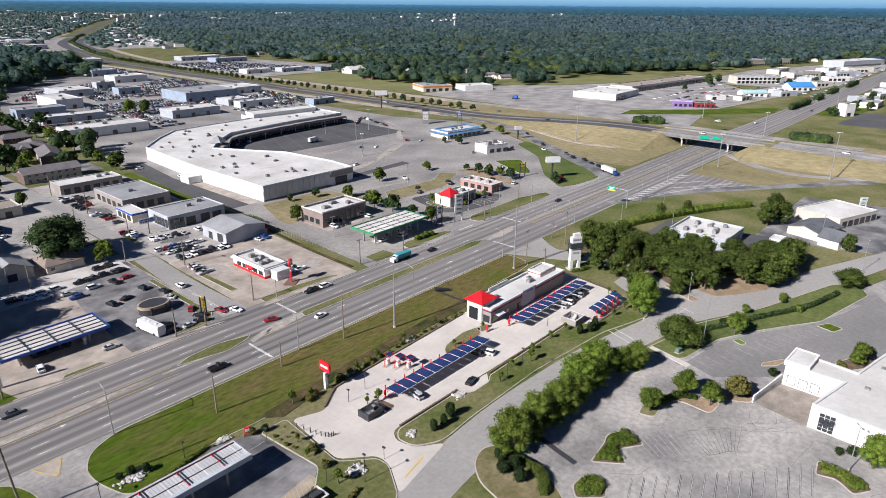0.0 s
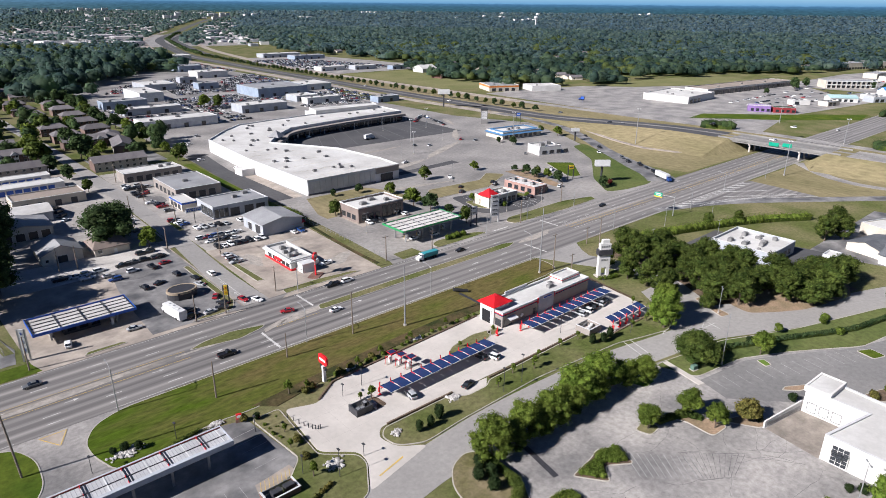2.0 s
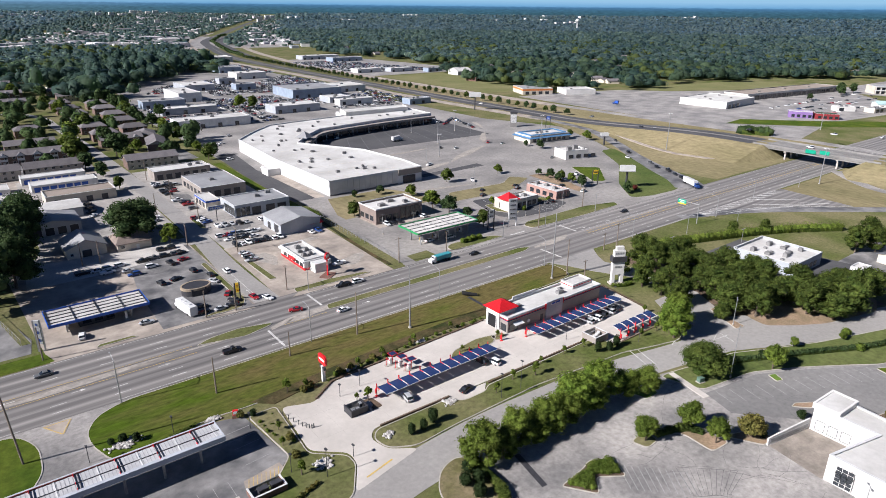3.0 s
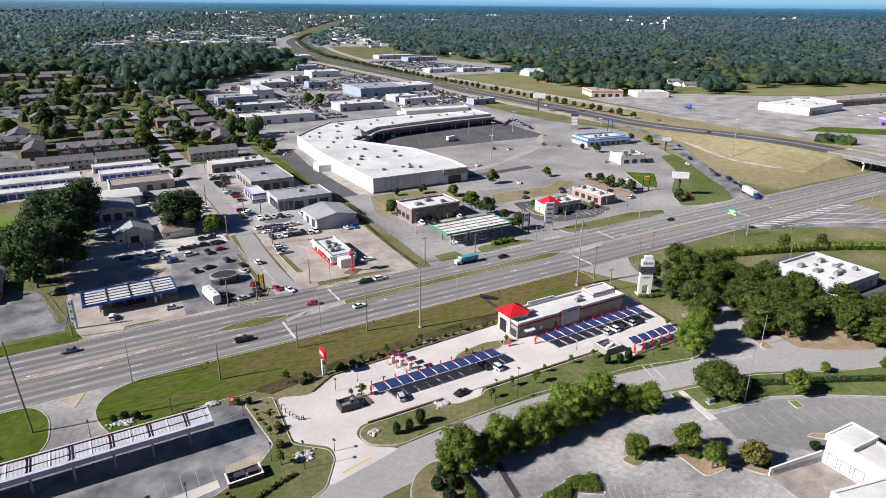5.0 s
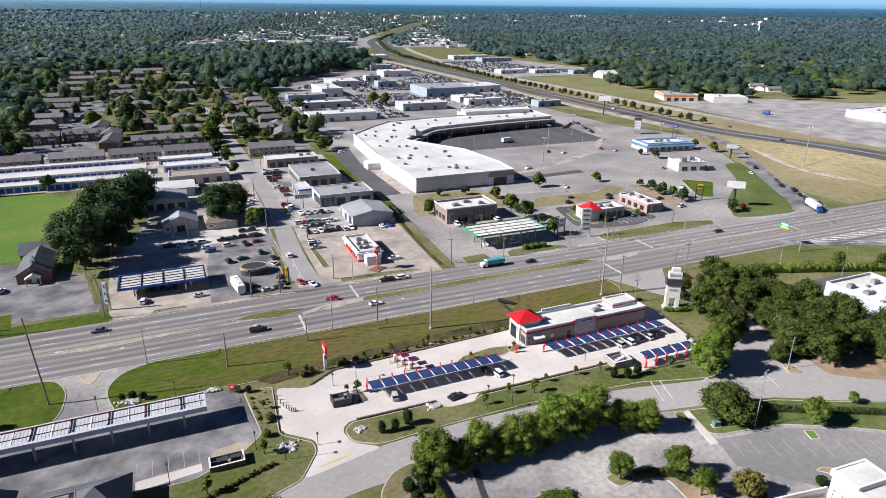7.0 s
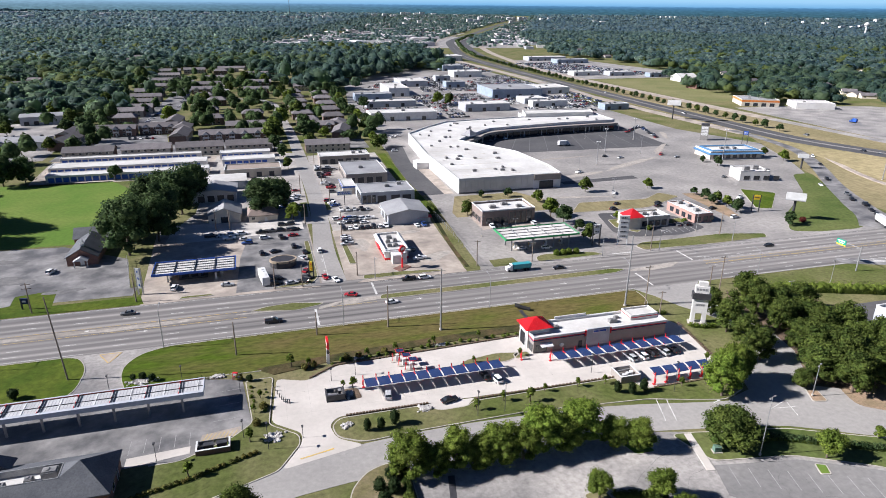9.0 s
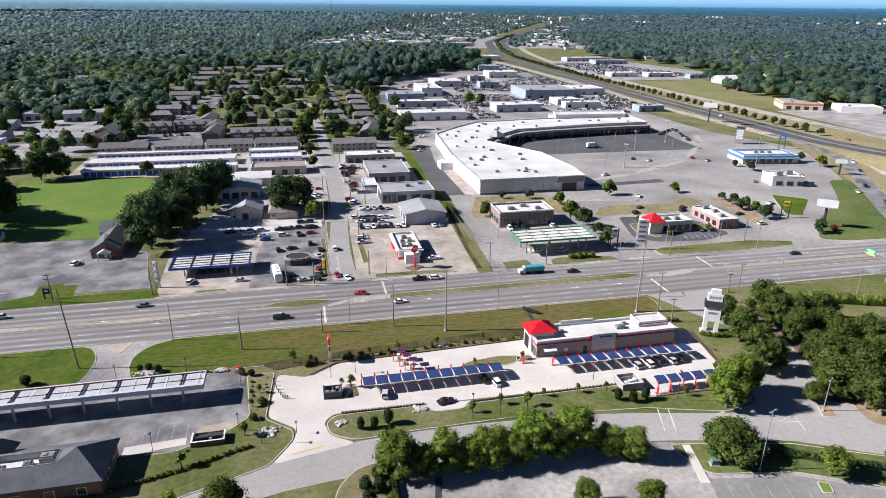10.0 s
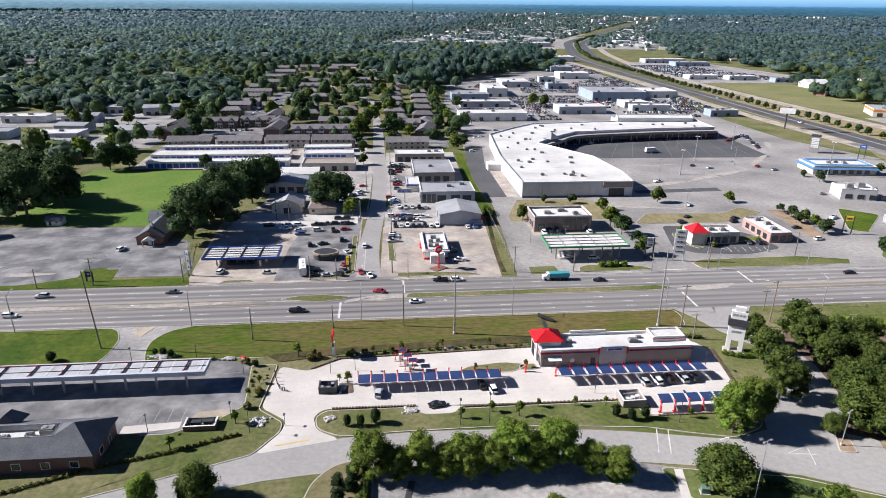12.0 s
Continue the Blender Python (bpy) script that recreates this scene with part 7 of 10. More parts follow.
# ---- white store with the loading dock ----
def white_store():
    r = thing("white_store", "big white stuccoed store with a loading dock", "store", m=pose(130.6, 15.4, 0))
    plan = [(0.4, -0.2), (13.7, -3.3), (14.0, 8.1), (21.5, 7.7), (20.2, -4.8), (70, -16), (66, -80), (-4, -76)]
    part("wall", Solid().ring(plan, inset(plan, 0.4), -0.1, 5.4), WALL_WHITE, r)
    part("roof", Solid().prism(inset(plan, 0.4), 4.7, 5.15), ROOF_WHITE, r)
    part("coping", Solid().ring(inset(plan, -0.06), inset(plan, 0.46), 5.4, 5.5), METAL_WHITE, r)
    part("tower", Solid().ring([(13.8, 3.4), (21.6, 3.0), (21.9, 8.1), (13.8, 8.5)], [(14.2, 3.8), (21.2, 3.4), (21.5, 7.7), (14.2, 8.1)], 5.0, 6.2), WALL_WHITE, r)
    part("tower_top", Solid().prism([(14.2, 3.8), (21.2, 3.4), (21.5, 7.7), (14.2, 8.1)], 5.2, 6.0), ROOF_WHITE, r)
    for k in range(3):
        y = 0.7 + k * 2.4
        x = 13.86 + 0.026 * (y + 2)
        opening(r, "dock_door", (x - 0.16, y, 0.5, x - 0.02, y + 1.8, 2.7), "w", METAL_DARK, METAL_WHITE)
    w = part("window", Solid().box(-0.30, -4.9, 0.5, -0.06, -1.9, 3.3).tube((-0.30, -3.4, 3.3), (-0.06, -3.4, 3.3), 1.5, n=24), WALL_WHITE, r, "arched window")
    for i in range(3):
        for j in range(5):
            part("pane", Solid().box(-0.36, -4.76 + i * 0.94, 0.64 + j * 0.78, -0.29, -3.92 + i * 0.94, 1.32 + j * 0.78), GLASS, w)
    for u in ((20, -12, 2.4, 1.8, 1.3), (30, -24, 2.4, 2, 1.4), (14, -8, 1, 1, 0.7), (8, -16, 1.6, 1.2, 0.8), (26, -9, 1, 0.8, 0.6)):
        roof_unit(r, *u[:2], 4.9, *u[2:])
    g = thing("dock_wall", "low white wall beside the loading dock", "wall", m=pose(132.4, 26.0, 0))
    part("wall", Solid().add([(0, 0, 0), (12.2, -2.3, 0), (12.2, -2.0, 0), (0, 0.3, 0), (0, 0, 1.7), (12.2, -2.3, 2.4), (12.2, -2.0, 2.4), (0, 0.3, 1.7)], [(3, 2, 1, 0), (4, 5, 6, 7), (0, 1, 5, 4), (1, 2, 6, 5), (2, 3, 7, 6), (3, 0, 4, 7)]), WALL_WHITE, g)
    part("grille", Solid().prism([(0.6, -0.2), (11.8, -2.3), (11.8, -2.24), (0.6, -0.14)], 0.5, 1.3), METAL_GREY, g)


white_store()
slab("dock_yard", [(130.8, 15.4), (144.4, 12.2), (144.7, 23.7), (132.6, 25.8)], 0.03, mat("stained dock concrete", (0.30, 0.26, 0.22), (0.19, 0.165, 0.14), big=0.25, fine=1.5, grain=0.2, contrast=0.3), "stained concrete yard of the loading dock")

# ---- restaurants and small stores along the highway ----
slab("dark_lot", rounded([(190, 166), (196, 160), (215, 158), (229, 163), (226, 178), (217, 187), (196, 190)], 3), 0.035, ASPHALT_DARK, "fresh black asphalt round the restaurant")
rs = flat_building("cream fast food restaurant with a red corner roof", "restaurant", 198, 168.5, 215.6, 177, 4.4, WALL_CREAM, ROOF_WHITE, 0.6, row_of("s", 5.6, 2.9, 4, 2.2, 0.5, 2.8, "window") + row_of("w", 1, 2.6, 2, 1.8, 0.5, 2.8, "window"), ((8, 4), (12, 3)), (3.3, 4.3, WALL_CREAM), name="restaurant")
part("tower", Solid().ring([(-9.2, -4.8), (-4.2, -4.8), (-4.2, 0.4), (-9.2, 0.4)], [(-8.8, -4.4), (-4.6, -4.4), (-4.6, 0), (-8.8, 0)], 0, 5.0), WALL_CREAM, rs)
part("tower_roof", Solid().add([(-10.2, -5.8, 4.9), (-3.2, -5.8, 4.9), (-3.2, 1.4, 4.9), (-10.2, 1.4, 4.9), (-6.7, -2.2, 7.8)], [(0, 1, 4), (1, 2, 4), (2, 3, 4), (3, 0, 4), (3, 2, 1, 0)]), RED, rs, "bright red pyramid roof")
PINK = mat("pinkish painted brick", (0.40, 0.25, 0.21), (0.33, 0.205, 0.175), big=0.3, fine=3, grain=0.15)
flat_building("pink brick shop with a flat white roof", "shop", 227.5, 168.5, 235.8, 187.2, 3.8, PINK, ROOF_WHITE, 0.4, row_of("w", 2, 4, 4, 2.4, 0.6, 2.6, "window") + row_of("s", 1, 3, 3, 2, 0.6, 2.6, "window"), ((3, 4), (4, 10), (3, 15)), None, name="shop")
BLUE_ROOF = mat("faded blue metal roof", (0.085, 0.20, 0.36), (0.07, 0.165, 0.30), big=0.2, fine=2, grain=0.1, rough=0.5)
bl = flat_building("low restaurant with a faded blue roof", "restaurant", 311, 264, 343, 281, 4.6, WALL_CREAM, ROOF_WHITE, 0.2, row_of("s", 2, 4, 7, 2.6, 0.6, 2.6, "window"), ((10, 7), (14, 8), (18, 7)), name="restaurant", turn=-8)
part("blue_mansard", Solid().loft([[(-17.2, -9.7, 3.0), (17.2, -9.7, 3.0), (17.2, 9.7, 3.0), (-17.2, 9.7, 3.0)], [(-14, -6.4, 5.2), (14, -6.4, 5.2), (14, 6.4, 5.2), (-14, 6.4, 5.2)], [(-13.4, -5.8, 4.7), (13.4, -5.8, 4.7), (13.4, 5.8, 4.7), (-13.4, 5.8, 4.7)]], cap=False), BLUE_ROOF, bl)
flat_building("white roadside restaurant with rooftop boxes", "restaurant", 294, 219, 309, 231, 5.0, WALL_WHITE, ROOF_WHITE, 0.6, row_of("s", 2, 5, 4, 3, 0.6, 2.6, "window"), ((3, 3, 3, 2, 2), (9, 6, 3, 3, 2), (14, 3)), name="restaurant", turn=-15)
dr = flat_building("white drive-in with red bands and roof machines", "drive-in", 100.6, 160.4, 108.6, 178, 3.6, WALL_WHITE, ROOF_WHITE, 0.6, row_of("w", 1, 3, 5, 2.2, 0.9, 2.5, "window") + row_of("e", 1, 3, 5, 2.2, 0.9, 2.5, "window"), ((1.7, 4, 1.5, 1.5), (4, 4.2, 1.3, 1.5), (2, 8, 1.5, 1.2), (4.6, 8.5, 1.4, 1.5), (3, 12, 1.8, 1.5)), (0.0, 0.8, RED), name="drive_in")
part("white_cabin", Solid().box(-2.2, -12.8, 0, 2.6, -9.4, 3.0), METAL_WHITE, dr)
part("red_awning", Solid().box(-5.2, -4, 2.2, -4.02, 0, 2.9), RED, dr)
part("canopy_edge", Solid().ring([(-4.6, -9.4), (4.6, -9.4), (4.6, 9.2), (-4.6, 9.2)], [(-4.0, -8.8), (4.0, -8.8), (4.0, 8.8), (-4.0, 8.8)], 2.7, 3.3), METAL_WHITE, dr)
ov = thing("bank_kiosk", "low oval drive-through kiosk with a dark sunken roof", "kiosk", m=pose(67.6, 164.6, 0.03))
el1 = [(4.2 * math.cos(a), 3.2 * math.sin(a)) for a in np.linspace(0, 2 * math.pi, 33)[:-1]]
# dark wall stands in for the shaded openings below the fascia
part("wall", Solid().ring(el1, inset(el1, 0.3), 0, 1.7), METAL_DARK, ov)
part("fascia", Solid().ring(inset(el1, -0.15), inset(el1, 0.32), 1.7, 2.4), mat("brown stucco", (0.36, 0.29, 0.21)), ov, "tan fascia ring")
part("roof", Solid().prism(inset(el1, 0.3), 2.0, 2.3), METAL_DARK, ov)
part("gate", Solid().box(-2.2, -3.1, 0, 2.2, -2.9, 2.2), METAL_DARK, ov)
flat_building("flat white-roofed office behind the grove", "office", 222, 62.5, 241.5, 83, 4.4, WALL_GREY, ROOF_WHITE, 0.7, row_of("e", 2, 3, 6, 2, 0.8, 2.6, "window") + row_of("s", 2, 3, 5, 2, 0.8, 2.6, "window"), [(2.6 + 3.2 * (k % 5) + (k * 7 % 3) * 0.5, 5 + 4.4 * (k // 5) + (k * 5 % 4) * 0.6, 1.0 + (k * 3 % 4) * 0.45, 1.0 + (k % 3) * 0.4, 0.6 + (k * 5 % 3) * 0.35) for k in range(14) if k % 4 != 3], name="office_building")
flat_building("long low white store beside the ramp", "store", 280, 33, 306, 51, 4.2, WALL_CREAM, ROOF_WHITE, 0.3, row_of("s", 2, 4, 6, 3, 0.3, 2.8, "window"), (), turn=-20)
pitched_building("white gabled entrance house beside the road", "house", 252, 32, 260, 39, 3.6, 2.4, WALL_WHITE, SHINGLE_GREY, [("s", 3, 5, 0, 2.6, "window")], along="y", turn=-15)
pitched_building("pale gabled annex with a grey roof", "house", 258, 38, 274, 50, 3.2, 1.6, WALL_CREAM, SHINGLE_GREY, (), along="x", turn=-15)
flat_building("small white utility shed beside the dark lot", "shed", 240, 49, 246, 53, 2.8, METAL_WHITE, ROOF_WHITE, 0.2, (), (), name="shed")
for x, y, w, d in ((-74, 226, 10, 8), (-62, 190, 9, 6)):
    pitched_building("small pale house under the oaks", "house", x, y, x + w, y + d, 2.8, 1.8, WALL_CREAM, ROOF_GREY, row_of("s", 1, 3, 2, 1.4, 0.9, 2, "window"))

# ---- overpass ----
ov = thing("overpass", "concrete road bridge carrying the freeway over the highway", "bridge", m=pose(405, 133, 0))
part("deck", Solid().box(-9.6, -28, 5.9, 9.6, 28, 6.66), CONCRETE_GREY, ov)
part("girder", Solid().box(-9.2, -28, 4.9, -8.6, 28, 5.9), CONCRETE_GREY, ov)
for gx in (-5, 0, 5, 8.6):
    part("girder", Solid().box(gx, -28, 4.9, gx + 0.5, 28, 5.9), CONCRETE_GREY, ov)
for s in (-9.75, 9.45):
    part("railing", Solid().box(s, -34, 6.6, s + 0.3, 34, 7.5), CONCRETE_GREY, ov)
for py in (-13, 15):
    for px in (-7.5, 0, 7.5):
        part("pier", Solid().tube((px, py, -0.1), (px, py, 4.3), 0.5, n=12), CONCRETE, ov)
    part("crossbeam", Solid().box(-9, py - 0.6, 4.2, 9, py + 0.6, 4.9), CONCRETE, ov)
for s in (-1, 1):
    part("abutment", Solid().box(-11, min(s * 27, s * 31), -0.1, 11, max(s * 27, s * 31), 5.9), CONCRETE_GREY, ov)
for y0, y1, z0 in ((-9, -4, 6.8), (-2, 3.5, 6.3)):
    part("road_sign", Solid().box(-10.2, y0, z0, -10.0, y1, z0 + 2.0), GREEN_SIGN, ov, "green direction sign")

# ---- signs ----
def pylon_white():
    r = thing("pylon_sign", "tall white shopping centre pylon with a dark message board", "sign", m=pose(173.4, 94.0, 0, 0, 0, -28) @ Matrix.Diagonal((0.74, 0.85, 0.98, 1)))
    part("leg", Solid().box(-2.6, -0.7, 0, -1.2, 0.7, 3.2), WALL_WHITE, r)
    part("leg", Solid().box(1.2, -0.7, 0, 2.6, 0.7, 3.2), WALL_WHITE, r)
    part("body", Solid().box(-2.6, -0.7, 3.2, 2.6, 0.7, 7.4), WALL_WHITE, r)
    part("message_board", Solid().box(-3.1, -1.2, 7.4, 3.1, 1.2, 9.2), METAL_DARK, r, "dark electronic message board")
    part("crown_panel", Solid().box(-2.4, -0.8, 9.2, 2.4, 0.8, 11.2), WALL_WHITE, r)
    part("crown_panel", Solid().box(-1.5, -0.6, 11.2, 1.7, 0.6, 12.4), WALL_WHITE, r)
    bars(r, -1.6, 5.2, 1.6, 6.2, -0.71, METAL_GREY, 1, 3)
    bars(r, -2.0, 9.8, 2.0, 10.8, -0.81, METAL_GREY, 1, 5)
    part("planter", Solid().prism(rounded([(-3.4, -1.5), (3.4, -1.5), (3.4, 1.5), (-3.4, 1.5)], 0.5), 0, 0.35), KERB, r)


pylon_white()


def two_leg_sign(label, x, y, w, z0, z1, panels, leg_mat, face, turn=0.0, bar=METAL_DARK, top=None):
    r = thing("pylon_sign", label, "sign", m=pose(x, y, 0, 0, 0, turn))
    for s in (-1, 1):
        part("leg", Solid().box(s * w / 2 - 0.18, -0.18, 0, s * w / 2 + 0.18, 0.18, z1), leg_mat, r)
    h = (z1 - z0) / panels
    for k in range(panels):
        p = part("panel", Solid().box(-w / 2 + 0.2, -0.22, z0 + k * h + 0.06, w / 2 - 0.2, 0.22, z0 + (k + 1) * h - 0.06), face if not (top and k == panels - 1) else top, r)
        bars(p, -w / 2 + 0.5, z0 + k * h + 0.25 * h, w / 2 - 0.5, z0 + k * h + 0.75 * h, -0.23, bar, 1, k + 7)
    return r


two_leg_sign("tall white sign with rows of shop names", 186, 153.6, 3.4, 2.6, 11.2, 5, METAL_WHITE, METAL_WHITE, -15)
two_leg_sign("fuel price sign on dark posts", 176.4, 155.4, 2.6, 4.6, 8.0, 2, METAL_DARK, METAL_WHITE, -10)
r = thing("pylon_sign", "broad grey mall pylon with a dark cap", "sign", m=pose(345, 318, 0, 0, 0, -40))
part("body", Solid().box(-2.4, -1.0, 0, 2.4, 1.0, 9.6), CONCRETE_GREY, r)
part("cap", Solid().box(-2.6, -1.2, 9.6, 2.6, 1.2, 10.8), METAL_DARK, r)
for k in range(3):
    p = part("panel", Solid().box(-1.9, -1.08, 3.2 + 2 * k, 1.9, -1.0, 4.8 + 2 * k), METAL_WHITE, r)
    bars(p, -1.5, 3.5 + 2 * k, 1.5, 4.5 + 2 * k, -1.09, METAL_GREY, 1, k + 2)
two_leg_sign("pale fuel sign beside the forecourt", 26.4, 152, 1.4, 2.0, 8.4, 3, METAL_GREY, METAL_WHITE, -20, BLUE)
two_leg_sign("small blue church notice sign", -2.6, 149.6, 2.0, 1.6, 3.4, 1, METAL_DARK, NAVY, -10, METAL_WHITE)
two_leg_sign("brown and yellow sign of the car lot", 75.6, 152.4, 1.3, 2.2, 5.2, 2, METAL_DARK, YELLOW, -20, RED)
two_leg_sign("yellow sign between the trees", 263, 176, 3.0, 5.2, 7.2, 1, METAL_DARK, YELLOW, -20)
two_leg_sign("blue roadside sign on dark posts", 362, 300, 3.0, 6.0, 8.2, 1, METAL_DARK, BLUE, -40, METAL_WHITE)
two_leg_sign("white and green store sign", 312, 36, 3.0, 3.0, 6.2, 2, METAL_WHITE, METAL_WHITE, -40, GREEN)
r = thing("tyre_sign", "white sign on a steel frame before the repair shop", "sign", m=pose(96.5, 228, 0))
part("frame", Solid().tube((0, 0, 0), (0, 0, 6), 0.16).tube((-3, 0, 5.4), (3, 0, 5.4), 0.1), METAL_DARK, r)
p = part("panel", Solid().box(-3.2, -0.15, 4.4, 3.2, 0.15, 6.2), METAL_WHITE, r)
bars(p, -2.8, 4.7, 2.8, 6.0, -0.16, BLUE, 2, 4)

r = thing("car_wash_sign", "red oval car wash sign on a white post", "sign", m=pose(74.6, 98.8, 0))
part("post", Solid().box(-0.35, -0.35, 0, 0.35, 0.35, 4.0), METAL_WHITE, r)
oz = rounded([(-1.75, 4.4), (1.75, 4.4), (1.75, 6.8), (-1.75, 6.8)], 0.9)
fc = part("face", Solid().loft([[(s, y, z) for y, z in oz] for s in (-0.22, 0.22)]), RED, r, "red oval face")
for s in (-0.26, 0.22):
    part("lettering", Solid().box(s, -1.2, 5.3, s + 0.04, 1.2, 5.9), METAL_WHITE, fc, "white letter bar")
part("lower_panel", Solid().box(-0.25, -1.1, 3.2, 0.25, 1.1, 3.9), METAL_DARK, r)

r = thing("drive_in_sign", "tall red drive-in sign on one post", "sign", m=pose(104.7, 152.5, 0.03, 0, 0, 35))
part("base", Solid().prism(rounded([(-2.6, -1.8), (2.6, -1.8), (2.6, 1.8), (-2.6, 1.8)], 0.5), 0, 0.2), BRICK, r)
part("post", Solid().box(-0.2, -0.2, 0.2, 0.2, 0.2, 7.4), RED, r)
hx = [(1.5 * math.cos(a), 6.6 + 1.2 * math.sin(a)) for a in np.linspace(0, 2 * math.pi, 17)[:-1]]
fc = part("face", Solid().loft([[(x, s, z) for x, z in hx] for s in (-0.25, 0.25)]), RED, r, "red sign face")
part("emblem", Solid().box(-0.8, -0.3, 6.3, 0.8, -0.24, 7.1), METAL_WHITE, fc)
part("board", Solid().box(-0.2, -0.2, 3.6, 2.2, 0.2, 5.0), METAL_WHITE, r)


def billboard(label, x, y, w, h, z, turn):
    r = thing("billboard", label, "billboard", m=pose(x, y, 0, 0, 0, turn))
    part("pole", Solid().tube((0, 0, 0), (0, 0, z + h * 0.5), 0.5, n=12), METAL_DARK, r)
    part("panel", Solid().box(-w / 2, -0.9, z, w / 2, -0.6, z + h).box(-w / 2, 0.6, z, w / 2, 0.9, z + h), METAL_WHITE, r)
    part("catwalk", Solid().box(-w / 2, -1.5, z - 0.25, w / 2, 1.5, z - 0.1), METAL_GREY, r)


billboard("white billboard on a dark steel pole", 270, 163, 7.2, 2.6, 8.4, -38)
billboard("pale billboard beside the freeway", 376, 397, 10, 3.6, 11, -35)
billboard("small white board beside the ramp", 345, 236, 5, 1.8, 6, -30)
r = thing("direction_sign", "green highway direction sign on a cantilever pole", "sign", m=pose(247.7, 112, 0))
part("pole", Solid().tube((0, 0, 0), (0, 0, 8.4), 0.22, 0.18).tube((0, 0, 7.8), (0, 9, 7.8), 0.12), METAL_GREY, r)
p = part("panel", Solid().box(-0.3, 5.6, 6.9, -0.15, 9.2, 8.5), GREEN_SIGN, r)
part("exit_tab", Solid().box(-0.34, 5.6, 6.5, -0.15, 9.2, 6.9), YELLOW, p)
part("lettering", Solid().box(-0.33, 6.0, 7.8, -0.3, 8.8, 8.15).box(-0.33, 6.3, 7.2, -0.3, 8.4, 7.5), METAL_WHITE, p)
r = thing("monument_sign", "low brick sign with a red cap at the lot corner", "sign", m=pose(53.6, 97.2, 0, 0, 0, -20))
part("base", Solid().box(-0.7, -0.3, 0, 0.7, 0.3, 0.8), BRICK, r)
part("cap", Solid().box(-0.55, -0.25, 0.8, 0.55, 0.25, 1.9), RED, r)
part("face", Solid().box(-0.4, -0.29, 1.1, 0.4, -0.25, 1.7), METAL_WHITE, r)

# ---- poles and lamps ----
def mast(x, y, h, label="tall grey steel floodlight mast", heads=4):
    r = thing("light_mast", label, "light pole", "light masts", m=pose(x, y, 0))
    part("pole", Solid().tube((0, 0, 0), (0, 0, h), 0.27, 0.13, n=10), METAL_GREY, r)
    part("base", Solid().tube((0, 0, -0.1), (0, 0, 0.5), 0.45, n=10), KERB, r)
    if heads:
        part("ring", Solid().tube((-0.9, 0, h - 0.3), (0.9, 0, h - 0.3), 0.07, n=6).tube((0, -0.9, h - 0.3), (0, 0.9, h - 0.3), 0.07, n=6), METAL_GREY, r)
        for a in range(heads):
            c, s = math.cos(a * 2 * math.pi / heads), math.sin(a * 2 * math.pi / heads)
            part("lamp_head", Solid().box(c - 0.3, s - 0.3, h - 0.4, c + 0.3, s + 0.3, h - 0.15), METAL_WHITE, r)


for x, y, h in ((105, 108, 17.5), (160, 108.4, 21.5), (354.6, 110.7, 18), (364.7, 58.7, 24), (366, 205, 22), (315, 262, 18), (262, 300, 14), (300, 330, 14), (240, 270, 13), (520, 180, 16), (470, 120, 16), (640, 110, 16)):
    mast(x, y, h, heads=0 if x in (105, 160) else 4)


def lot_lamp(x, y, h, turn, label="lot lamp on a slim steel pole"):
    r = thing("lot_lamp", label, "lamp post", "lot lamps", m=pose(x, y, 0, 0, 0, turn))
    part("pole", Solid().tube((0, 0, 0), (0, 0, h), 0.10, 0.065, n=8), METAL_GREY, r)
    part("base", Solid().tube((0, 0, -0.05), (0, 0, 0.6), 0.24, n=10), KERB, r)
    part("arm", Solid().tube((-0.6, 0, h - 0.1), (0.6, 0, h - 0.1), 0.05, n=6), METAL_GREY, r)
    for s in (-1, 1):
        part("lamp_head", Solid().box(s * 0.75 - 0.26, -0.15, h - 0.2, s * 0.75 + 0.26, 0.15, h - 0.07), METAL_GREY, r)


for x, y, h, t in ((149.8, 43.4, 13.2, 20), (121, 6, 10, 40), (235, 23, 11, 20), (175.6, 57, 8, 30), (231, 106, 8, 0), (233, 86, 8, 0), (205, 96, 8, 0), (258, 40, 10, 0), (250, 97, 8, 0), (215, 210, 9, 0), (225, 262, 10, 0), (280, 290, 10, 0), (270, 340, 10, 0), (200, 160, 9, 0), (222, 160, 9, 0), (140, 175, 8, 0), (152, 172, 7, 0)):
    lot_lamp(x, y, h, t)


def street_lamp(x, y, h, turn, reach=2.6):
    r = thing("street_lamp", "street lamp with one bent arm beside the highway", "street lamp", "street lamps", m=pose(x, y, 0, 0, 0, turn))
    part("pole", Solid().tube((0, 0, 0), (0, 0, h - 0.6), 0.13, 0.09, n=8), METAL_GREY, r)
    part("arm", Solid().tube((0, 0, h - 0.7), (0, reach * 0.6, h - 0.1), 0.06, n=6).tube((0, reach * 0.6, h - 0.1), (0, reach, h), 0.05, n=6), METAL_GREY, r)
    part("lamp_head", Solid().loft([[(-0.14, reach, h - 0.08), (0.14, reach, h - 0.08), (0.14, reach, h + 0.06), (-0.14, reach, h + 0.06)], [(-0.18, reach + 0.7, h - 0.06), (0.18, reach + 0.7, h - 0.06), (0.1, reach + 0.7, h + 0.1), (-0.1, reach + 0.7, h + 0.1)]]), METAL_GREY, r)


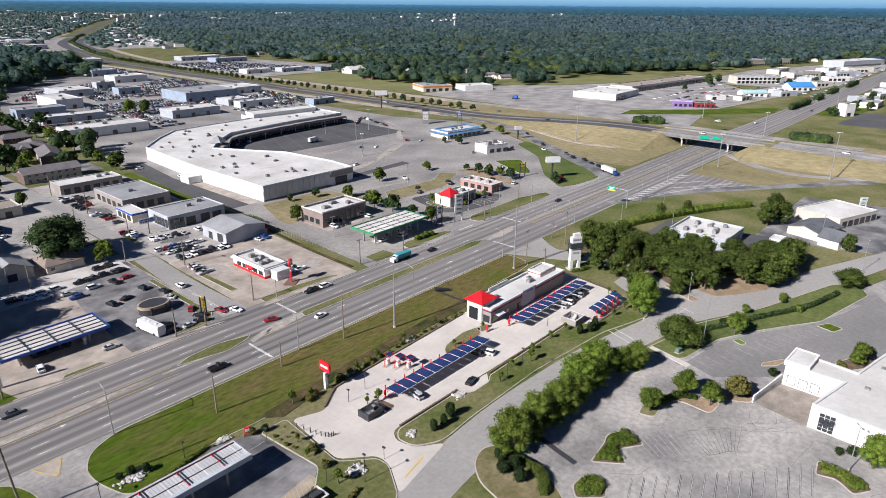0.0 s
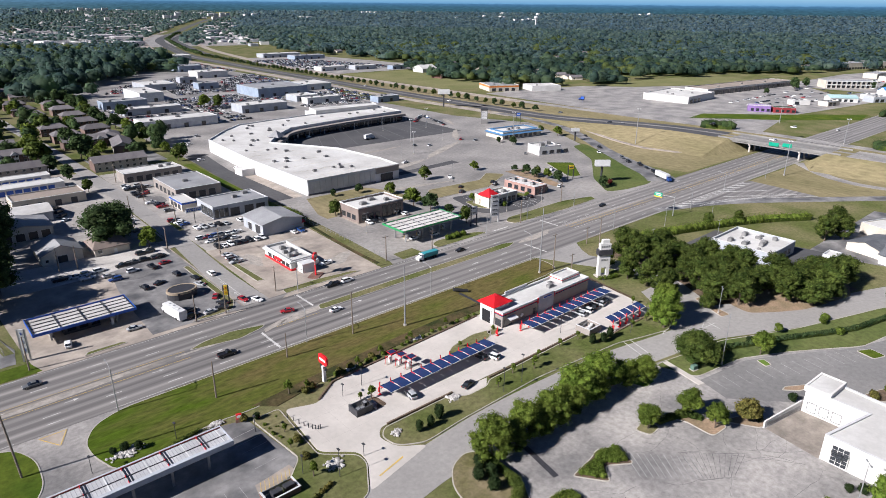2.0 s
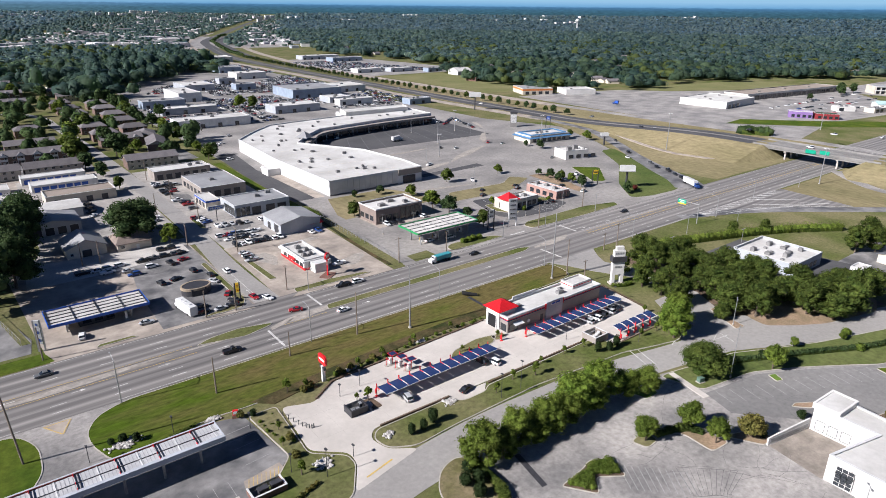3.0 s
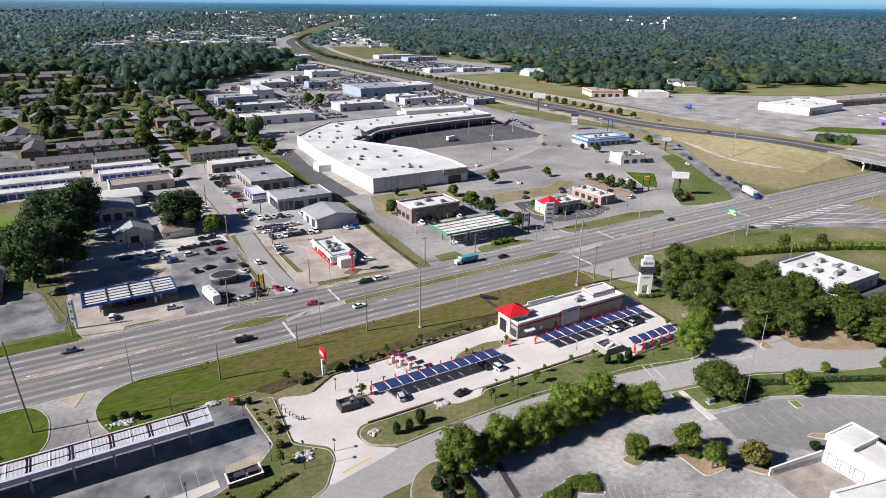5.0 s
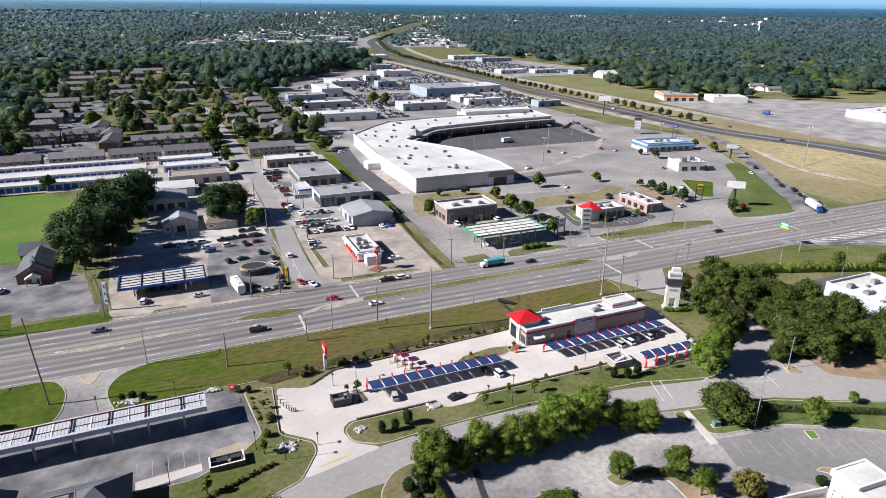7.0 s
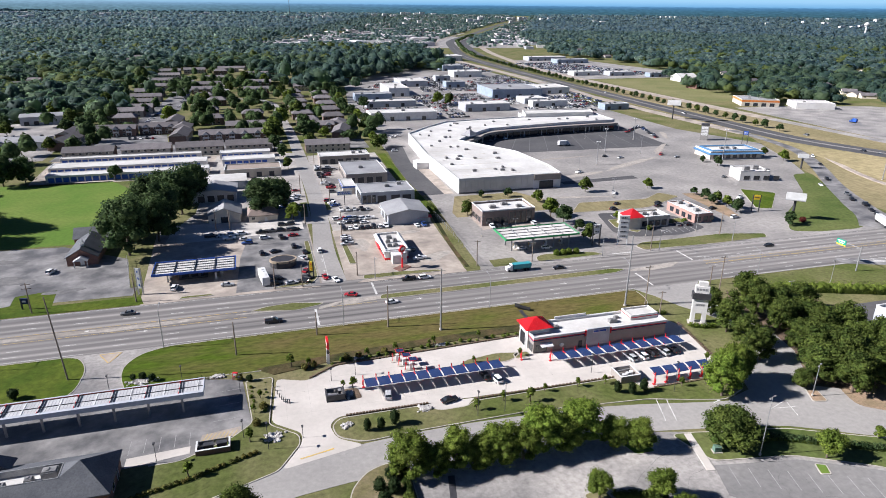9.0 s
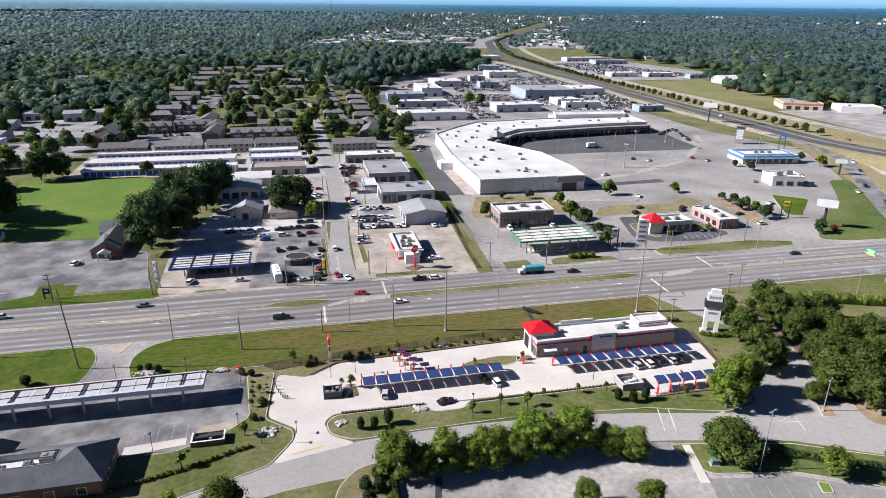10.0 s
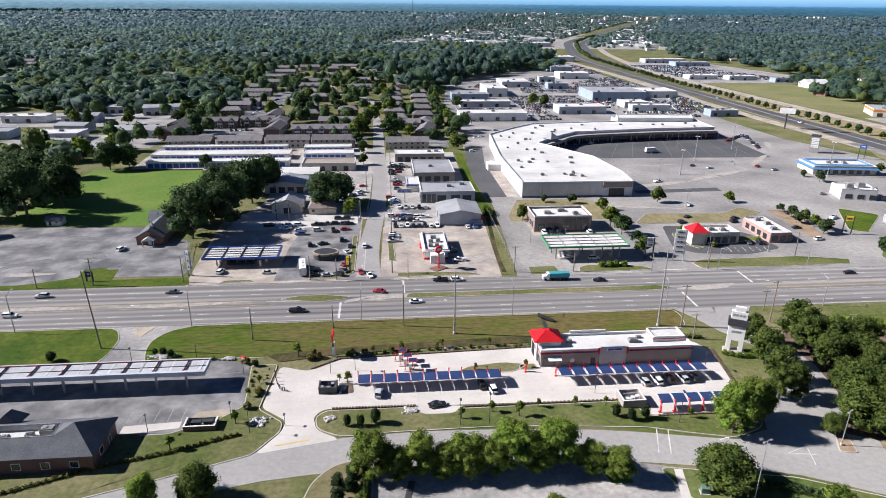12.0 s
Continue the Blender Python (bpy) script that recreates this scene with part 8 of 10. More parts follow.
for x, y, h, t in ((36.3, 117, 10.8, 0), (80.8, 117, 10, 0), (122.1, 117.4, 9.8, 0), (165.8, 117.2, 9.6, 0), (213, 117, 8.8, 0), (-7.8, 116.8, 11, 0), (262, 112, 9, 0), (196, 145.4, 8, 180), (94.5, 145.6, 8, 180), (173.5, 145.4, 7.5, 180), (228, 147, 9, 180), (300, 116, 9, 0), (340, 114, 9, 0)):
    street_lamp(x, y, h, t)


def utility_pole(x, y, h, arms=1, turn=0.0, lean=0.0, label="weathered wooden utility pole"):
    r = thing("utility_pole", label, "utility pole", "utility poles", m=pose(x, y, 0, 0, lean, turn))
    part("pole", Solid().tube((0, 0, -0.2), (0, 0, h), 0.2, 0.13, n=8), WOOD_POLE, r)
    for k in range(arms):
        z = h - 0.6 - 1.2 * k
        a = part("crossarm", Solid().box(-1.2, 0.08, z, 1.2, 0.2, z + 0.14), WOOD_POLE, r)
        for q in (-1.0, -0.5, 0.5, 1.0):
            part("insulator", Solid().tube((q, 0.14, z + 0.14), (q, 0.14, z + 0.36), 0.05, n=6), METAL_GREY, a)


for x, y, h, n, ln in ((17.3, 106.9, 20.8, 0, -3), (53.6, 108.4, 9.0, 0, 0), (73.4, 113.6, 6.6, 0, 0), (92, 113.2, 12, 0, 0), (166.3, 107.9, 12, 1, 0), (166.2, 100.7, 7.3, 1, 0), (193.7, 115, 6.4, 1, 0), (191.6, 108.3, 12.3, 1, 0), (-16, 145.2, 6.3, 0, 0), (-0.5, 146.5, 9, 2, 0), (25.8, 147, 8.7, 0, 0), (64.2, 145.8, 8, 0, 0), (72.3, 145.6, 7, 0, 0), (192.9, 146, 9.5, 1, 0), (228, 154, 9.3, 1, 0), (128.8, 148, 9, 1, 0), (89.6, 150, 8, 1, 0), (90, 190, 9, 1, 0), (90.6, 232, 9, 1, 0), (91, 270, 9, 1, 0), (78, 206, 8, 1, 0), (50, 206, 8, 0, 0), (45, 207, 8, 0, 0), (148, 147, 7, 1, 0), (91.2, 310, 9, 1, 0), (79.5, 250, 9, 1, 0), (20, 205, 9, 0, 0)):
    utility_pole(x, y, h, n, 0 if y < 150 else 90, ln)
for x, y, h in ((66.6, 72, 2.6), (60, 70, 6), (40, 71.6, 4.2), (55.4, 75, 4), (54.6, 92, 3.6), (42, 100, 3.6), (27, 100, 3.6), (108, 69.5, 7), (102, 69.4, 6), (133, 78.4, 5), (147, 66.5, 7.5), (162, 86, 4.5), (74.4, 91, 3), (80, 92, 4)):
    r = thing("path_lamp", "slim dark lamp post beside the paving", "lamp post", "path lamps", m=pose(x, y, 0.05))
    part("pole", Solid().tube((0, 0, 0), (0, 0, h), 0.07, 0.05, n=6), METAL_DARK, r)
    part("lamp_head", Solid().box(-0.2, -0.35, h, 0.2, 0.35, h + 0.14), METAL_DARK, r)
# bollards and chain posts round the apron
for k in range(9):
    r = thing("bollard", "short dark bollard beside the apron", "bollard", "bollards", m=pose(61.6 + 0.4 * k, 92 - 1.9 * k + 0.12 * k * k, 0.05))
    part("post", Solid().tube((0, 0, 0), (0, 0, 1.0), 0.1, n=8), METAL_DARK, r)
# fence along the ditch and beside the chapel
def fence(x0, y0, x1, y1, n, label="sagging chain-link fence along the ditch"):
    r = thing("fence", label, "fence", m=pose(x0, y0, 0))
    d = Vector((x1 - x0, y1 - y0))
    for k in range(n + 1):
        q = d * (k / n)
        part("post", Solid().tube((q.x, q.y, 0), (q.x, q.y, 1.8), 0.06, n=6), METAL_GREY, r)
    part("rail", Solid().tube((0, 0, 1.75), (d.x, d.y, 1.75), 0.04, n=6).tube((0, 0, 0.9), (d.x, d.y, 0.9), 0.03, n=6), METAL_GREY, r)


fence(129.8, 150, 129.8, 205, 18)
fence(22.6, 158, 18, 182, 8, "leaning wooden fence beside the forecourt")
fence(-44, 300, -30, 345, 12, "wire fence beside the storage sheds")
# water tower and radio mast on the horizon
r = thing("water_tower", "pale round water tower above the woods", "water tower", m=pose(2000, 1690, 0) @ Matrix.Scale(0.72, 4))
part("tank", Solid().loft([[(q * math.cos(a), q * math.sin(a), z) for a in np.linspace(0, 2 * math.pi, 17)[:-1]] for q, z in ((3, 46), (9, 49), (11.5, 54), (9, 60), (3, 63))]), METAL_WHITE, r)
part("stem", Solid().tube((0, 0, 0), (0, 0, 50), 5, 3, n=10), METAL_WHITE, r)
r = thing("radio_mast", "thin lattice radio mast on the skyline", "mast", m=pose(190, 2100, 0))
part("mast", Solid().tube((0, 0, 0), (0, 0, 150), 1.1, 0.7, n=4), METAL_GREY, r)

# ---- vehicles ----
PAINTS = {c: mat(c + " car paint", v, tuple(q * 0.92 for q in v), big=0.5, fine=2, grain=0.04, rough=0.28, spec=0.6) for c, v in (("white", (0.75, 0.75, 0.74)), ("black", (0.014, 0.014, 0.016)), ("silver", (0.42, 0.43, 0.44)), ("grey", (0.11, 0.115, 0.12)), ("red", (0.32, 0.015, 0.02)), ("blue", (0.02, 0.06, 0.22)), ("teal", (0.05, 0.30, 0.34)))}
HEADLIGHT = mat("headlamp glass", (0.7, 0.7, 0.68), rough=0.15)
TAIL = mat("tail lamp red", (0.4, 0.01, 0.01), rough=0.2)
CAR_MESH = {}


def section(x, zs, ws):
    return [(x, -w, z) for w, z in zip(ws, zs)] + [(x, w, z) for w, z in reversed(list(zip(ws, zs)))]


def wheel_mesh(so):
    me = so.mesh("wheel", [RUBBER, METAL_GREY])
    me.polygons.foreach_set("material_index", [0] * 16 + [1] * 12)
    return me


def car_meshes(kind):
    if kind in CAR_MESH:
        return CAR_MESH[kind]
    L, W, belt, roof, shape = {"sedan": (4.7, 0.9, 0.92, 1.42, "sedan"), "suv": (4.7, 0.95, 1.05, 1.72, "suv"), "pickup": (5.6, 0.98, 1.1, 1.8, "pickup"), "van": (5.2, 0.98, 1.1, 1.95, "van")}[kind]
    h = L / 2
    hood = belt - 0.12
    xs = [(-h, 0.45, belt - 0.18, 0.86), (-h + 0.12, 0.3, belt - 0.06, 0.96), (-h * 0.45, 0.24, belt, 1.0), (h * 0.28, 0.24, belt, 1.0), (h * 0.5, 0.24, hood, 0.98), (h - 0.2, 0.26, hood - 0.1, 0.92), (h, 0.42, hood - 0.24, 0.8)]
    body = Solid().loft([section(x, (zb, (zb + zt) / 2, zt - 0.06, zt), (W * k * 0.96, W * k, W * k * 0.98, W * k * 0.9)) for x, zb, zt, k in xs])
    c0, c1, r0, r1 = {"sedan": (-h * 0.72, h * 0.4, -h * 0.42, h * 0.06), "suv": (-h * 0.94, h * 0.42, -h * 0.82, h * 0.12), "pickup": (-h * 0.12, h * 0.48, -h * 0.06, h * 0.2), "van": (-h * 0.96, h * 0.62, -h * 0.9, h * 0.34)}[shape]
    wt, wb = W * 0.72, W * 0.88
    glass = Solid().loft([[(c0, -wb, belt - 0.02), (c1, -wb, belt - 0.02), (c1, wb, belt - 0.02), (c0, wb, belt - 0.02)], [(r0, -wt, roof - 0.05), (r1, -wt, roof - 0.05), (r1, wt, roof - 0.05), (r0, wt, roof - 0.05)]])
    top = Solid().loft([[(r0 - 0.05, -wt - 0.03, roof - 0.06), (r1 + 0.04, -wt - 0.03, roof - 0.06), (r1 + 0.04, wt + 0.03, roof - 0.06), (r0 - 0.05, wt + 0.03, roof - 0.06)], [(r0 + 0.08, -wt + 0.1, roof), (r1 - 0.06, -wt + 0.1, roof), (r1 - 0.06, wt - 0.1, roof), (r0 + 0.08, wt - 0.1, roof)]])
    if kind == "pickup":
        body.box(-h + 0.1, -W * 0.92, belt - 0.04, c0 - 0.05, -W * 0.82, belt + 0.12).box(-h + 0.1, W * 0.82, belt - 0.04, c0 - 0.05, W * 0.92, belt + 0.12).box(-h + 0.05, -W * 0.9, belt - 0.04, -h + 0.15, W * 0.9, belt + 0.12)
    tyre = Solid().tube((0, -0.11, 0), (0, 0.11, 0), 0.34, n=14).tube((0, -0.125, 0), (0, 0.125, 0), 0.2, n=10)
    fl = Solid().box(h - 0.18, -0.14, hood - 0.3, h + 0.01, 0.14, hood - 0.14)
    tl = Solid().box(-h - 0.02, -0.12, belt - 0.32, -h + 0.1, 0.12, belt - 0.12)
    CAR_MESH[kind] = (body.mesh("body", PAINTS["white"]), glass.mesh("cabin_glass", GLASS), top.mesh("cabin_roof", PAINTS["white"]), wheel_mesh(tyre), None, fl.mesh("headlight", HEADLIGHT), tl.mesh("tail_light", TAIL), h, W, belt, hood)
    return CAR_MESH[kind]


CARS = {}


def car(kind, colour, x, y, turn, z=0.05, parked="parked"):
    near = y < 215 and x < 240
    key = (kind, colour, parked, near)
    m = pose(x, y, z, 0, 0, turn)
    if key in CARS:
        return copy_thing(CARS[key], m)
    m = m @ Matrix.Scale(1 / PLAN, 4)
    body, glass, top, tyre, rim, fl, tl, h, W, belt, hood = car_meshes(kind)
    words = {"parked": "parked on the paving", "driving": "on the asphalt road"}[parked]
    root = thing(kind if kind != "suv" else "sport_utility_car", f"{colour} {'station car' if kind == 'suv' else kind} {words}", "car", m=m)
    for nm, me in (("body", body), ("cabin_roof", top)):
        o = put(nm, me, root)
        o.material_slots[0].link = "OBJECT"
        o.material_slots[0].material = PAINTS[colour]
    put("cabin_glass", glass, root)
    for sx in (-0.6, 0.62):
        for sy in (-1, 1):
            put("wheel", tyre, root, m=pose(sx * h, sy * (W - 0.1), 0.34))
    for sy in (-1, 1) if near else ():
        put("headlight", fl, root, m=pose(0, sy * W * 0.62, 0))
        put("tail_light", tl, root, m=pose(0, sy * W * 0.7, 0))
    CARS[key] = root
    return root


rc = random.Random(21)
COLS = ["white", "white", "white", "black", "black", "black", "silver", "silver", "grey", "grey", "white", "black", "red", "blue"]


def row_cars(x0, y0, x1, y1, n, turn, skip=0.15, kinds=("sedan", "suv", "suv", "pickup")):
    for k in range(n):
        if rc.random() < skip:
            continue
        t = (k + 0.5) / n
        car(rc.choice(kinds), rc.choice(COLS), x0 + (x1 - x0) * t + rc.uniform(-0.2, 0.2), y0 + (y1 - y0) * t + rc.uniform(-0.3, 0.3), turn + rc.uniform(-4, 4) + rc.choice((0, 180)))


# on the highway and side street
for kind, col, x, y, t in (("suv", "white", -13.7, 126.2, 0), ("suv", "silver", -11.4, 138.6, 180), ("sedan", "grey", 24.9, 138.9, 180), ("pickup", "black", 63, 123.8, 0), ("sedan", "red", 85.4, 135.4, 160), ("sedan", "white", 96, 127.4, 5), ("pickup", "black", 104.4, 142.4, 180), ("sedan", "black", 153.8, 138.9, 180), ("suv", "white", 109.6, 142.2, 0), ("suv", "white", 80.3, 174.3, 92), ("sedan", "red", 79.6, 150.5, -80), ("sedan", "white", 82.6, 147.6, -75), ("sedan", "black", 237, 139, 180), ("sedan", "grey", 418, 136, 0), ("suv", "white", 520, 140, 180), ("sedan", "black", 620, 124, 0), ("suv", "silver", 700, 138, 180)):
    car(kind, col, x, y, t, parked="driving")
# queue on the ramp
for k, (x, y) in enumerate(((325.7, 203.6), (321.6, 187), (318.4, 179), (314.4, 171), (312.6, 164), (316.6, 172.4), (308.6, 157.6), (306, 151), (362, 240), (372, 258), (338, 212))):
    car(rc.choice(("sedan", "suv")), rc.choice(("black", "black", "grey", "white")), x + (k % 2) * 2.6, y, -122 if y < 240 else -120, parked="driving")
for x, y, c in ((404, 60, "white"), (409, 140, "white"), (402, 250, "black"), (403, 420, "white"), (410, 560, "silver"), (403, 240, "silver"), (455, 200, "black"), (465, 150, "white"), (410, 300, "grey")):
    car("suv", c, x, y, 90, 6.72 if 40 < y < 180 else 0.1 if y > 330 else 3.4, parked="driving")
# car wash
for kind, col, x, y, t in (("suv", "silver", 85.6, 81.6, 80), ("suv", "white", 110.6, 81.4, 100), ("suv", "black", 108.4, 83.2, 95), ("sedan", "black", 97.9, 76.3, 12), ("suv", "silver", 145.4, 81.8, 100), ("suv", "white", 148.6, 81.8, 96), ("suv", "black", 151.6, 82.2, 95), ("suv", "silver", 154.8, 82.2, 98), ("sedan", "black", 157.8, 82.4, 95)):
    car(kind, col, x, y, t, 0.06)
# used car lot and forecourts
for kind, col, x, y, t in (("suv", "black", 61, 176.6, 100), ("sedan", "black", 65.6, 177.4, 20), ("suv", "black", 72, 181, 95), ("sedan", "black", 75.2, 174.4, 95), ("sedan", "red", 72.6, 192.8, 10), ("suv", "black", 73.6, 199.6, 20), ("pickup", "black", 68.2, 191.8, 100), ("suv", "white", 62.5, 192.3, 5), ("sedan", "silver", 55.5, 192.7, 5), ("pickup", "white", 50, 195, 5), ("sedan", "silver", 74.2, 169, 120), ("sedan", "red", 74.4, 157.4, 60), ("sedan", "black", 74.2, 152, 130), ("suv", "black", 72.6, 148.9, 150), ("sedan", "silver", 69.3, 148.6, 10), ("suv", "black", 65.2, 152.6, 20), ("suv", "black", 64.6, 149.2, 10), ("suv", "white", -3, 176.4, 70), ("suv", "white", 35.4, 153.6, 80), ("sedan", "silver", 50.5, 152, 0)):
    car(kind, col, x, y, t)
row_cars(42, 198.5, 74, 199.5, 9, 5, 0.2)
row_cars(56, 187, 56.5, 196, 3, 0, 0.3)
# repair yard
row_cars(90, 236, 92.5, 226, 5, 5, 0.0)
row_cars(89.5, 220.3, 112, 218.5, 8, 92, 0.1)
row_cars(89.5, 208.5, 104, 206, 7, 5, 0.1)
row_cars(90.4, 203, 102, 201, 4, 3, 0.2)
row_cars(90.5, 196, 109, 194.6, 8, 92, 0.0)
row_cars(91, 187.5, 90.2, 177.5, 4, 5, 0.0)
row_cars(118, 193, 124, 193, 2, 90, 0)
row_cars(110, 170, 112.5, 157.5, 5, 5, 0.1)
row_cars(94, 292.8, 101, 291.6, 3, 5, 0.0)
row_cars(92, 275, 92, 302, 7, 5, 0.3)
row_cars(94, 247, 94, 262, 4, 5, 0.2)
row_cars(116, 222, 127, 222, 4, 90, 0.3)
row_cars(106, 247, 126, 248, 6, 90, 0.4)
row_cars(70, 232, 77, 245, 5, 60, 0.3)
row_cars(58, 228, 76, 230, 5, 20, 0.4)
row_cars(60, 205, 76, 207, 6, 10, 0.4)
row_cars(76, 224, 78, 262, 8, 5, 0.3)
row_cars(92, 262, 98, 300, 7, 5, 0.3)
row_cars(58, 240, 60, 284, 7, 40, 0.35)
row_cars(104, 292, 126, 300, 6, 90, 0.3)
# restaurants, bank and mall lots
for kind, col, x, y, t in (("suv", "black", 205.5, 193, 20), ("sedan", "black", 211, 199.6, 30), ("sedan", "black", 229.5, 196.6, 20), ("suv", "black", 227, 192.6, 20), ("sedan", "black", 247.7, 183.4, 10), ("suv", "white", 248.2, 170.4, 10), ("pickup", "white", 271, 194.6, 30), ("sedan", "grey", 219.4, 168.2, 80), ("suv", "black", 223.4, 168, 80), ("sedan", "grey", 290, 229, 30), ("pickup", "white", 222, 255.4, 20), ("sedan", "white", 149.5, 158.6, 0), ("suv", "white", 158, 157, 0), ("pickup", "white", 219, 216, 60), ("sedan", "black", 255, 288, 40), ("suv", "red", 290, 284, 40), ("sedan", "white", 262, 282, 20), ("sedan", "silver", 295, 276, 20), ("suv", "white", 146, 300, 80), ("suv", "white", 140, 330, 10), ("suv", "white", 148, 372, 10), ("sedan", "white", 152, 376, 10), ("suv", "silver", 165, 398, 30), ("sedan", "grey", 206, 346, 30), ("suv", "white", 218, 350, 30)):
    car(kind, col, x, y, t)
row_cars(146, 183.4, 166, 184.2, 7, 90, 0.4)
row_cars(318, 330, 330, 368, 9, 20, 0.4)
row_cars(306, 350, 330, 372, 8, 20, 0.2)
row_cars(150, 438, 200, 440, 14, 90, 0.4)
row_cars(-16, 372, 6, 372, 6, 90, 0.3)
row_cars(-20, 404, 4, 404, 7, 90, 0.3)
row_cars(94, 358, 110, 358, 5, 90, 0.2)
row_cars(96, 395, 98, 378, 5, 5, 0.2)
row_cars(-14, 450, -6, 560, 20, 5, 0.25)
row_cars(2, 470, 3, 640, 22, 5, 0.3)
row_cars(-6, 650, -12, 800, 18, 5, 0.3)
# recreational vehicle, tanker and trucks
def motorhome(x, y, turn):
    r = thing("motorhome", "white motorhome parked on the car lot", "motorhome", m=pose(x, y, 0.05, 0, 0, turn) @ Matrix.Diagonal((1.12, 0.95, 0.95, 1)))
    part("body", Solid().loft([section(q, (0.4, 1.6, 2.9, 3.1), (1.15, 1.2, 1.18, 1.0)) for q in (-4.2, -4.0, 3.0, 3.6)]), METAL_WHITE, r)
    part("cab", Solid().loft([section(q, (0.4, 1.0, zt - 0.1, zt), (1.0, 1.1, 1.05, 0.95)) for q, zt in ((3.4, 2.1), (4.0, 1.9), (4.7, 1.3))]), METAL_WHITE, r)
    part("windscreen", Solid().box(3.55, -1.0, 1.4, 4.1, 1.0, 2.1), GLASS, r)
    for k in (-2.5, 0, 1.8):
        part("window", Solid().box(k, -1.24, 1.5, k + 1.2, -1.18, 2.2), GLASS, r)
        part("roof_vent", Solid().box(k, -0.3, 3.08, k + 0.6, 0.3, 3.3), METAL_WHITE, r)
    for sx in (-2.4, 3.6):
        for sy in (-1.05, 1.05):
            part("wheel", Solid().tube((sx, sy - 0.13, 0.4), (sx, sy + 0.13, 0.4), 0.42, n=12), RUBBER, r)


motorhome(61.2, 153.0, 98)


def truck(label, x, y, turn, cab_col, box_mat, length=12.0, tank=False, z=0.05):
    r = thing("truck", label, "truck", m=pose(x, y, z, 0, 0, turn) @ Matrix.Scale(1 / PLAN, 4))
    h = length / 2
    part("cab", Solid().loft([section(q, (0.5, 1.6, zt - 0.2, zt), (1.1, 1.15, 1.1, 0.95)) for q, zt in ((h - 2.4, 2.9), (h - 1.6, 2.9), (h - 1.2, 2.0), (h, 1.8))]), PAINTS[cab_col], r)
    part("windscreen", Solid().box(h - 1.75, -1.0, 1.9, h - 1.3, 1.0, 2.7), GLASS, r)
    if tank:
        part("load_bed", Solid().loft([section(q, (1.0, 1.8, 2.7, 2.9), (0.9, 1.25, 1.25, 1.2)) for q in (-h, h - 2.7)]), box_mat, r)
    else:
        part("trailer", Solid().box(-h, -1.25, 1.1, h - 2.9, 1.25, 3.9), box_mat, r)
    part("chassis", Solid().box(-h, -0.5, 0.6, h - 0.3, 0.5, 1.05), METAL_DARK, r)
    for sx in (-h + 1.2, -h + 2.5, h - 3.6, h - 0.9):
        for sy in (-1.0, 1.0):
            part("wheel", Solid().tube((sx, sy - 0.16, 0.5), (sx, sy + 0.16, 0.5), 0.5, n=12), RUBBER, r)


truck("white and teal tanker truck on the highway", 140.5, 140.9, 180, "white", PAINTS["teal"], 10, True)
truck("blue truck with a white trailer on the ramp", 299.4, 146.6, -118, "blue", METAL_WHITE, 15)
truck("white box truck beside the pit of the dark lot", 246, 322, 10, "white", METAL_WHITE, 10)
truck("small blue truck beyond the freeway", 505.4, 351.1, 100, "blue", BLUE, 6.5)

# crowded dealer lots: one mass of small car shapes
def car_mass(name, regions, step_x, step_y, label, fill=0.8):
    so_v, so_f, mats_i = [], [], []
    r = random.Random(4)
    base_v = np.array([(-2.2, -0.9, 0.25), (2.2, -0.9, 0.25), (2.2, 0.9, 0.25), (-2.2, 0.9, 0.25), (-2.2, -0.9, 0.9), (2.2, -0.9, 0.8), (2.2, 0.9, 0.8), (-2.2, 0.9, 0.9), (-1.7, -0.8, 0.92), (0.9, -0.8, 0.92), (0.9, 0.8, 0.92), (-1.7, 0.8, 0.92), (-1.2, -0.65, 1.5), (0.3, -0.65, 1.5), (0.3, 0.65, 1.5), (-1.2, 0.65, 1.5)]) / PLAN
    base_f = [(0, 1, 5, 4), (1, 2, 6, 5), (2, 3, 7, 6), (3, 0, 4, 7), (4, 5, 6, 7), (8, 9, 13, 12), (9, 10, 14, 13), (10, 11, 15, 14), (11, 8, 12, 15), (12, 13, 14, 15)]
    for poly in regions:
        xs, ys = [p[0] for p in poly], [p[1] for p in poly]
        y = min(ys)
        row = 0
        while y < max(ys):
            x = min(xs)
            while x < max(xs):
                if r.random() < fill and bool(inside(poly, np.array([x]), np.array([y]))[0]):
                    if not any(a - 3 < x < c + 3 and b - 3 < y < d + 3 for a, b, c, d, _ in DEAL):
                        a = radians(90 + r.uniform(-6, 6))
                        c, s = math.cos(a), math.sin(a)
                        n = len(so_v)
                        so_v += [(x + px * c - py * s, y + px * s + py * c, pz) for px, py, pz in base_v]
                        so_f += [tuple(i + n for i in f) for f in base_f]
                        ci = r.choice((0, 0, 0, 0, 0, 1, 1, 2, 2, 3, 3, 3, 3, 2, 1, 4, 5))
                        mats_i += [ci] * 5 + [6] * 4 + [ci]
                x += step_x
            row += 1
            y += step_y if row % 2 else step_y + 5.5
    me = mesh_of(name, so_v, so_f, [PAINTS[c] for c in ("white", "silver", "grey", "black", "red", "blue")] + [GLASS])
    me.polygons.foreach_set("material_index", mats_i)
    return tagged(put(name, me), label, "cars", kind="stuff")


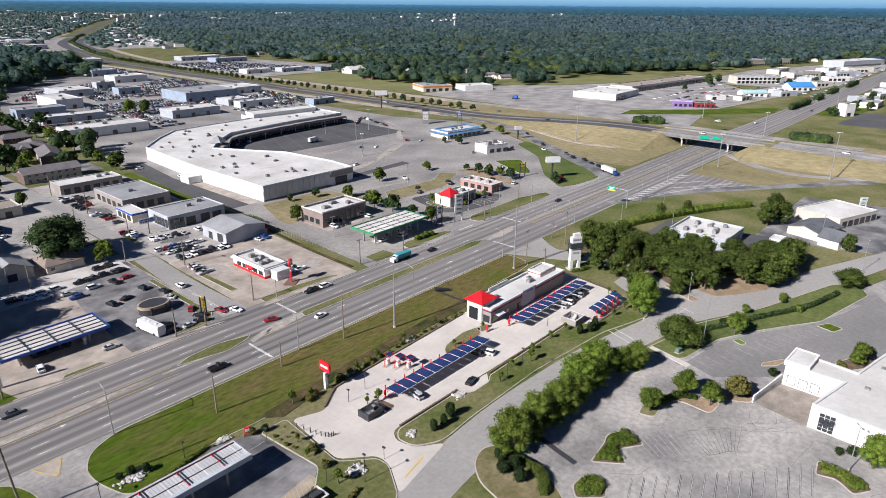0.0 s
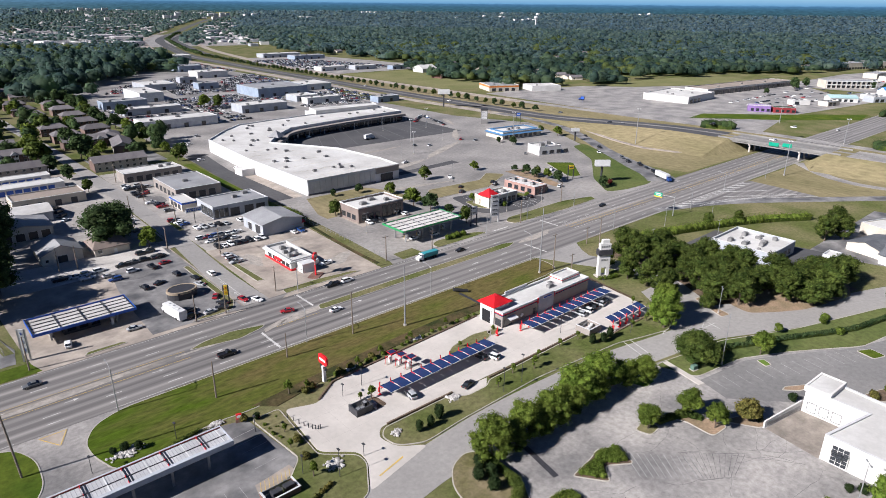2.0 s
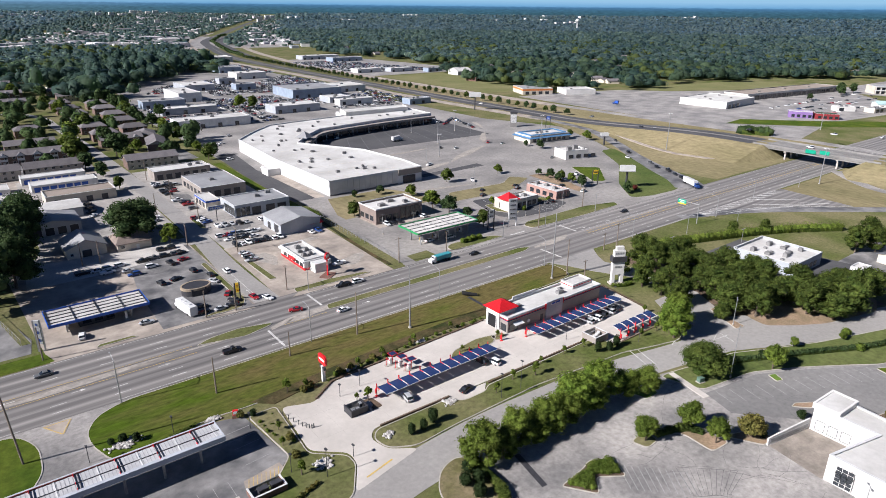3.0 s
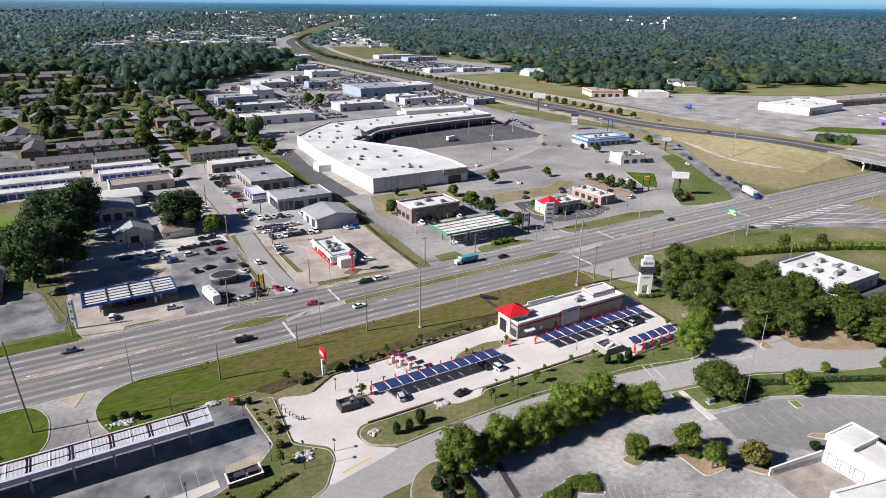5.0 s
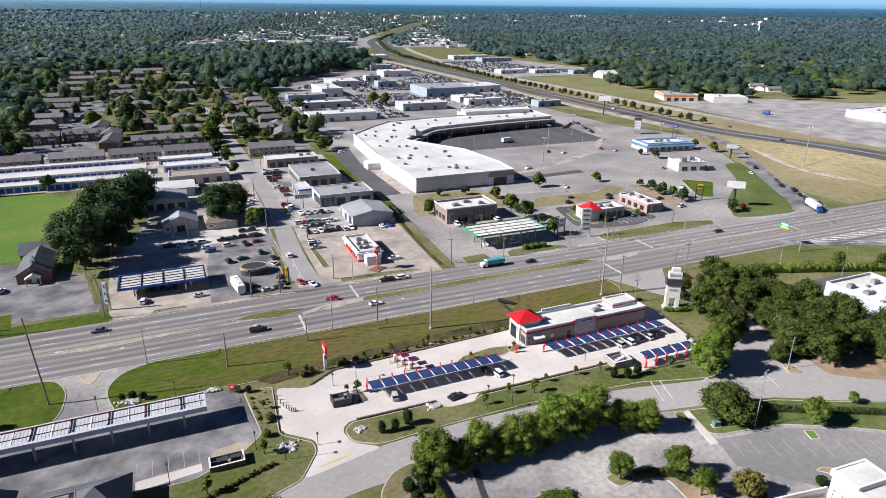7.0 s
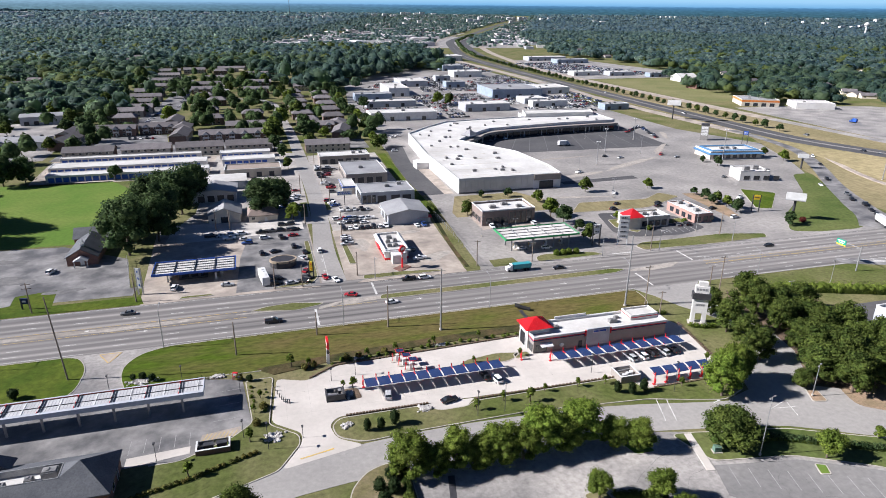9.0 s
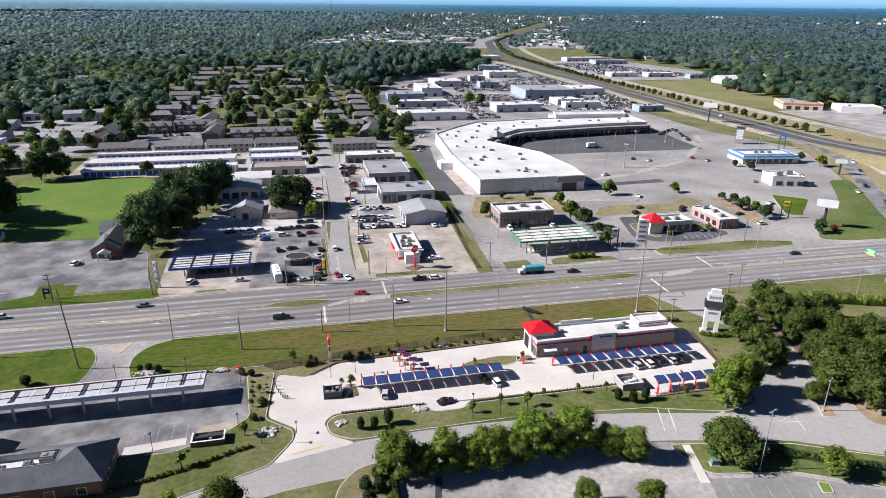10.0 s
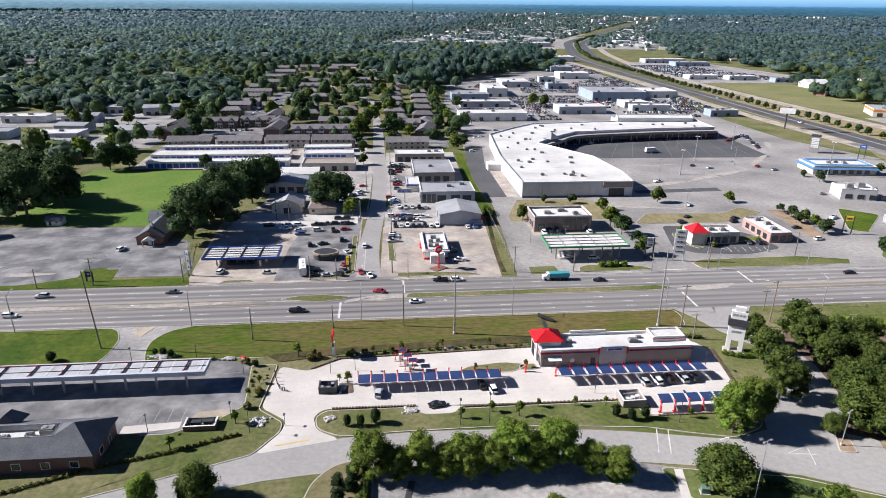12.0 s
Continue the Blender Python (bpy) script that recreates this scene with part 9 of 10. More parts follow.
car_mass("dealer_cars", [[(150, 462), (200, 462), (200, 500), (150, 502)], [(150, 526), (186, 526), (186, 547), (150, 547)], [(203, 436), (225, 438), (225, 498), (203, 498)], [(286, 452), (340, 452), (340, 478), (286, 478)], [(206, 500), (278, 500), (280, 585), (206, 586)], [(226, 600), (372, 604), (372, 760), (300, 690), (240, 690)], [(180, 650), (250, 650), (300, 760), (200, 700)], [(320, 800), (380, 800), (380, 930), (330, 930)], [(270, 496), (345, 500), (345, 540), (270, 540)], [(335, 468), (372, 470), (378, 560), (372, 566), (340, 540)], [(462, 760), (580, 712), (590, 740), (540, 930), (462, 935)]], 2.5, 6.0, "long rows of mixed cars on the dealer lots", 0.82)
car_mass("lot_cars", [[(600, 212), (780, 200), (780, 262), (600, 262)], [(-170, 400), (-60, 410), (-60, 430), (-170, 425)], [(250, 1400), (420, 1400), (700, 2300), (320, 2300)], [(850, 150), (1200, 150), (1200, 205), (850, 215)], [(800, 180), (960, 170), (960, 250), (860, 250)], [(720, 150), (840, 150), (800, 200), (720, 180)]], 4.0, 11.0, "scattered cars on far lots", 0.34)

# ---- smaller trees, shrubs, hedges and rocks ----
for x, y, s in ((142.7, 200.5, 0.72), (175.6, 191.3, 0.85), (176.5, 181.2, 0.85), (178.4, 171.8, 0.5), (176.7, 159.8, 0.78), (179.1, 211.9, 0.6), (169.2, 222.5, 0.48), (157.4, 225, 0.36), (207.5, 221.9, 0.76), (239.7, 220, 0.55), (254.1, 204.9, 0.4), (254.2, 197.1, 0.55), (256.6, 192, 0.55), (255.8, 184.7, 0.56), (254.5, 177, 0.62), (263.3, 157, 0.6), (346.3, 265.6, 0.62), (349.3, 253.4, 0.7), (304, 252, 0.6), (302, 262, 0.4), (177.6, 196.6, 0.66), (199.6, 180, 0.4), (259, 181, 0.5), (252, 190, 0.5),
                (72.1, 374.6, 1.5), (73.2, 400.7, 1.3), (53, 481, 1.2), (92, 373.7, 1.5), (93.4, 465.7, 1.4), (80.5, 440, 1.3), (94, 410, 1.3), (72, 350, 1.0), (93, 350, 1.0), (105, 383, 0.8), (135.3, 381.6, 1.0), (137.5, 420, 1.0), (131, 338, 0.95), (133.2, 362.6, 0.7), (131, 479, 1.0), (134, 564, 1.1), (138, 653, 1.0), (2, 468.7, 1.3), (24, 482, 1.7), (-30, 379, 1.0), (-62, 470, 1.2), (-83, 515, 1.2), (33.6, 585, 1.1), (51, 606, 0.9), (55.4, 708, 1.6), (44, 385.5, 0.6), (136, 345, 0.9), (-4.7, 297.9, 0.75), (134.6, 400, 1.0), (136, 440, 1.0), (134, 460, 1.1), (132, 500, 1.1), (133, 525, 1.1), (135, 545, 1.0), (137, 590, 1.1), (138, 620, 1.1), (88, 600, 1.2), (92, 560, 1.2), (60, 560, 1.0), (45, 540, 0.9), (40, 640, 1.1), (75, 700, 1.3), (95, 680, 1.2), (20, 700, 1.0), (22, 560, 1.2), (110, 480, 0.9), (84, 480, 1.0), (-20, 515, 0.8), (-55, 560, 1.3), (-58, 600, 1.3), (-60, 660, 1.3), (-56, 430, 1.1), (-52, 375, 0.9), (-70, 350, 1.0), (-110, 350, 1.2), (-140, 350, 1.2), (-90, 430, 1.0), (-130, 440, 1.0), (-160, 470, 1.2), (-100, 460, 1.0), (-180, 420, 1.1), (-75, 320, 1.4), (-90, 300, 1.4), (-66, 280, 1.3), (226, 505, 1.2), (218, 515, 1.2), (150, 500, 1.2), (76, 330, 0.8), (77, 300, 0.7), (74, 212, 0.8)):
    plant(MID[k % 4], x, y, s)
    k += 1
town = random.Random(9)
tp = []
while len(tp) < 118:
    x, y = (town.uniform(-60, 145), town.uniform(358, 720)) if len(tp) < 100 else (town.uniform(-230, -55), town.uniform(335, 500))
    if abs(x - 84) < 7 or any(abs(x - a) < 15 and abs(y - b) < 10 for a, b, _, _ in spots) or (-20 < x < 16 and y < 640):
        continue
    if not any(a - 6 < x < c + 6 and b - 6 < y < d + 6 for a, b, c, d, _ in DEAL):
        tp.append((x, y))
leafy_crowns("town_trees", np.array([p[0] for p in tp]), np.array([p[1] for p in tp]), rng.uniform(3, 6, len(tp)), rng.uniform(6, 14, len(tp)), 160, 0.8, "garden trees between the apartment houses", LEAF_OAK)
# clipped row along the freeway
for i in range(66):
    y = 335 + i * 11.5
    x = 15 + float(np.interp(y, [p[1] for p in FREEWAY], [p[0] for p in FREEWAY]))
    plant(MID[(i % 3)], x, y + rng.uniform(-2, 2), rng.uniform(0.5, 0.72))
for x, y, s in ((604, 104, 0.7), (612, 110, 0.6), (650, 98, 0.9), (660, 88, 0.8), (705, 96, 0.9), (745, 100, 0.9), (830, 196, 0.8), (838, 210, 0.9), (876, 178, 0.8), (790, 262, 1.1), (776, 268, 1.2), (762, 262, 1.0), (948, 186, 0.8), (690, 262, 0.7)):
    plant(MID[1], x, y, s)


my = np.arange(1100, 2000, 13.0) + rng.uniform(-4, 4, 70)
leafy_crowns("median_shrubs", np.interp(my, [p[1] for p in FREEWAY], [p[0] for p in FREEWAY]) + 17, my, rng.uniform(3, 6, 70), rng.uniform(4, 7, 70), 60, 1.4, "overgrown shrubs between the carriageways", LEAF_OAK)


def shrub(label, r, h, material, leaves=500, size=0.16, name="shrub"):
    root = thing(name, label, "shrub", "shrubs")
    ls = [((0, 0, h * 0.5), r * 0.8)]
    for i in range(9):
        a = i * 2.4
        ls.append(((r * 0.35 * math.cos(a), r * 0.35 * math.sin(a), h * (0.25 + 0.055 * i)), r * 0.62))
    part("stem", Solid().tube((0, 0, -0.1), (0, 0, h * 0.5), 0.06, n=6), BARK, root)
    put("foliage", leaf_crown("foliage", ls, leaves, size, material, (0.82, 1.06)), root)
    fresh.append(root)
    return root


YEW = mat("dark yew needles", (0.019, 0.034, 0.012), (0.032, 0.050, 0.017), big=0.4, fine=3, grain=0.2, island=0.3, rough=0.85, spec=0.1, leafy=0.15)
BALL = shrub("clipped dark evergreen shrub on the bed", 1.1, 2.3, YEW, 1000, 0.16)
BUSH = shrub("low loose green shrub beside the paving", 0.9, 1.2, LEAF, 320, 0.2)
for x, y, s in ((79.2, 70.8, 0.85), (81.9, 70.5, 0.85), (84.9, 71.4, 1.1), (134.7, 69.6, 0.9), (137.4, 68.2, 0.9), (140.5, 68.5, 1.0), (80.9, 55.6, 1.3), (80.7, 52.4, 1.3), (78.3, 53.2, 1.25), (78.6, 49.6, 1.3), (-3.6, 98.8, 1.0), (8.2, 101.6, 1.2), (33.4, 102.9, 0.85), (56.6, 95.6, 0.8), (165, 43.6, 1.0), (126.4, 6.5, 1.0), (125.2, 8.4, 0.8), (134, 27.8, 0.8), (146.6, 26.2, 1.0), (169, 12.6, 1.2), (173, 11, 1.1), (35.6, 101.6, 0.85), (31.4, 103, 0.7)):
    plant(BALL, x, y, s * 0.95, sz=s * (1.5 if 60 < y < 90 else 1.0))
for i in range(40):
    a = i / 39
    plant(BUSH, 76 + a * 84 + rng.uniform(-0.6, 0.6), 98.2 + 1.6 * min(1, a * 3) + rng.uniform(-0.3, 0.9), rng.uniform(0.35, 0.8))
for i in range(15):
    plant(BUSH, rng.uniform(56.8, 60.2), rng.uniform(80, 95), rng.uniform(0.25, 0.55))
for x, y in ((158.6, 150.4), (161, 150.2), (163.4, 150.6), (166, 150.2), (203, 171), (205, 166), (222, 21), (194, 36), (188, 30.4), (224, 170)):
    plant(BUSH, x, y, 1.5)
for x, y, s in ((109.1, 73.2, 1.0), (114.6, 71.4, 1.3), (119.3, 74.2, 0.8), (127.2, 74, 0.9), (133.7, 73.4, 0.9), (102.5, 71.5, 1.0), (150, 68, 0.9), (156, 67.5, 1.0), (78.6, 86.2, 1.2), (76.6, 87.6, 0.7), (58.8, 88, 0.8), (57.4, 83, 0.8), (84, 99.4, 0.9), (91, 100, 1.0), (66, 99.4, 1.3), (101, 100.6, 1.0), (113, 101, 0.9), (56.6, 73.2, 1.2), (46, 66, 1.2), (120, 90.2, 0.8), (162.6, 76, 0.9), (100, 101, 0.6), (70, 98.5, 0.9), (108, 90, 0.7)):
    plant(SAPLING[0], x, y, s)
CRIMSON = shrub("dark red-leaved shrub below the billboard", 1.3, 1.8, mat("dark red leaves", (0.085, 0.018, 0.016), (0.12, 0.03, 0.024), big=0.3, fine=2, grain=0.2, island=0.4, rough=0.8, spec=0.1, leafy=0.3), 500, 0.2)
plant(CRIMSON, 271, 158.4, 1.2)
BROWN = shrub("brown autumn-tinged shrub on the bed", 1.0, 1.5, LEAF_OLIVE, 320, 0.2)
for x, y in ((162.2, 15.2), (161, 14.6), (69, 97.6), (71, 98.2), (79, 99.4), (82, 99.6), (88.4, 100), (58, 78.4), (59.4, 84), (54.4, 96.8)):
    plant(BROWN, x, y, 1.0)


def hedge(label, pts, w, h, n, material=LEAF_DARK):
    line = smooth_line(pts, 1.0)
    ls = [((p.x + rng.uniform(-0.1, 0.1), p.y + rng.uniform(-0.1, 0.1), h * 0.5), w * 0.62) for p in line]
    root = thing("hedge", label, "hedge")
    put("foliage", leaf_crown("foliage", ls, n, 0.22, material, (0.75, 1.1)), root)
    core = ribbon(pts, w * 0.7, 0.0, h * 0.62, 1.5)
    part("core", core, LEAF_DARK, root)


hedge("long clipped dark hedge along the grass strip", [(152, 47.2), (157, 46.4), (164, 43), (175.4, 37.6), (185, 32.6), (193.5, 28.6), (201, 26.6), (208, 24.8)], 1.4, 1.3, 5600, LEAF_OAK)
hedge("straggly brown hedge beside the office lawn", [(31, 60.6), (38, 62.8), (46, 65), (52, 67.4), (57.6, 69.4)], 0.9, 0.6, 1500, LEAF_OLIVE)
hedge("straggly low hedge before the office", [(16, 54.6), (22, 56.6), (31, 60.4)], 0.9, 0.6, 800, LEAF_OLIVE)

hedge("clipped hedge between the small trees", [(117.5, 41), (121, 40), (124, 38.4)], 1.4, 1.2, 600)
hedge("overgrown scrub along the ramp verge", [(196, 103), (214, 104.5), (232, 99), (252, 92), (270, 84), (286, 74)], 4.0, 2.4, 5000, LEAF)
for at in ([(457.6, 206), (466, 191)], [(467.6, 101), (471, 82)], [(617, 140), (645, 139), (670, 138.4)], [(766, 141), (800, 141)], [(850, 140), (905, 140)], [(700, 139), (724, 139)]):
    hedge("dense rounded thicket beside the road", at, 8.5 if at[0][0] < 500 else 6.0, 4.4, 2600, LEAF_OAK)
hedge("overgrown scrub beside the pylon", [(168, 101), (164, 101.6), (160, 102)], 1.2, 1.0, 300)
hedge("planting round the foot of the pylon", [(170.5, 92.6), (173, 91.2), (176, 90.6)], 1.4, 0.9, 600, LEAF)
hedge("dark scrub in the ditch", [(130, 207), (130, 214)], 3.0, 2.0, 900)
hedge("scrub at the foot of the long canopy", [(-50, 95.6), (-20, 96), (10, 95.8), (22, 96.4)], 0.8, 0.7, 1400)
hedge("scrub at the foot of the long canopy", [(33, 95.6), (40, 98), (46, 99.6)], 0.8, 0.7, 500)


def planting(label, poly, h, n, material):
    """Low clipped planting that fills a bed from edge to edge."""
    inner = inset(poly, 0.55)
    xs, ys = np.meshgrid(np.arange(min(q[0] for q in poly), max(q[0] for q in poly), 0.75), np.arange(min(q[1] for q in poly), max(q[1] for q in poly), 0.75))
    xs, ys = xs.ravel(), ys.ravel()
    ok = inside(inner, xs, ys)
    root = thing("hedge", label, "hedge")
    put("foliage", leaf_crown("foliage", [((float(x), float(y), h * 0.45), 0.72 + 0.1 * rng.uniform()) for x, y in zip(xs[ok], ys[ok])], n, 0.17, material, (0.8, 1.06)), root)
    part("core", Solid().prism(inset(poly, 0.6), 0.05, h * 0.7), material, root)


planting("low clipped green planting filling the forked island", [(91.9, 42.7), (95.7, 37.6), (98.6, 40.8), (103.1, 37.6), (105, 42.3), (101, 44), (98.6, 43.2)], 1.0, 4200, LEAF)
planting("low clipped green planting filling the small island", [(81.7, 40), (84, 42), (88, 41.4), (89.1, 38), (85, 36.3)], 1.1, 1900, LEAF)
planting("low clipped hedge bent round the island", [(116.4, 10.2), (120.4, 10.6), (120.4, 7), (119.6, 3.6), (118.2, 1.7), (115, 4.1), (117.4, 7.2)], 1.1, 1900, LEAF)
planting("low clipped hedge filling the bed under the round trees", [(119.4, 41.2), (122.6, 40.8), (125.6, 40), (126.6, 35.6), (124.6, 34.6), (123.6, 38)], 0.9, 1700, LEAF_DARK)
planting("thick clipped dark hedge at the island edge", [(82.2, 59), (84.4, 57.6), (84.2, 50), (83, 46), (78.6, 43), (77, 45), (80.6, 47.6), (82, 51)], 1.7, 3600, LEAF_DARK)

# river rock beds
def rocks(label, x, y, rx, ry, n):
    rr2 = np.random.default_rng(int(x * 10))
    xs, ys = x + rr2.normal(scale=rx * 0.5, size=n), y + rr2.normal(scale=ry * 0.5, size=n)
    rad = rr2.uniform(0.12, 0.4, n)
    v = (ICO_V[None] * (1 + rr2.normal(scale=0.16, size=(n, 12, 1)))) * rad[:, None, None] * np.array([1, 1, 0.7]) + np.stack([xs, ys, rad * 0.4 + 0.12], 1)[:, None]
    f = (np.array(ICO_F)[None] + (np.arange(n) * 12)[:, None, None]).reshape(-1, 3)
    tagged(put("river_rock", mesh_of("river_rock", v.reshape(-1, 3), [tuple(q) for q in f], ROCK)), label, "rocks", kind="stuff")


rocks("pale river rock bed on the lawn", 61.2, 73.6, 1.6, 1.4, 130)
rocks("pale river rock bed beside the driveway", 33.4, 101.8, 2.6, 1.2, 160)
rocks("pale river rock at the lot corner", 49.6, 99.4, 1.6, 0.7, 90)
rocks("pale river rock on the bed", 92.0, 74.8, 1.4, 0.9, 110)
rocks("pale river rock near the pay lanes", 103, 100.2, 1.6, 0.5, 70)
rocks("pale river rock on the bed", 75.4, 73.4, 0.9, 0.9, 60)
rocks("dark mulch and rock beside the bin enclosure", 77.6, 84.6, 0.9, 1.3, 80)
rocks("pale river rock behind the hedge row", 82, 99.4, 1.2, 0.5, 60)
slab("mulch_bed", rounded([(76.5, 82.4), (80, 82.6), (79.6, 86.6), (76.6, 86.8)], 0.6), 0.12, MULCH, "brown mulch bed beside the vacuums", "bed")
# dark stone edging along the beds
def edging(x0, y0, x1, y1, n):
    r = thing("bed_edging", "row of dark stones edging the bed", "edging", m=pose(x0, y0, 0.05))
    me = Solid().prism(rounded([(-0.3, -0.22), (0.3, -0.22), (0.3, 0.22), (-0.3, 0.22)], 0.12, 2), 0, 0.32).mesh("stone", MULCH)
    for i in range(n):
        t = i / (n - 1)
        put("stone", me, r, m=pose((x1 - x0) * t, (y1 - y0) * t, 0, 0, 0, (i * 37) % 20 - 10))


edging(76, 97.4, 123, 99.6, 62)
edging(76, 76.9, 93, 76.6, 26)
edging(104, 75.6, 137, 75.4, 38)
edging(144, 69.2, 163, 69.0, 24)
edging(168.2, 95, 165.9, 78, 24)
edging(70, 93.4, 75.6, 97.2, 10)

# ---- road markings ----
def marks(name, boxes, material, label, z=0.052):
    so = Solid()
    for x0, y0, x1, y1 in boxes:
        so.box(x0, y0, z - 0.02, x1, y1, z)
    tagged(put(name, so.mesh(name, material)), label, "marking", kind="structure")


dash = []
for i in range(-14, 42):
    x = i * 12.0
    for y in (121.2, 124.2, 136.4, 139.6):
        if not (76 < x + 1.5 < 92 or 176 < x + 1.5 < 202):
            dash.append((x, y - 0.1, x + 3.2, y + 0.1))
marks("lane_marking", dash, PAINT_WHITE, "dashed white lane lines")
marks("edge_line", [(-300, 118.5, 18, 118.62), (36, 118.5, 170, 118.62), (204, 118.5, 250, 118.62), (-300, 143.6, 76, 143.72), (92, 143.6, 172, 143.72), (200, 143.6, 292, 143.72), (330, 143.6, 700, 143.72), (330, 118.5, 700, 118.62), (204, 134.2, 700, 134.32), (204, 128.6, 700, 128.72)], PAINT_WHITE, "solid white edge lines")
marks("median_line", [(-300, 128.7, 56, 128.82), (-300, 132.5, 56, 132.62), (204, 130.2, 420, 130.32), (204, 130.5, 420, 130.62), (204, 132.4, 420, 132.52), (79, 129.4, 92, 129.52)], PAINT_YELLOW, "solid yellow median lines")
marks("stop_bar", [(74.2, 119, 74.8, 129), (92.6, 134.4, 93.2, 143.4), (176, 119, 176.6, 129), (201.4, 134.4, 202, 143.4), (78.6, 148.4, 82, 148.9), (178, 146, 186, 146.5)], PAINT_WHITE, "white stop bars")


def slanted(name, items, material, label, z=0.056):
    so = Solid()
    for x0, y0, x1, y1, w in items:
        d = Vector((x1 - x0, y1 - y0)).normalized()
        n = Vector((-d.y, d.x)) * w / 2
        so.prism([(x0 + n.x, y0 + n.y), (x1 + n.x, y1 + n.y), (x1 - n.x, y1 - n.y), (x0 - n.x, y0 - n.y)], z - 0.02, z)
    tagged(put(name, so.mesh(name, material)), label, "marking", kind="structure")


slanted("gore_chevrons", [(262 + 5.2 * k, 118.2, 267 + 5.2 * k, 115.6 - 0.1 * k, 0.9) for k in range(12)] + [(270 + 6 * k, 112 - 1.5 * k, 280 + 6 * k, 110.5 - 2.6 * k, 0.3) for k in range(8)] + [(255, 119.6, 325, 117.9, 0.25), (255, 119.0, 290, 108.6, 0.25), (290, 108.6, 326, 84.5, 0.25), (292, 112, 322, 92, 0.5), (300, 116, 318, 104, 0.5)], PAINT_WHITE, "white painted gore chevrons", 0.06)
# faded stall lines on the near lot
stall, tar = [], []
for k in range(16):
    t = k / 15
    ax, ay, bx, by = 92.5 + 25.6 * t, 34.8 - 23.6 * t, 87.5 + 21.8 * t, 33.2 - 23.9 * t
    for off in (-0.16, 0.16):
        tar.append((ax + off, ay + off, bx + off, by + off, 0.06 + 0.05 * (k % 3 == 1)))
    tar.append((ax - 0.2, ay - 0.2, ax + 0.2, ay + 0.2, 0.06))
    stall.append((ax, ay, bx, by, 0.2))
for k in range(11):
    t = k / 10
    tar.append((112.5 + 9 * t, 33.4 - 8.5 * t, 108.5 + 5.5 * t, 27 - 3.6 * t, 0.05))
    stall.append((104.5 + 8.5 * t, 40.4 - 9 * t, 101 + 8 * t, 34.6 - 8 * t, 0.14))
tar += [(112.3, 33.6, 121.6, 25.0, 0.05), (108, 27, 114, 23.2, 0.05), (88, 30, 106, 12, 0.07)]
for k in range(14):
    stall.append((142 + 3.2 * k, 42.4 - 1.35 * k, 140.6 + 3.2 * k, 37.6 - 1.35 * k, 0.12))
slanted("stall_lines", stall, mat("faded grey stall paint", (0.37, 0.36, 0.345), (0.27, 0.265, 0.26), big=0.8, fine=3), "faded parking stall lines", 0.032)
TAR = mat("tar crack filler", (0.07, 0.07, 0.072), (0.10, 0.10, 0.10), big=0.6, fine=3)
slanted("tar_seams", tar, TAR, "dark tar lines over old stall marks", 0.036)
slab("drain", [(90.9, 53.9), (92.1, 53.7), (90.1, 44.5), (88.9, 44.7)], 0.035, METAL_DARK, "long dark trench drain in the lot", "drain")
# cracks in the old asphalt
ck = random.Random(33)


def cracks(n, x0, y0, x1, y1, w, lean):
    out = []
    for _ in range(n):
        x, y, a = ck.uniform(x0, x1), ck.uniform(y0, y1), lean + ck.choice((0, math.pi / 2)) + ck.uniform(-0.25, 0.25)
        for _ in range(ck.randint(4, 9)):
            q = ck.uniform(0.8, 2.6)
            nx, ny = x + q * math.cos(a), y + q * math.sin(a)
            out.append((x, y, nx, ny, w * ck.uniform(0.5, 1.2)))
            x, y, a = nx, ny, a + ck.uniform(-0.5, 0.5)
    return out


slanted("crack_lines", cracks(34, 90, 0, 132, 46, 0.05, -0.75) + cracks(14, 142, 22, 180, 36, 0.05, -0.4), mat("weathered crack filler", (0.11, 0.107, 0.105), (0.15, 0.145, 0.14), big=0.6, fine=3), "fine dark cracks in the old lot", 0.037)
# service road arrows and lines
slanted("road_lines", [(139, 57.8, 141.6, 65.2, 0.2), (141.2, 57.2, 143.8, 64.8, 0.2), (152, 50.6, 160, 49, 0.15), (163, 55.6, 169, 54.8, 0.16), (167, 52, 168.4, 56.6, 0.16), (163.2, 55.4, 168.2, 57.2, 0.16)], PAINT_WHITE, "white turn markings on the service road", 0.06)
slanted("yellow_lines", [(65.6, 65.6, 72, 67.0, 0.35), (21.9, 117.1, 24.5, 112.6, 0.2), (26.7, 117.1, 24.7, 112.6, 0.2), (21.9, 117.1, 26.7, 117.1, 0.2)], PAINT_YELLOW, "yellow painted kerb lines", 0.075)
slanted("hatch_lines", [(47.6 + 0.8 * k, 75.6, 48.6 + 0.8 * k, 78.0, 0.12) for k in range(8)], PAINT_YELLOW, "yellow hatching before the enclosure", 0.07)
slanted("stall_lines", [(34.5 + 2.7 * k, 75.2, 34.5 + 2.7 * k, 79.6, 0.1) for k in range(5)] + [(49.5, 82 + 2.7 * k, 54.8, 82.4 + 2.7 * k, 0.1) for k in range(5)], mat("faded grey stall paint", (0.37, 0.36, 0.345)), "white stall lines beside the canopy", 0.04)
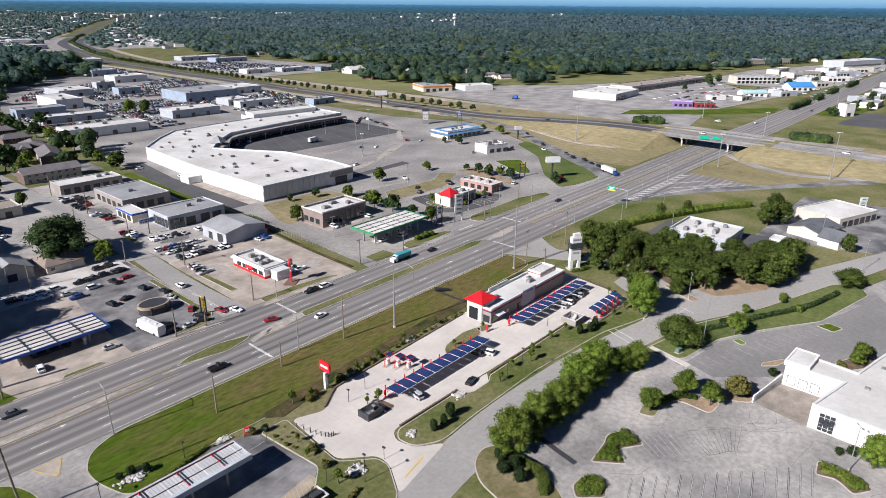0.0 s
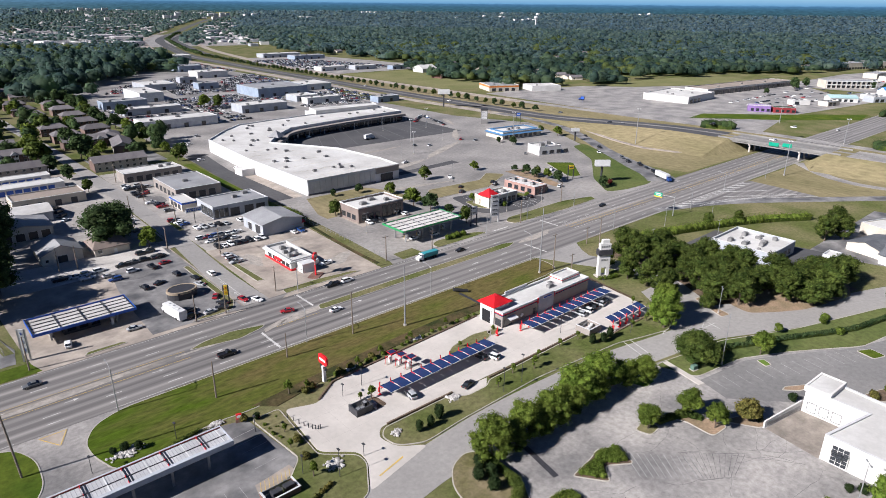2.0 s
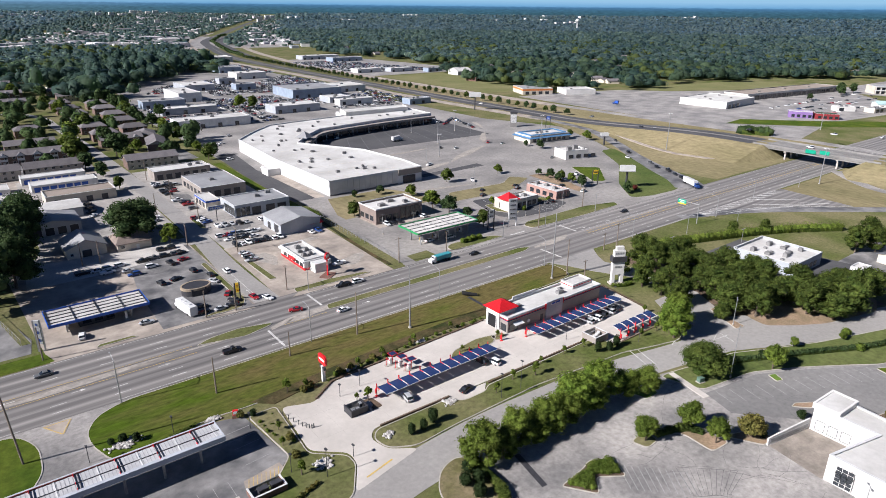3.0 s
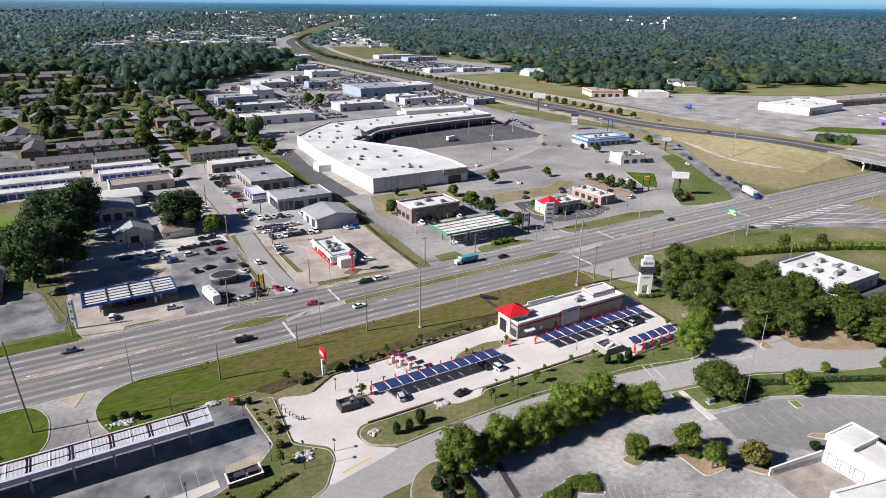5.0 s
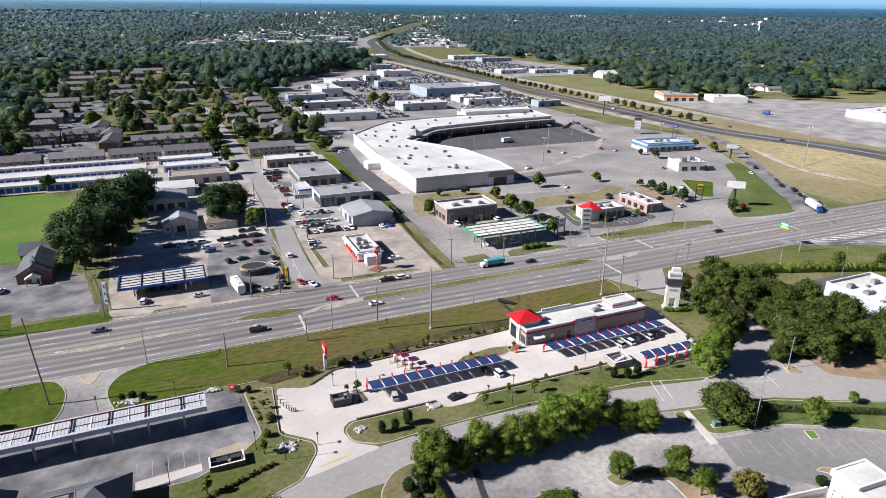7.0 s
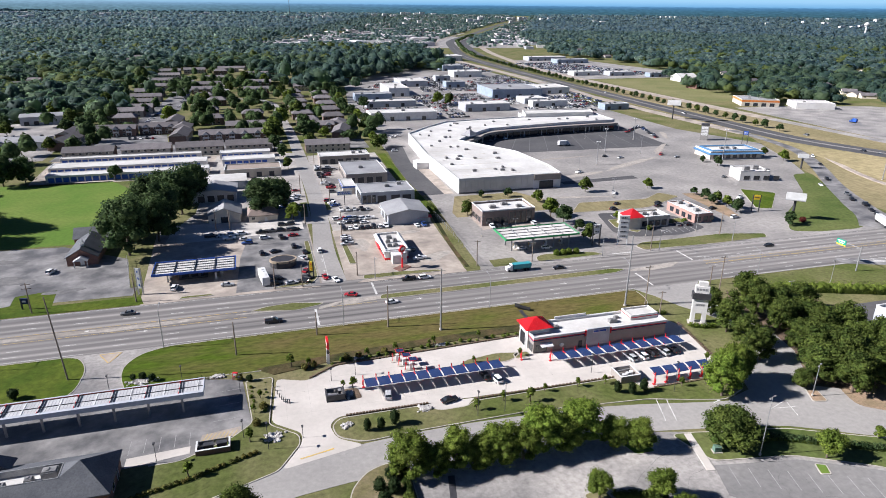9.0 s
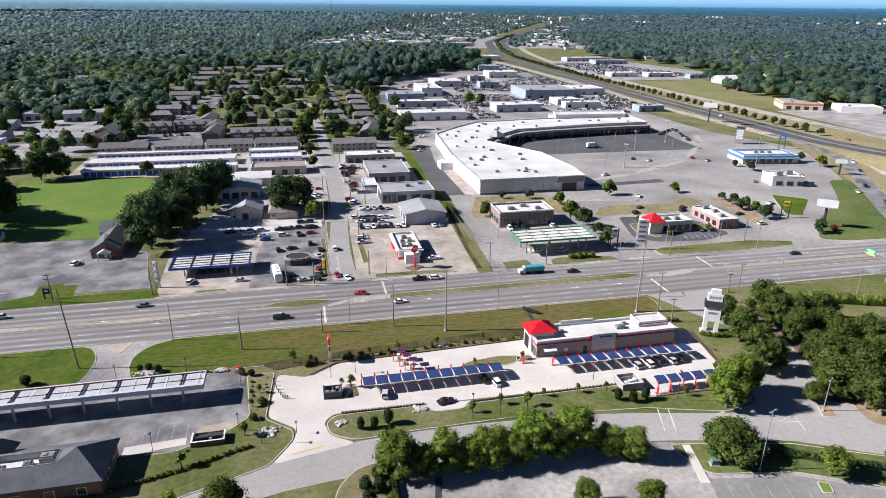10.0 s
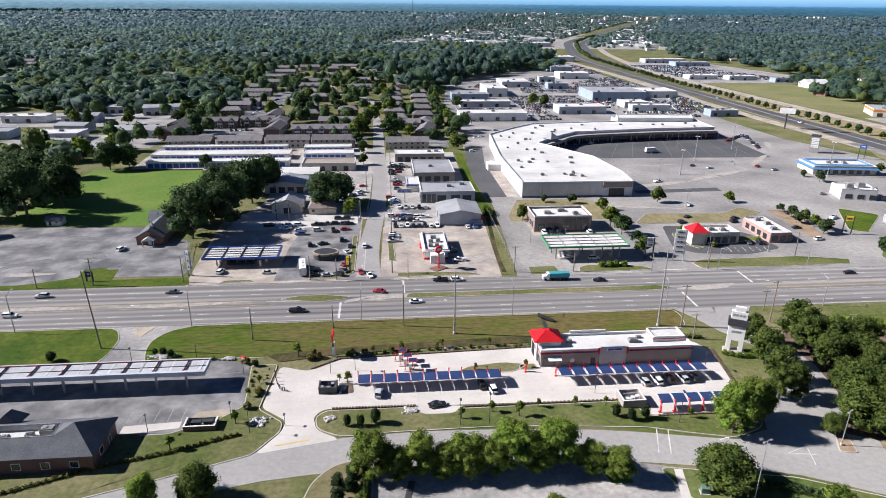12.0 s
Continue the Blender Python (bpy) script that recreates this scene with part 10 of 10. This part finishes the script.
# mall lots
slanted("stall_lines", [(206 + 12 * k, 311, 236 + 9 * k, 372, 0.3) for k in range(9)], mat("dim grey paint", (0.16, 0.16, 0.16)), "dim bay lines on the dark lot", 0.06)
slanted("stall_lines", [(209 + 2.7 * k, 160.4, 209.6 + 2.7 * k, 165, 0.12) for k in range(6)] + [(200 + 2.7 * k, 182, 200.6 + 2.7 * k, 187, 0.12) for k in range(5)], PAINT_WHITE, "white stall lines beside the restaurant", 0.05)
slanted("turn_lines", [(80.6, 150, 80.8, 172, 0.18)], PAINT_WHITE, "white lines on the side street", 0.05)
# verges and islands beyond the highway
island("verge", [(150, 146.2), (150.6, 150), (154, 152), (166, 151.4), (173, 149.4), (175, 146.6), (160, 146.2)], GRASS, "grassy frontage bed with low shrubs", 1.2)
island("verge", [(191, 147), (190, 151), (194, 154), (230, 155), (246, 151), (244, 147.2), (220, 146.2)], GRASS, "grassy frontage verge", 1.2)
island("verge", [(91, 146.4), (91.4, 149.6), (104, 149.8), (115, 148.4), (118, 146.6)], GRASS, "narrow grassy verge before the drive-in", 0.8)
island("verge", [(75.2, 147), (71, 146.2), (63, 146.4), (66, 147.8), (73, 149), (75.6, 160), (75.8, 186), (77.6, 186), (77.6, 152)], GRASS, "grassy verge round the car lot", 0.8)
island("verge", [(88.6, 160), (88.4, 180), (90.4, 180), (91, 160)], GRASS, "narrow grassy verge beside the street", 0.6)
island("verge", [(37, 145.6), (38, 147.2), (46, 147.2), (47, 145.8)], GRASS, "tiny grassy island before the forecourt", 0.5)
slab("verge", [(-70, 144.6), (28, 144.8), (26.4, 150.6), (3.5, 150.2), (2.2, 161.5), (-8.3, 159.4), (-7.7, 153), (-21.4, 147.5), (-70, 147)], 0.03, GRASS_RICH, "grassy verge before the chapel lot", "lawn")
slab("verge", [(22.4, 158), (24.6, 158), (20.6, 184), (18, 184)], 0.03, GRASS, "worn grass beside the chapel", "lawn")
slab("verge", [(88.2, 222), (88.6, 236), (90.2, 236), (90, 222)], 0.04, GRASS, "narrow grass strip", "lawn")
slab("verge", [(77, 215), (80, 215), (81, 236), (78, 236)], 0.04, GRASS, "narrow grass strip", "lawn")
slab("verge", [(138, 199), (182, 200), (184, 214), (176, 229), (146, 229), (138, 206)], 0.03, GRASS_DRY, "dry grass behind the bank", "lawn")
slab("forecourt", [(143, 182), (168, 182), (168, 200), (143, 200)], 0.045, CONCRETE_PINK, "pale paving round the bank")
island("verge", [(194, 172), (196, 181), (202, 181), (198, 178), (197.4, 168), (202, 166), (199, 164)], GRASS, "grassy bed round the restaurant", 1.0)
island("verge", [(186, 193), (196, 206), (228, 204), (240, 212), (246, 204), (222, 192)], GRASS_DRY, "large dry grassy island in the lot", 2.5)
island("verge", [(267, 180), (273, 177), (294, 198), (282, 208)], GRASS_RICH, "green grassy island in the lot", 2.5)
island("verge", [(215, 170), (226, 171), (226, 176), (218, 175)], GRASS, "small grassy bed", 1.0)
slab("verge", [(247, 172), (252, 172), (262, 206), (250, 208)], 0.03, SOIL, "bare earth between the shops", "lawn")
slab("verge", [(204, 236), (246, 238), (246, 244), (204, 241)], 0.03, ASPHALT_DARK, "dark patch of newer asphalt")
slab("walkway", [(142.6, 234), (147.2, 234), (148.8, 283), (142.6, 283)], 0.05, CONCRETE_PINK, "stained concrete lane beside the mall", "path")
slab("verge", [(128, 234), (142.6, 234), (142.6, 300), (148, 345), (137, 345)], 0.03, ASPHALT_DARK, "dark asphalt lane beside the mall")

# joints of the apron, arrows of the highway, and pale scuffs
JOINT = mat("joint sealant", (0.43, 0.40, 0.36), (0.37, 0.345, 0.31))
slanted("apron_joints", [(64 + 5 * k, 78.5, 64 + 5 * k, 91.5, 0.05) for k in range(20)] + [(62.5, 80.2, 164, 80.2, 0.05), (64, 88.2, 122, 88.2, 0.05), (70, 92.4, 122, 94, 0.05)], JOINT, "thin sealed joints of the concrete apron", 0.056)


def arrow(x, y, s, turn):
    m = Matrix.Rotation(radians(turn), 2)
    out = []
    for px, py in ((-1.6, -0.1), (0.4, -0.1), (0.4, -0.5), (1.6, 0), (0.4, 0.5), (0.4, 0.1), (-1.6, 0.1)):
        q = m @ Vector((px * s, py * s))
        out.append((x + q.x, y + q.y))
    tagged(put("turn_arrow", Solid().prism(out, 0.03, 0.056).mesh("turn_arrow", PAINT_WHITE)), "white painted turn arrow on the asphalt", "marking", kind="structure")


for x, y, t in ((17, 131.2, 180), (30, 127.4, 0), (48, 127.4, 0), (62, 127.4, 0), (104, 128.4, 0), (150, 127.4, 0), (164, 127.4, 0), (208, 135.6, 180), (222, 135.6, 180), (80, 156, 90), (80.2, 166, 90), (154, 61, 20)):
    arrow(x, y, 0.9, t)
island("grass_island", [(174, 55.2), (179.4, 66), (181.6, 66), (179, 60), (177.4, 54.4)], SOIL, "narrow planted island beside the street", 0.8)
slab("verge", rounded([(182.4, 51.6), (189, 46.6), (197, 42), (217, 36.6), (226, 40), (222, 52), (205, 56), (192, 58), (184, 58)], 2), 0.045, SOIL, "dry bare earth before the grove", "ground")
island("grass_island", [(181.6, 24.6), (185.6, 22.4), (184.4, 18.6), (180.4, 20.2)], GRASS_RICH, "narrow green tongue between the stalls", 0.8)


# utility box beside the footpath
r = thing("utility_box", "green steel utility box on a concrete pad", "utility box", m=pose(142.6, 46.6, 0.13, 0, 0, -12))
part("pad", Solid().box(-0.9, -0.7, 0, 0.9, 0.7, 0.12), KERB, r)
part("body", Solid().box(-0.7, -0.5, 0.12, 0.7, 0.5, 1.1), mat("green box paint", (0.10, 0.17, 0.13), (0.08, 0.14, 0.105), big=0.5, fine=3), r)
part("lid", Solid().loft([[(-0.74, -0.54, 1.1), (0.74, -0.54, 1.1), (0.74, 0.54, 1.1), (-0.74, 0.54, 1.1)], [(-0.7, -0.5, 1.22), (0.7, -0.5, 1.22), (0.7, 0.5, 1.22), (-0.7, 0.5, 1.22)]]), mat("green box paint", (0.1, 0.17, 0.13)), r)
# patches of newer asphalt and stains on the old lots
PATCH = mat("asphalt patch", (0.115, 0.112, 0.112), (0.17, 0.165, 0.16), big=0.3, fine=1.2, grain=0.25, contrast=0.3)
STAIN = mat("sandy scuffed paving", (0.38, 0.34, 0.295), (0.27, 0.25, 0.225), big=0.4, fine=1.0, grain=0.25, contrast=0.35)
pr = random.Random(21)


def blot(x, y, rx, ry, material, z, label, turn=0.0):
    """An uneven patch lying on the paving."""
    ph = [pr.uniform(0, 6.28) for _ in range(3)]
    pts = []
    for i in range(22):
        a = 2 * math.pi * i / 22
        q = 1 + 0.18 * math.sin(2 * a + ph[0]) + 0.13 * math.sin(3 * a + ph[1]) + 0.09 * math.sin(5 * a + ph[2])
        px, py = rx * q * math.cos(a), ry * q * math.sin(a)
        pts.append((x + px * math.cos(turn) - py * math.sin(turn), y + px * math.sin(turn) + py * math.cos(turn)))
    slab("paving_patch", pts, z, material, label, thick=0.02)


for x, y, rx, ry, tn in ((-30, 165, 9, 2.2, 0.4), (-12, 172, 6, 3, -0.3), (-38, 182, 7, 2, 0.2), (4, 160, 5, 1.6, 0.1), (-20, 190, 8, 1.5, -0.2), (-50, 172, 6, 3, 0.6), (46, 168, 5, 2, 0.3), (62, 188, 6, 2, 0.1), (100, 215, 5, 3, 0.2), (96, 270, 3, 8, 0), (118, 250, 4, 5, 0.3)):
    blot(x, y, rx, ry, PATCH, 0.052, "dark patch of newer asphalt on the lot", tn)
for x, y, rx, ry, tn in ((-24, 156, 7, 1.4, 0.1), (-44, 160, 8, 1.6, 0.3), (64, 131, 9, 0.7, 0.0), (30, 130.5, 16, 1.0, 0.02), (-10, 130.6, 14, 1.0, 0.0), (88, 131.6, 6, 1.6, 0.1), (186, 132, 8, 2.0, 0.1), (80, 131, 5, 1.0, 0.4), (95, 178, 3, 7, 0), (118, 160, 6, 3, 0.3), (112, 186, 7, 2, 0.1), (216, 250, 22, 2.2, 0.3), (260, 268, 26, 2.4, 0.5), (196, 215, 16, 1.6, -0.2), (300, 300, 18, 2, 0.8), (230, 290, 15, 1.5, 0.1), (330, 340, 14, 1.6, 1.1)):
    blot(x, y, rx, ry, STAIN, 0.066, "sandy scuffed patch on the paving", tn)

# culvert pipe in the roadside ditch, and a flat black strip beside it
slab("drain", rounded([(129.3, 113.4), (129.2, 104.2), (129.9, 104), (130.4, 113.6)], 0.3), 0.13, METAL_DARK, "flat black strip across the verge", "drain")
r = thing("culvert_pipe", "black corrugated drain pipe end in the verge", "pipe", m=pose(130.2, 114.0, 0.1, 0, 0, -25) @ Matrix.Scale(1.1, 4))
part("pipe", Solid().loft([[(x, y + 0.5 * math.cos(q), 0.45 + z + 0.5 * math.sin(q)) for q in np.linspace(0, 2 * math.pi, 13)[:-1]] for x, y, z in ((-1.6, 0.3, 0.5), (-0.6, 0, 0.4), (0.6, -0.1, 0.1), (2.4, -0.2, -0.25))]), RUBBER, r)


# ---- lay what stands far off on the rising ground ----
for ob in list(scene.objects):
    if ob.parent is not None or ob.type not in {"MESH", "EMPTY"} or ob.name.startswith("backdrop"):
        continue
    at = ob.matrix_basis.translation
    if ob.type == "EMPTY" or at.length > 1:
        ob.matrix_basis = Matrix.Translation((0, 0, float(terrain(at.x, at.y)))) @ ob.matrix_basis
        continue
    co = np.empty(len(ob.data.vertices) * 3)
    ob.data.vertices.foreach_get("co", co)
    co = co.reshape(-1, 3)
    lift = terrain(co[:, 0], co[:, 1])
    if lift.max(initial=0) > 0:
        co[:, 2] += lift
        ob.data.vertices.foreach_set("co", co.ravel())
        ob.data.update()

# ---- the plan above is drawn in units of 1.2 m ----
for ob in list(scene.objects):
    if ob.parent is None and ob.type in {"MESH", "EMPTY"}:
        ob.matrix_basis = Matrix.Scale(PLAN, 4) @ ob.matrix_basis
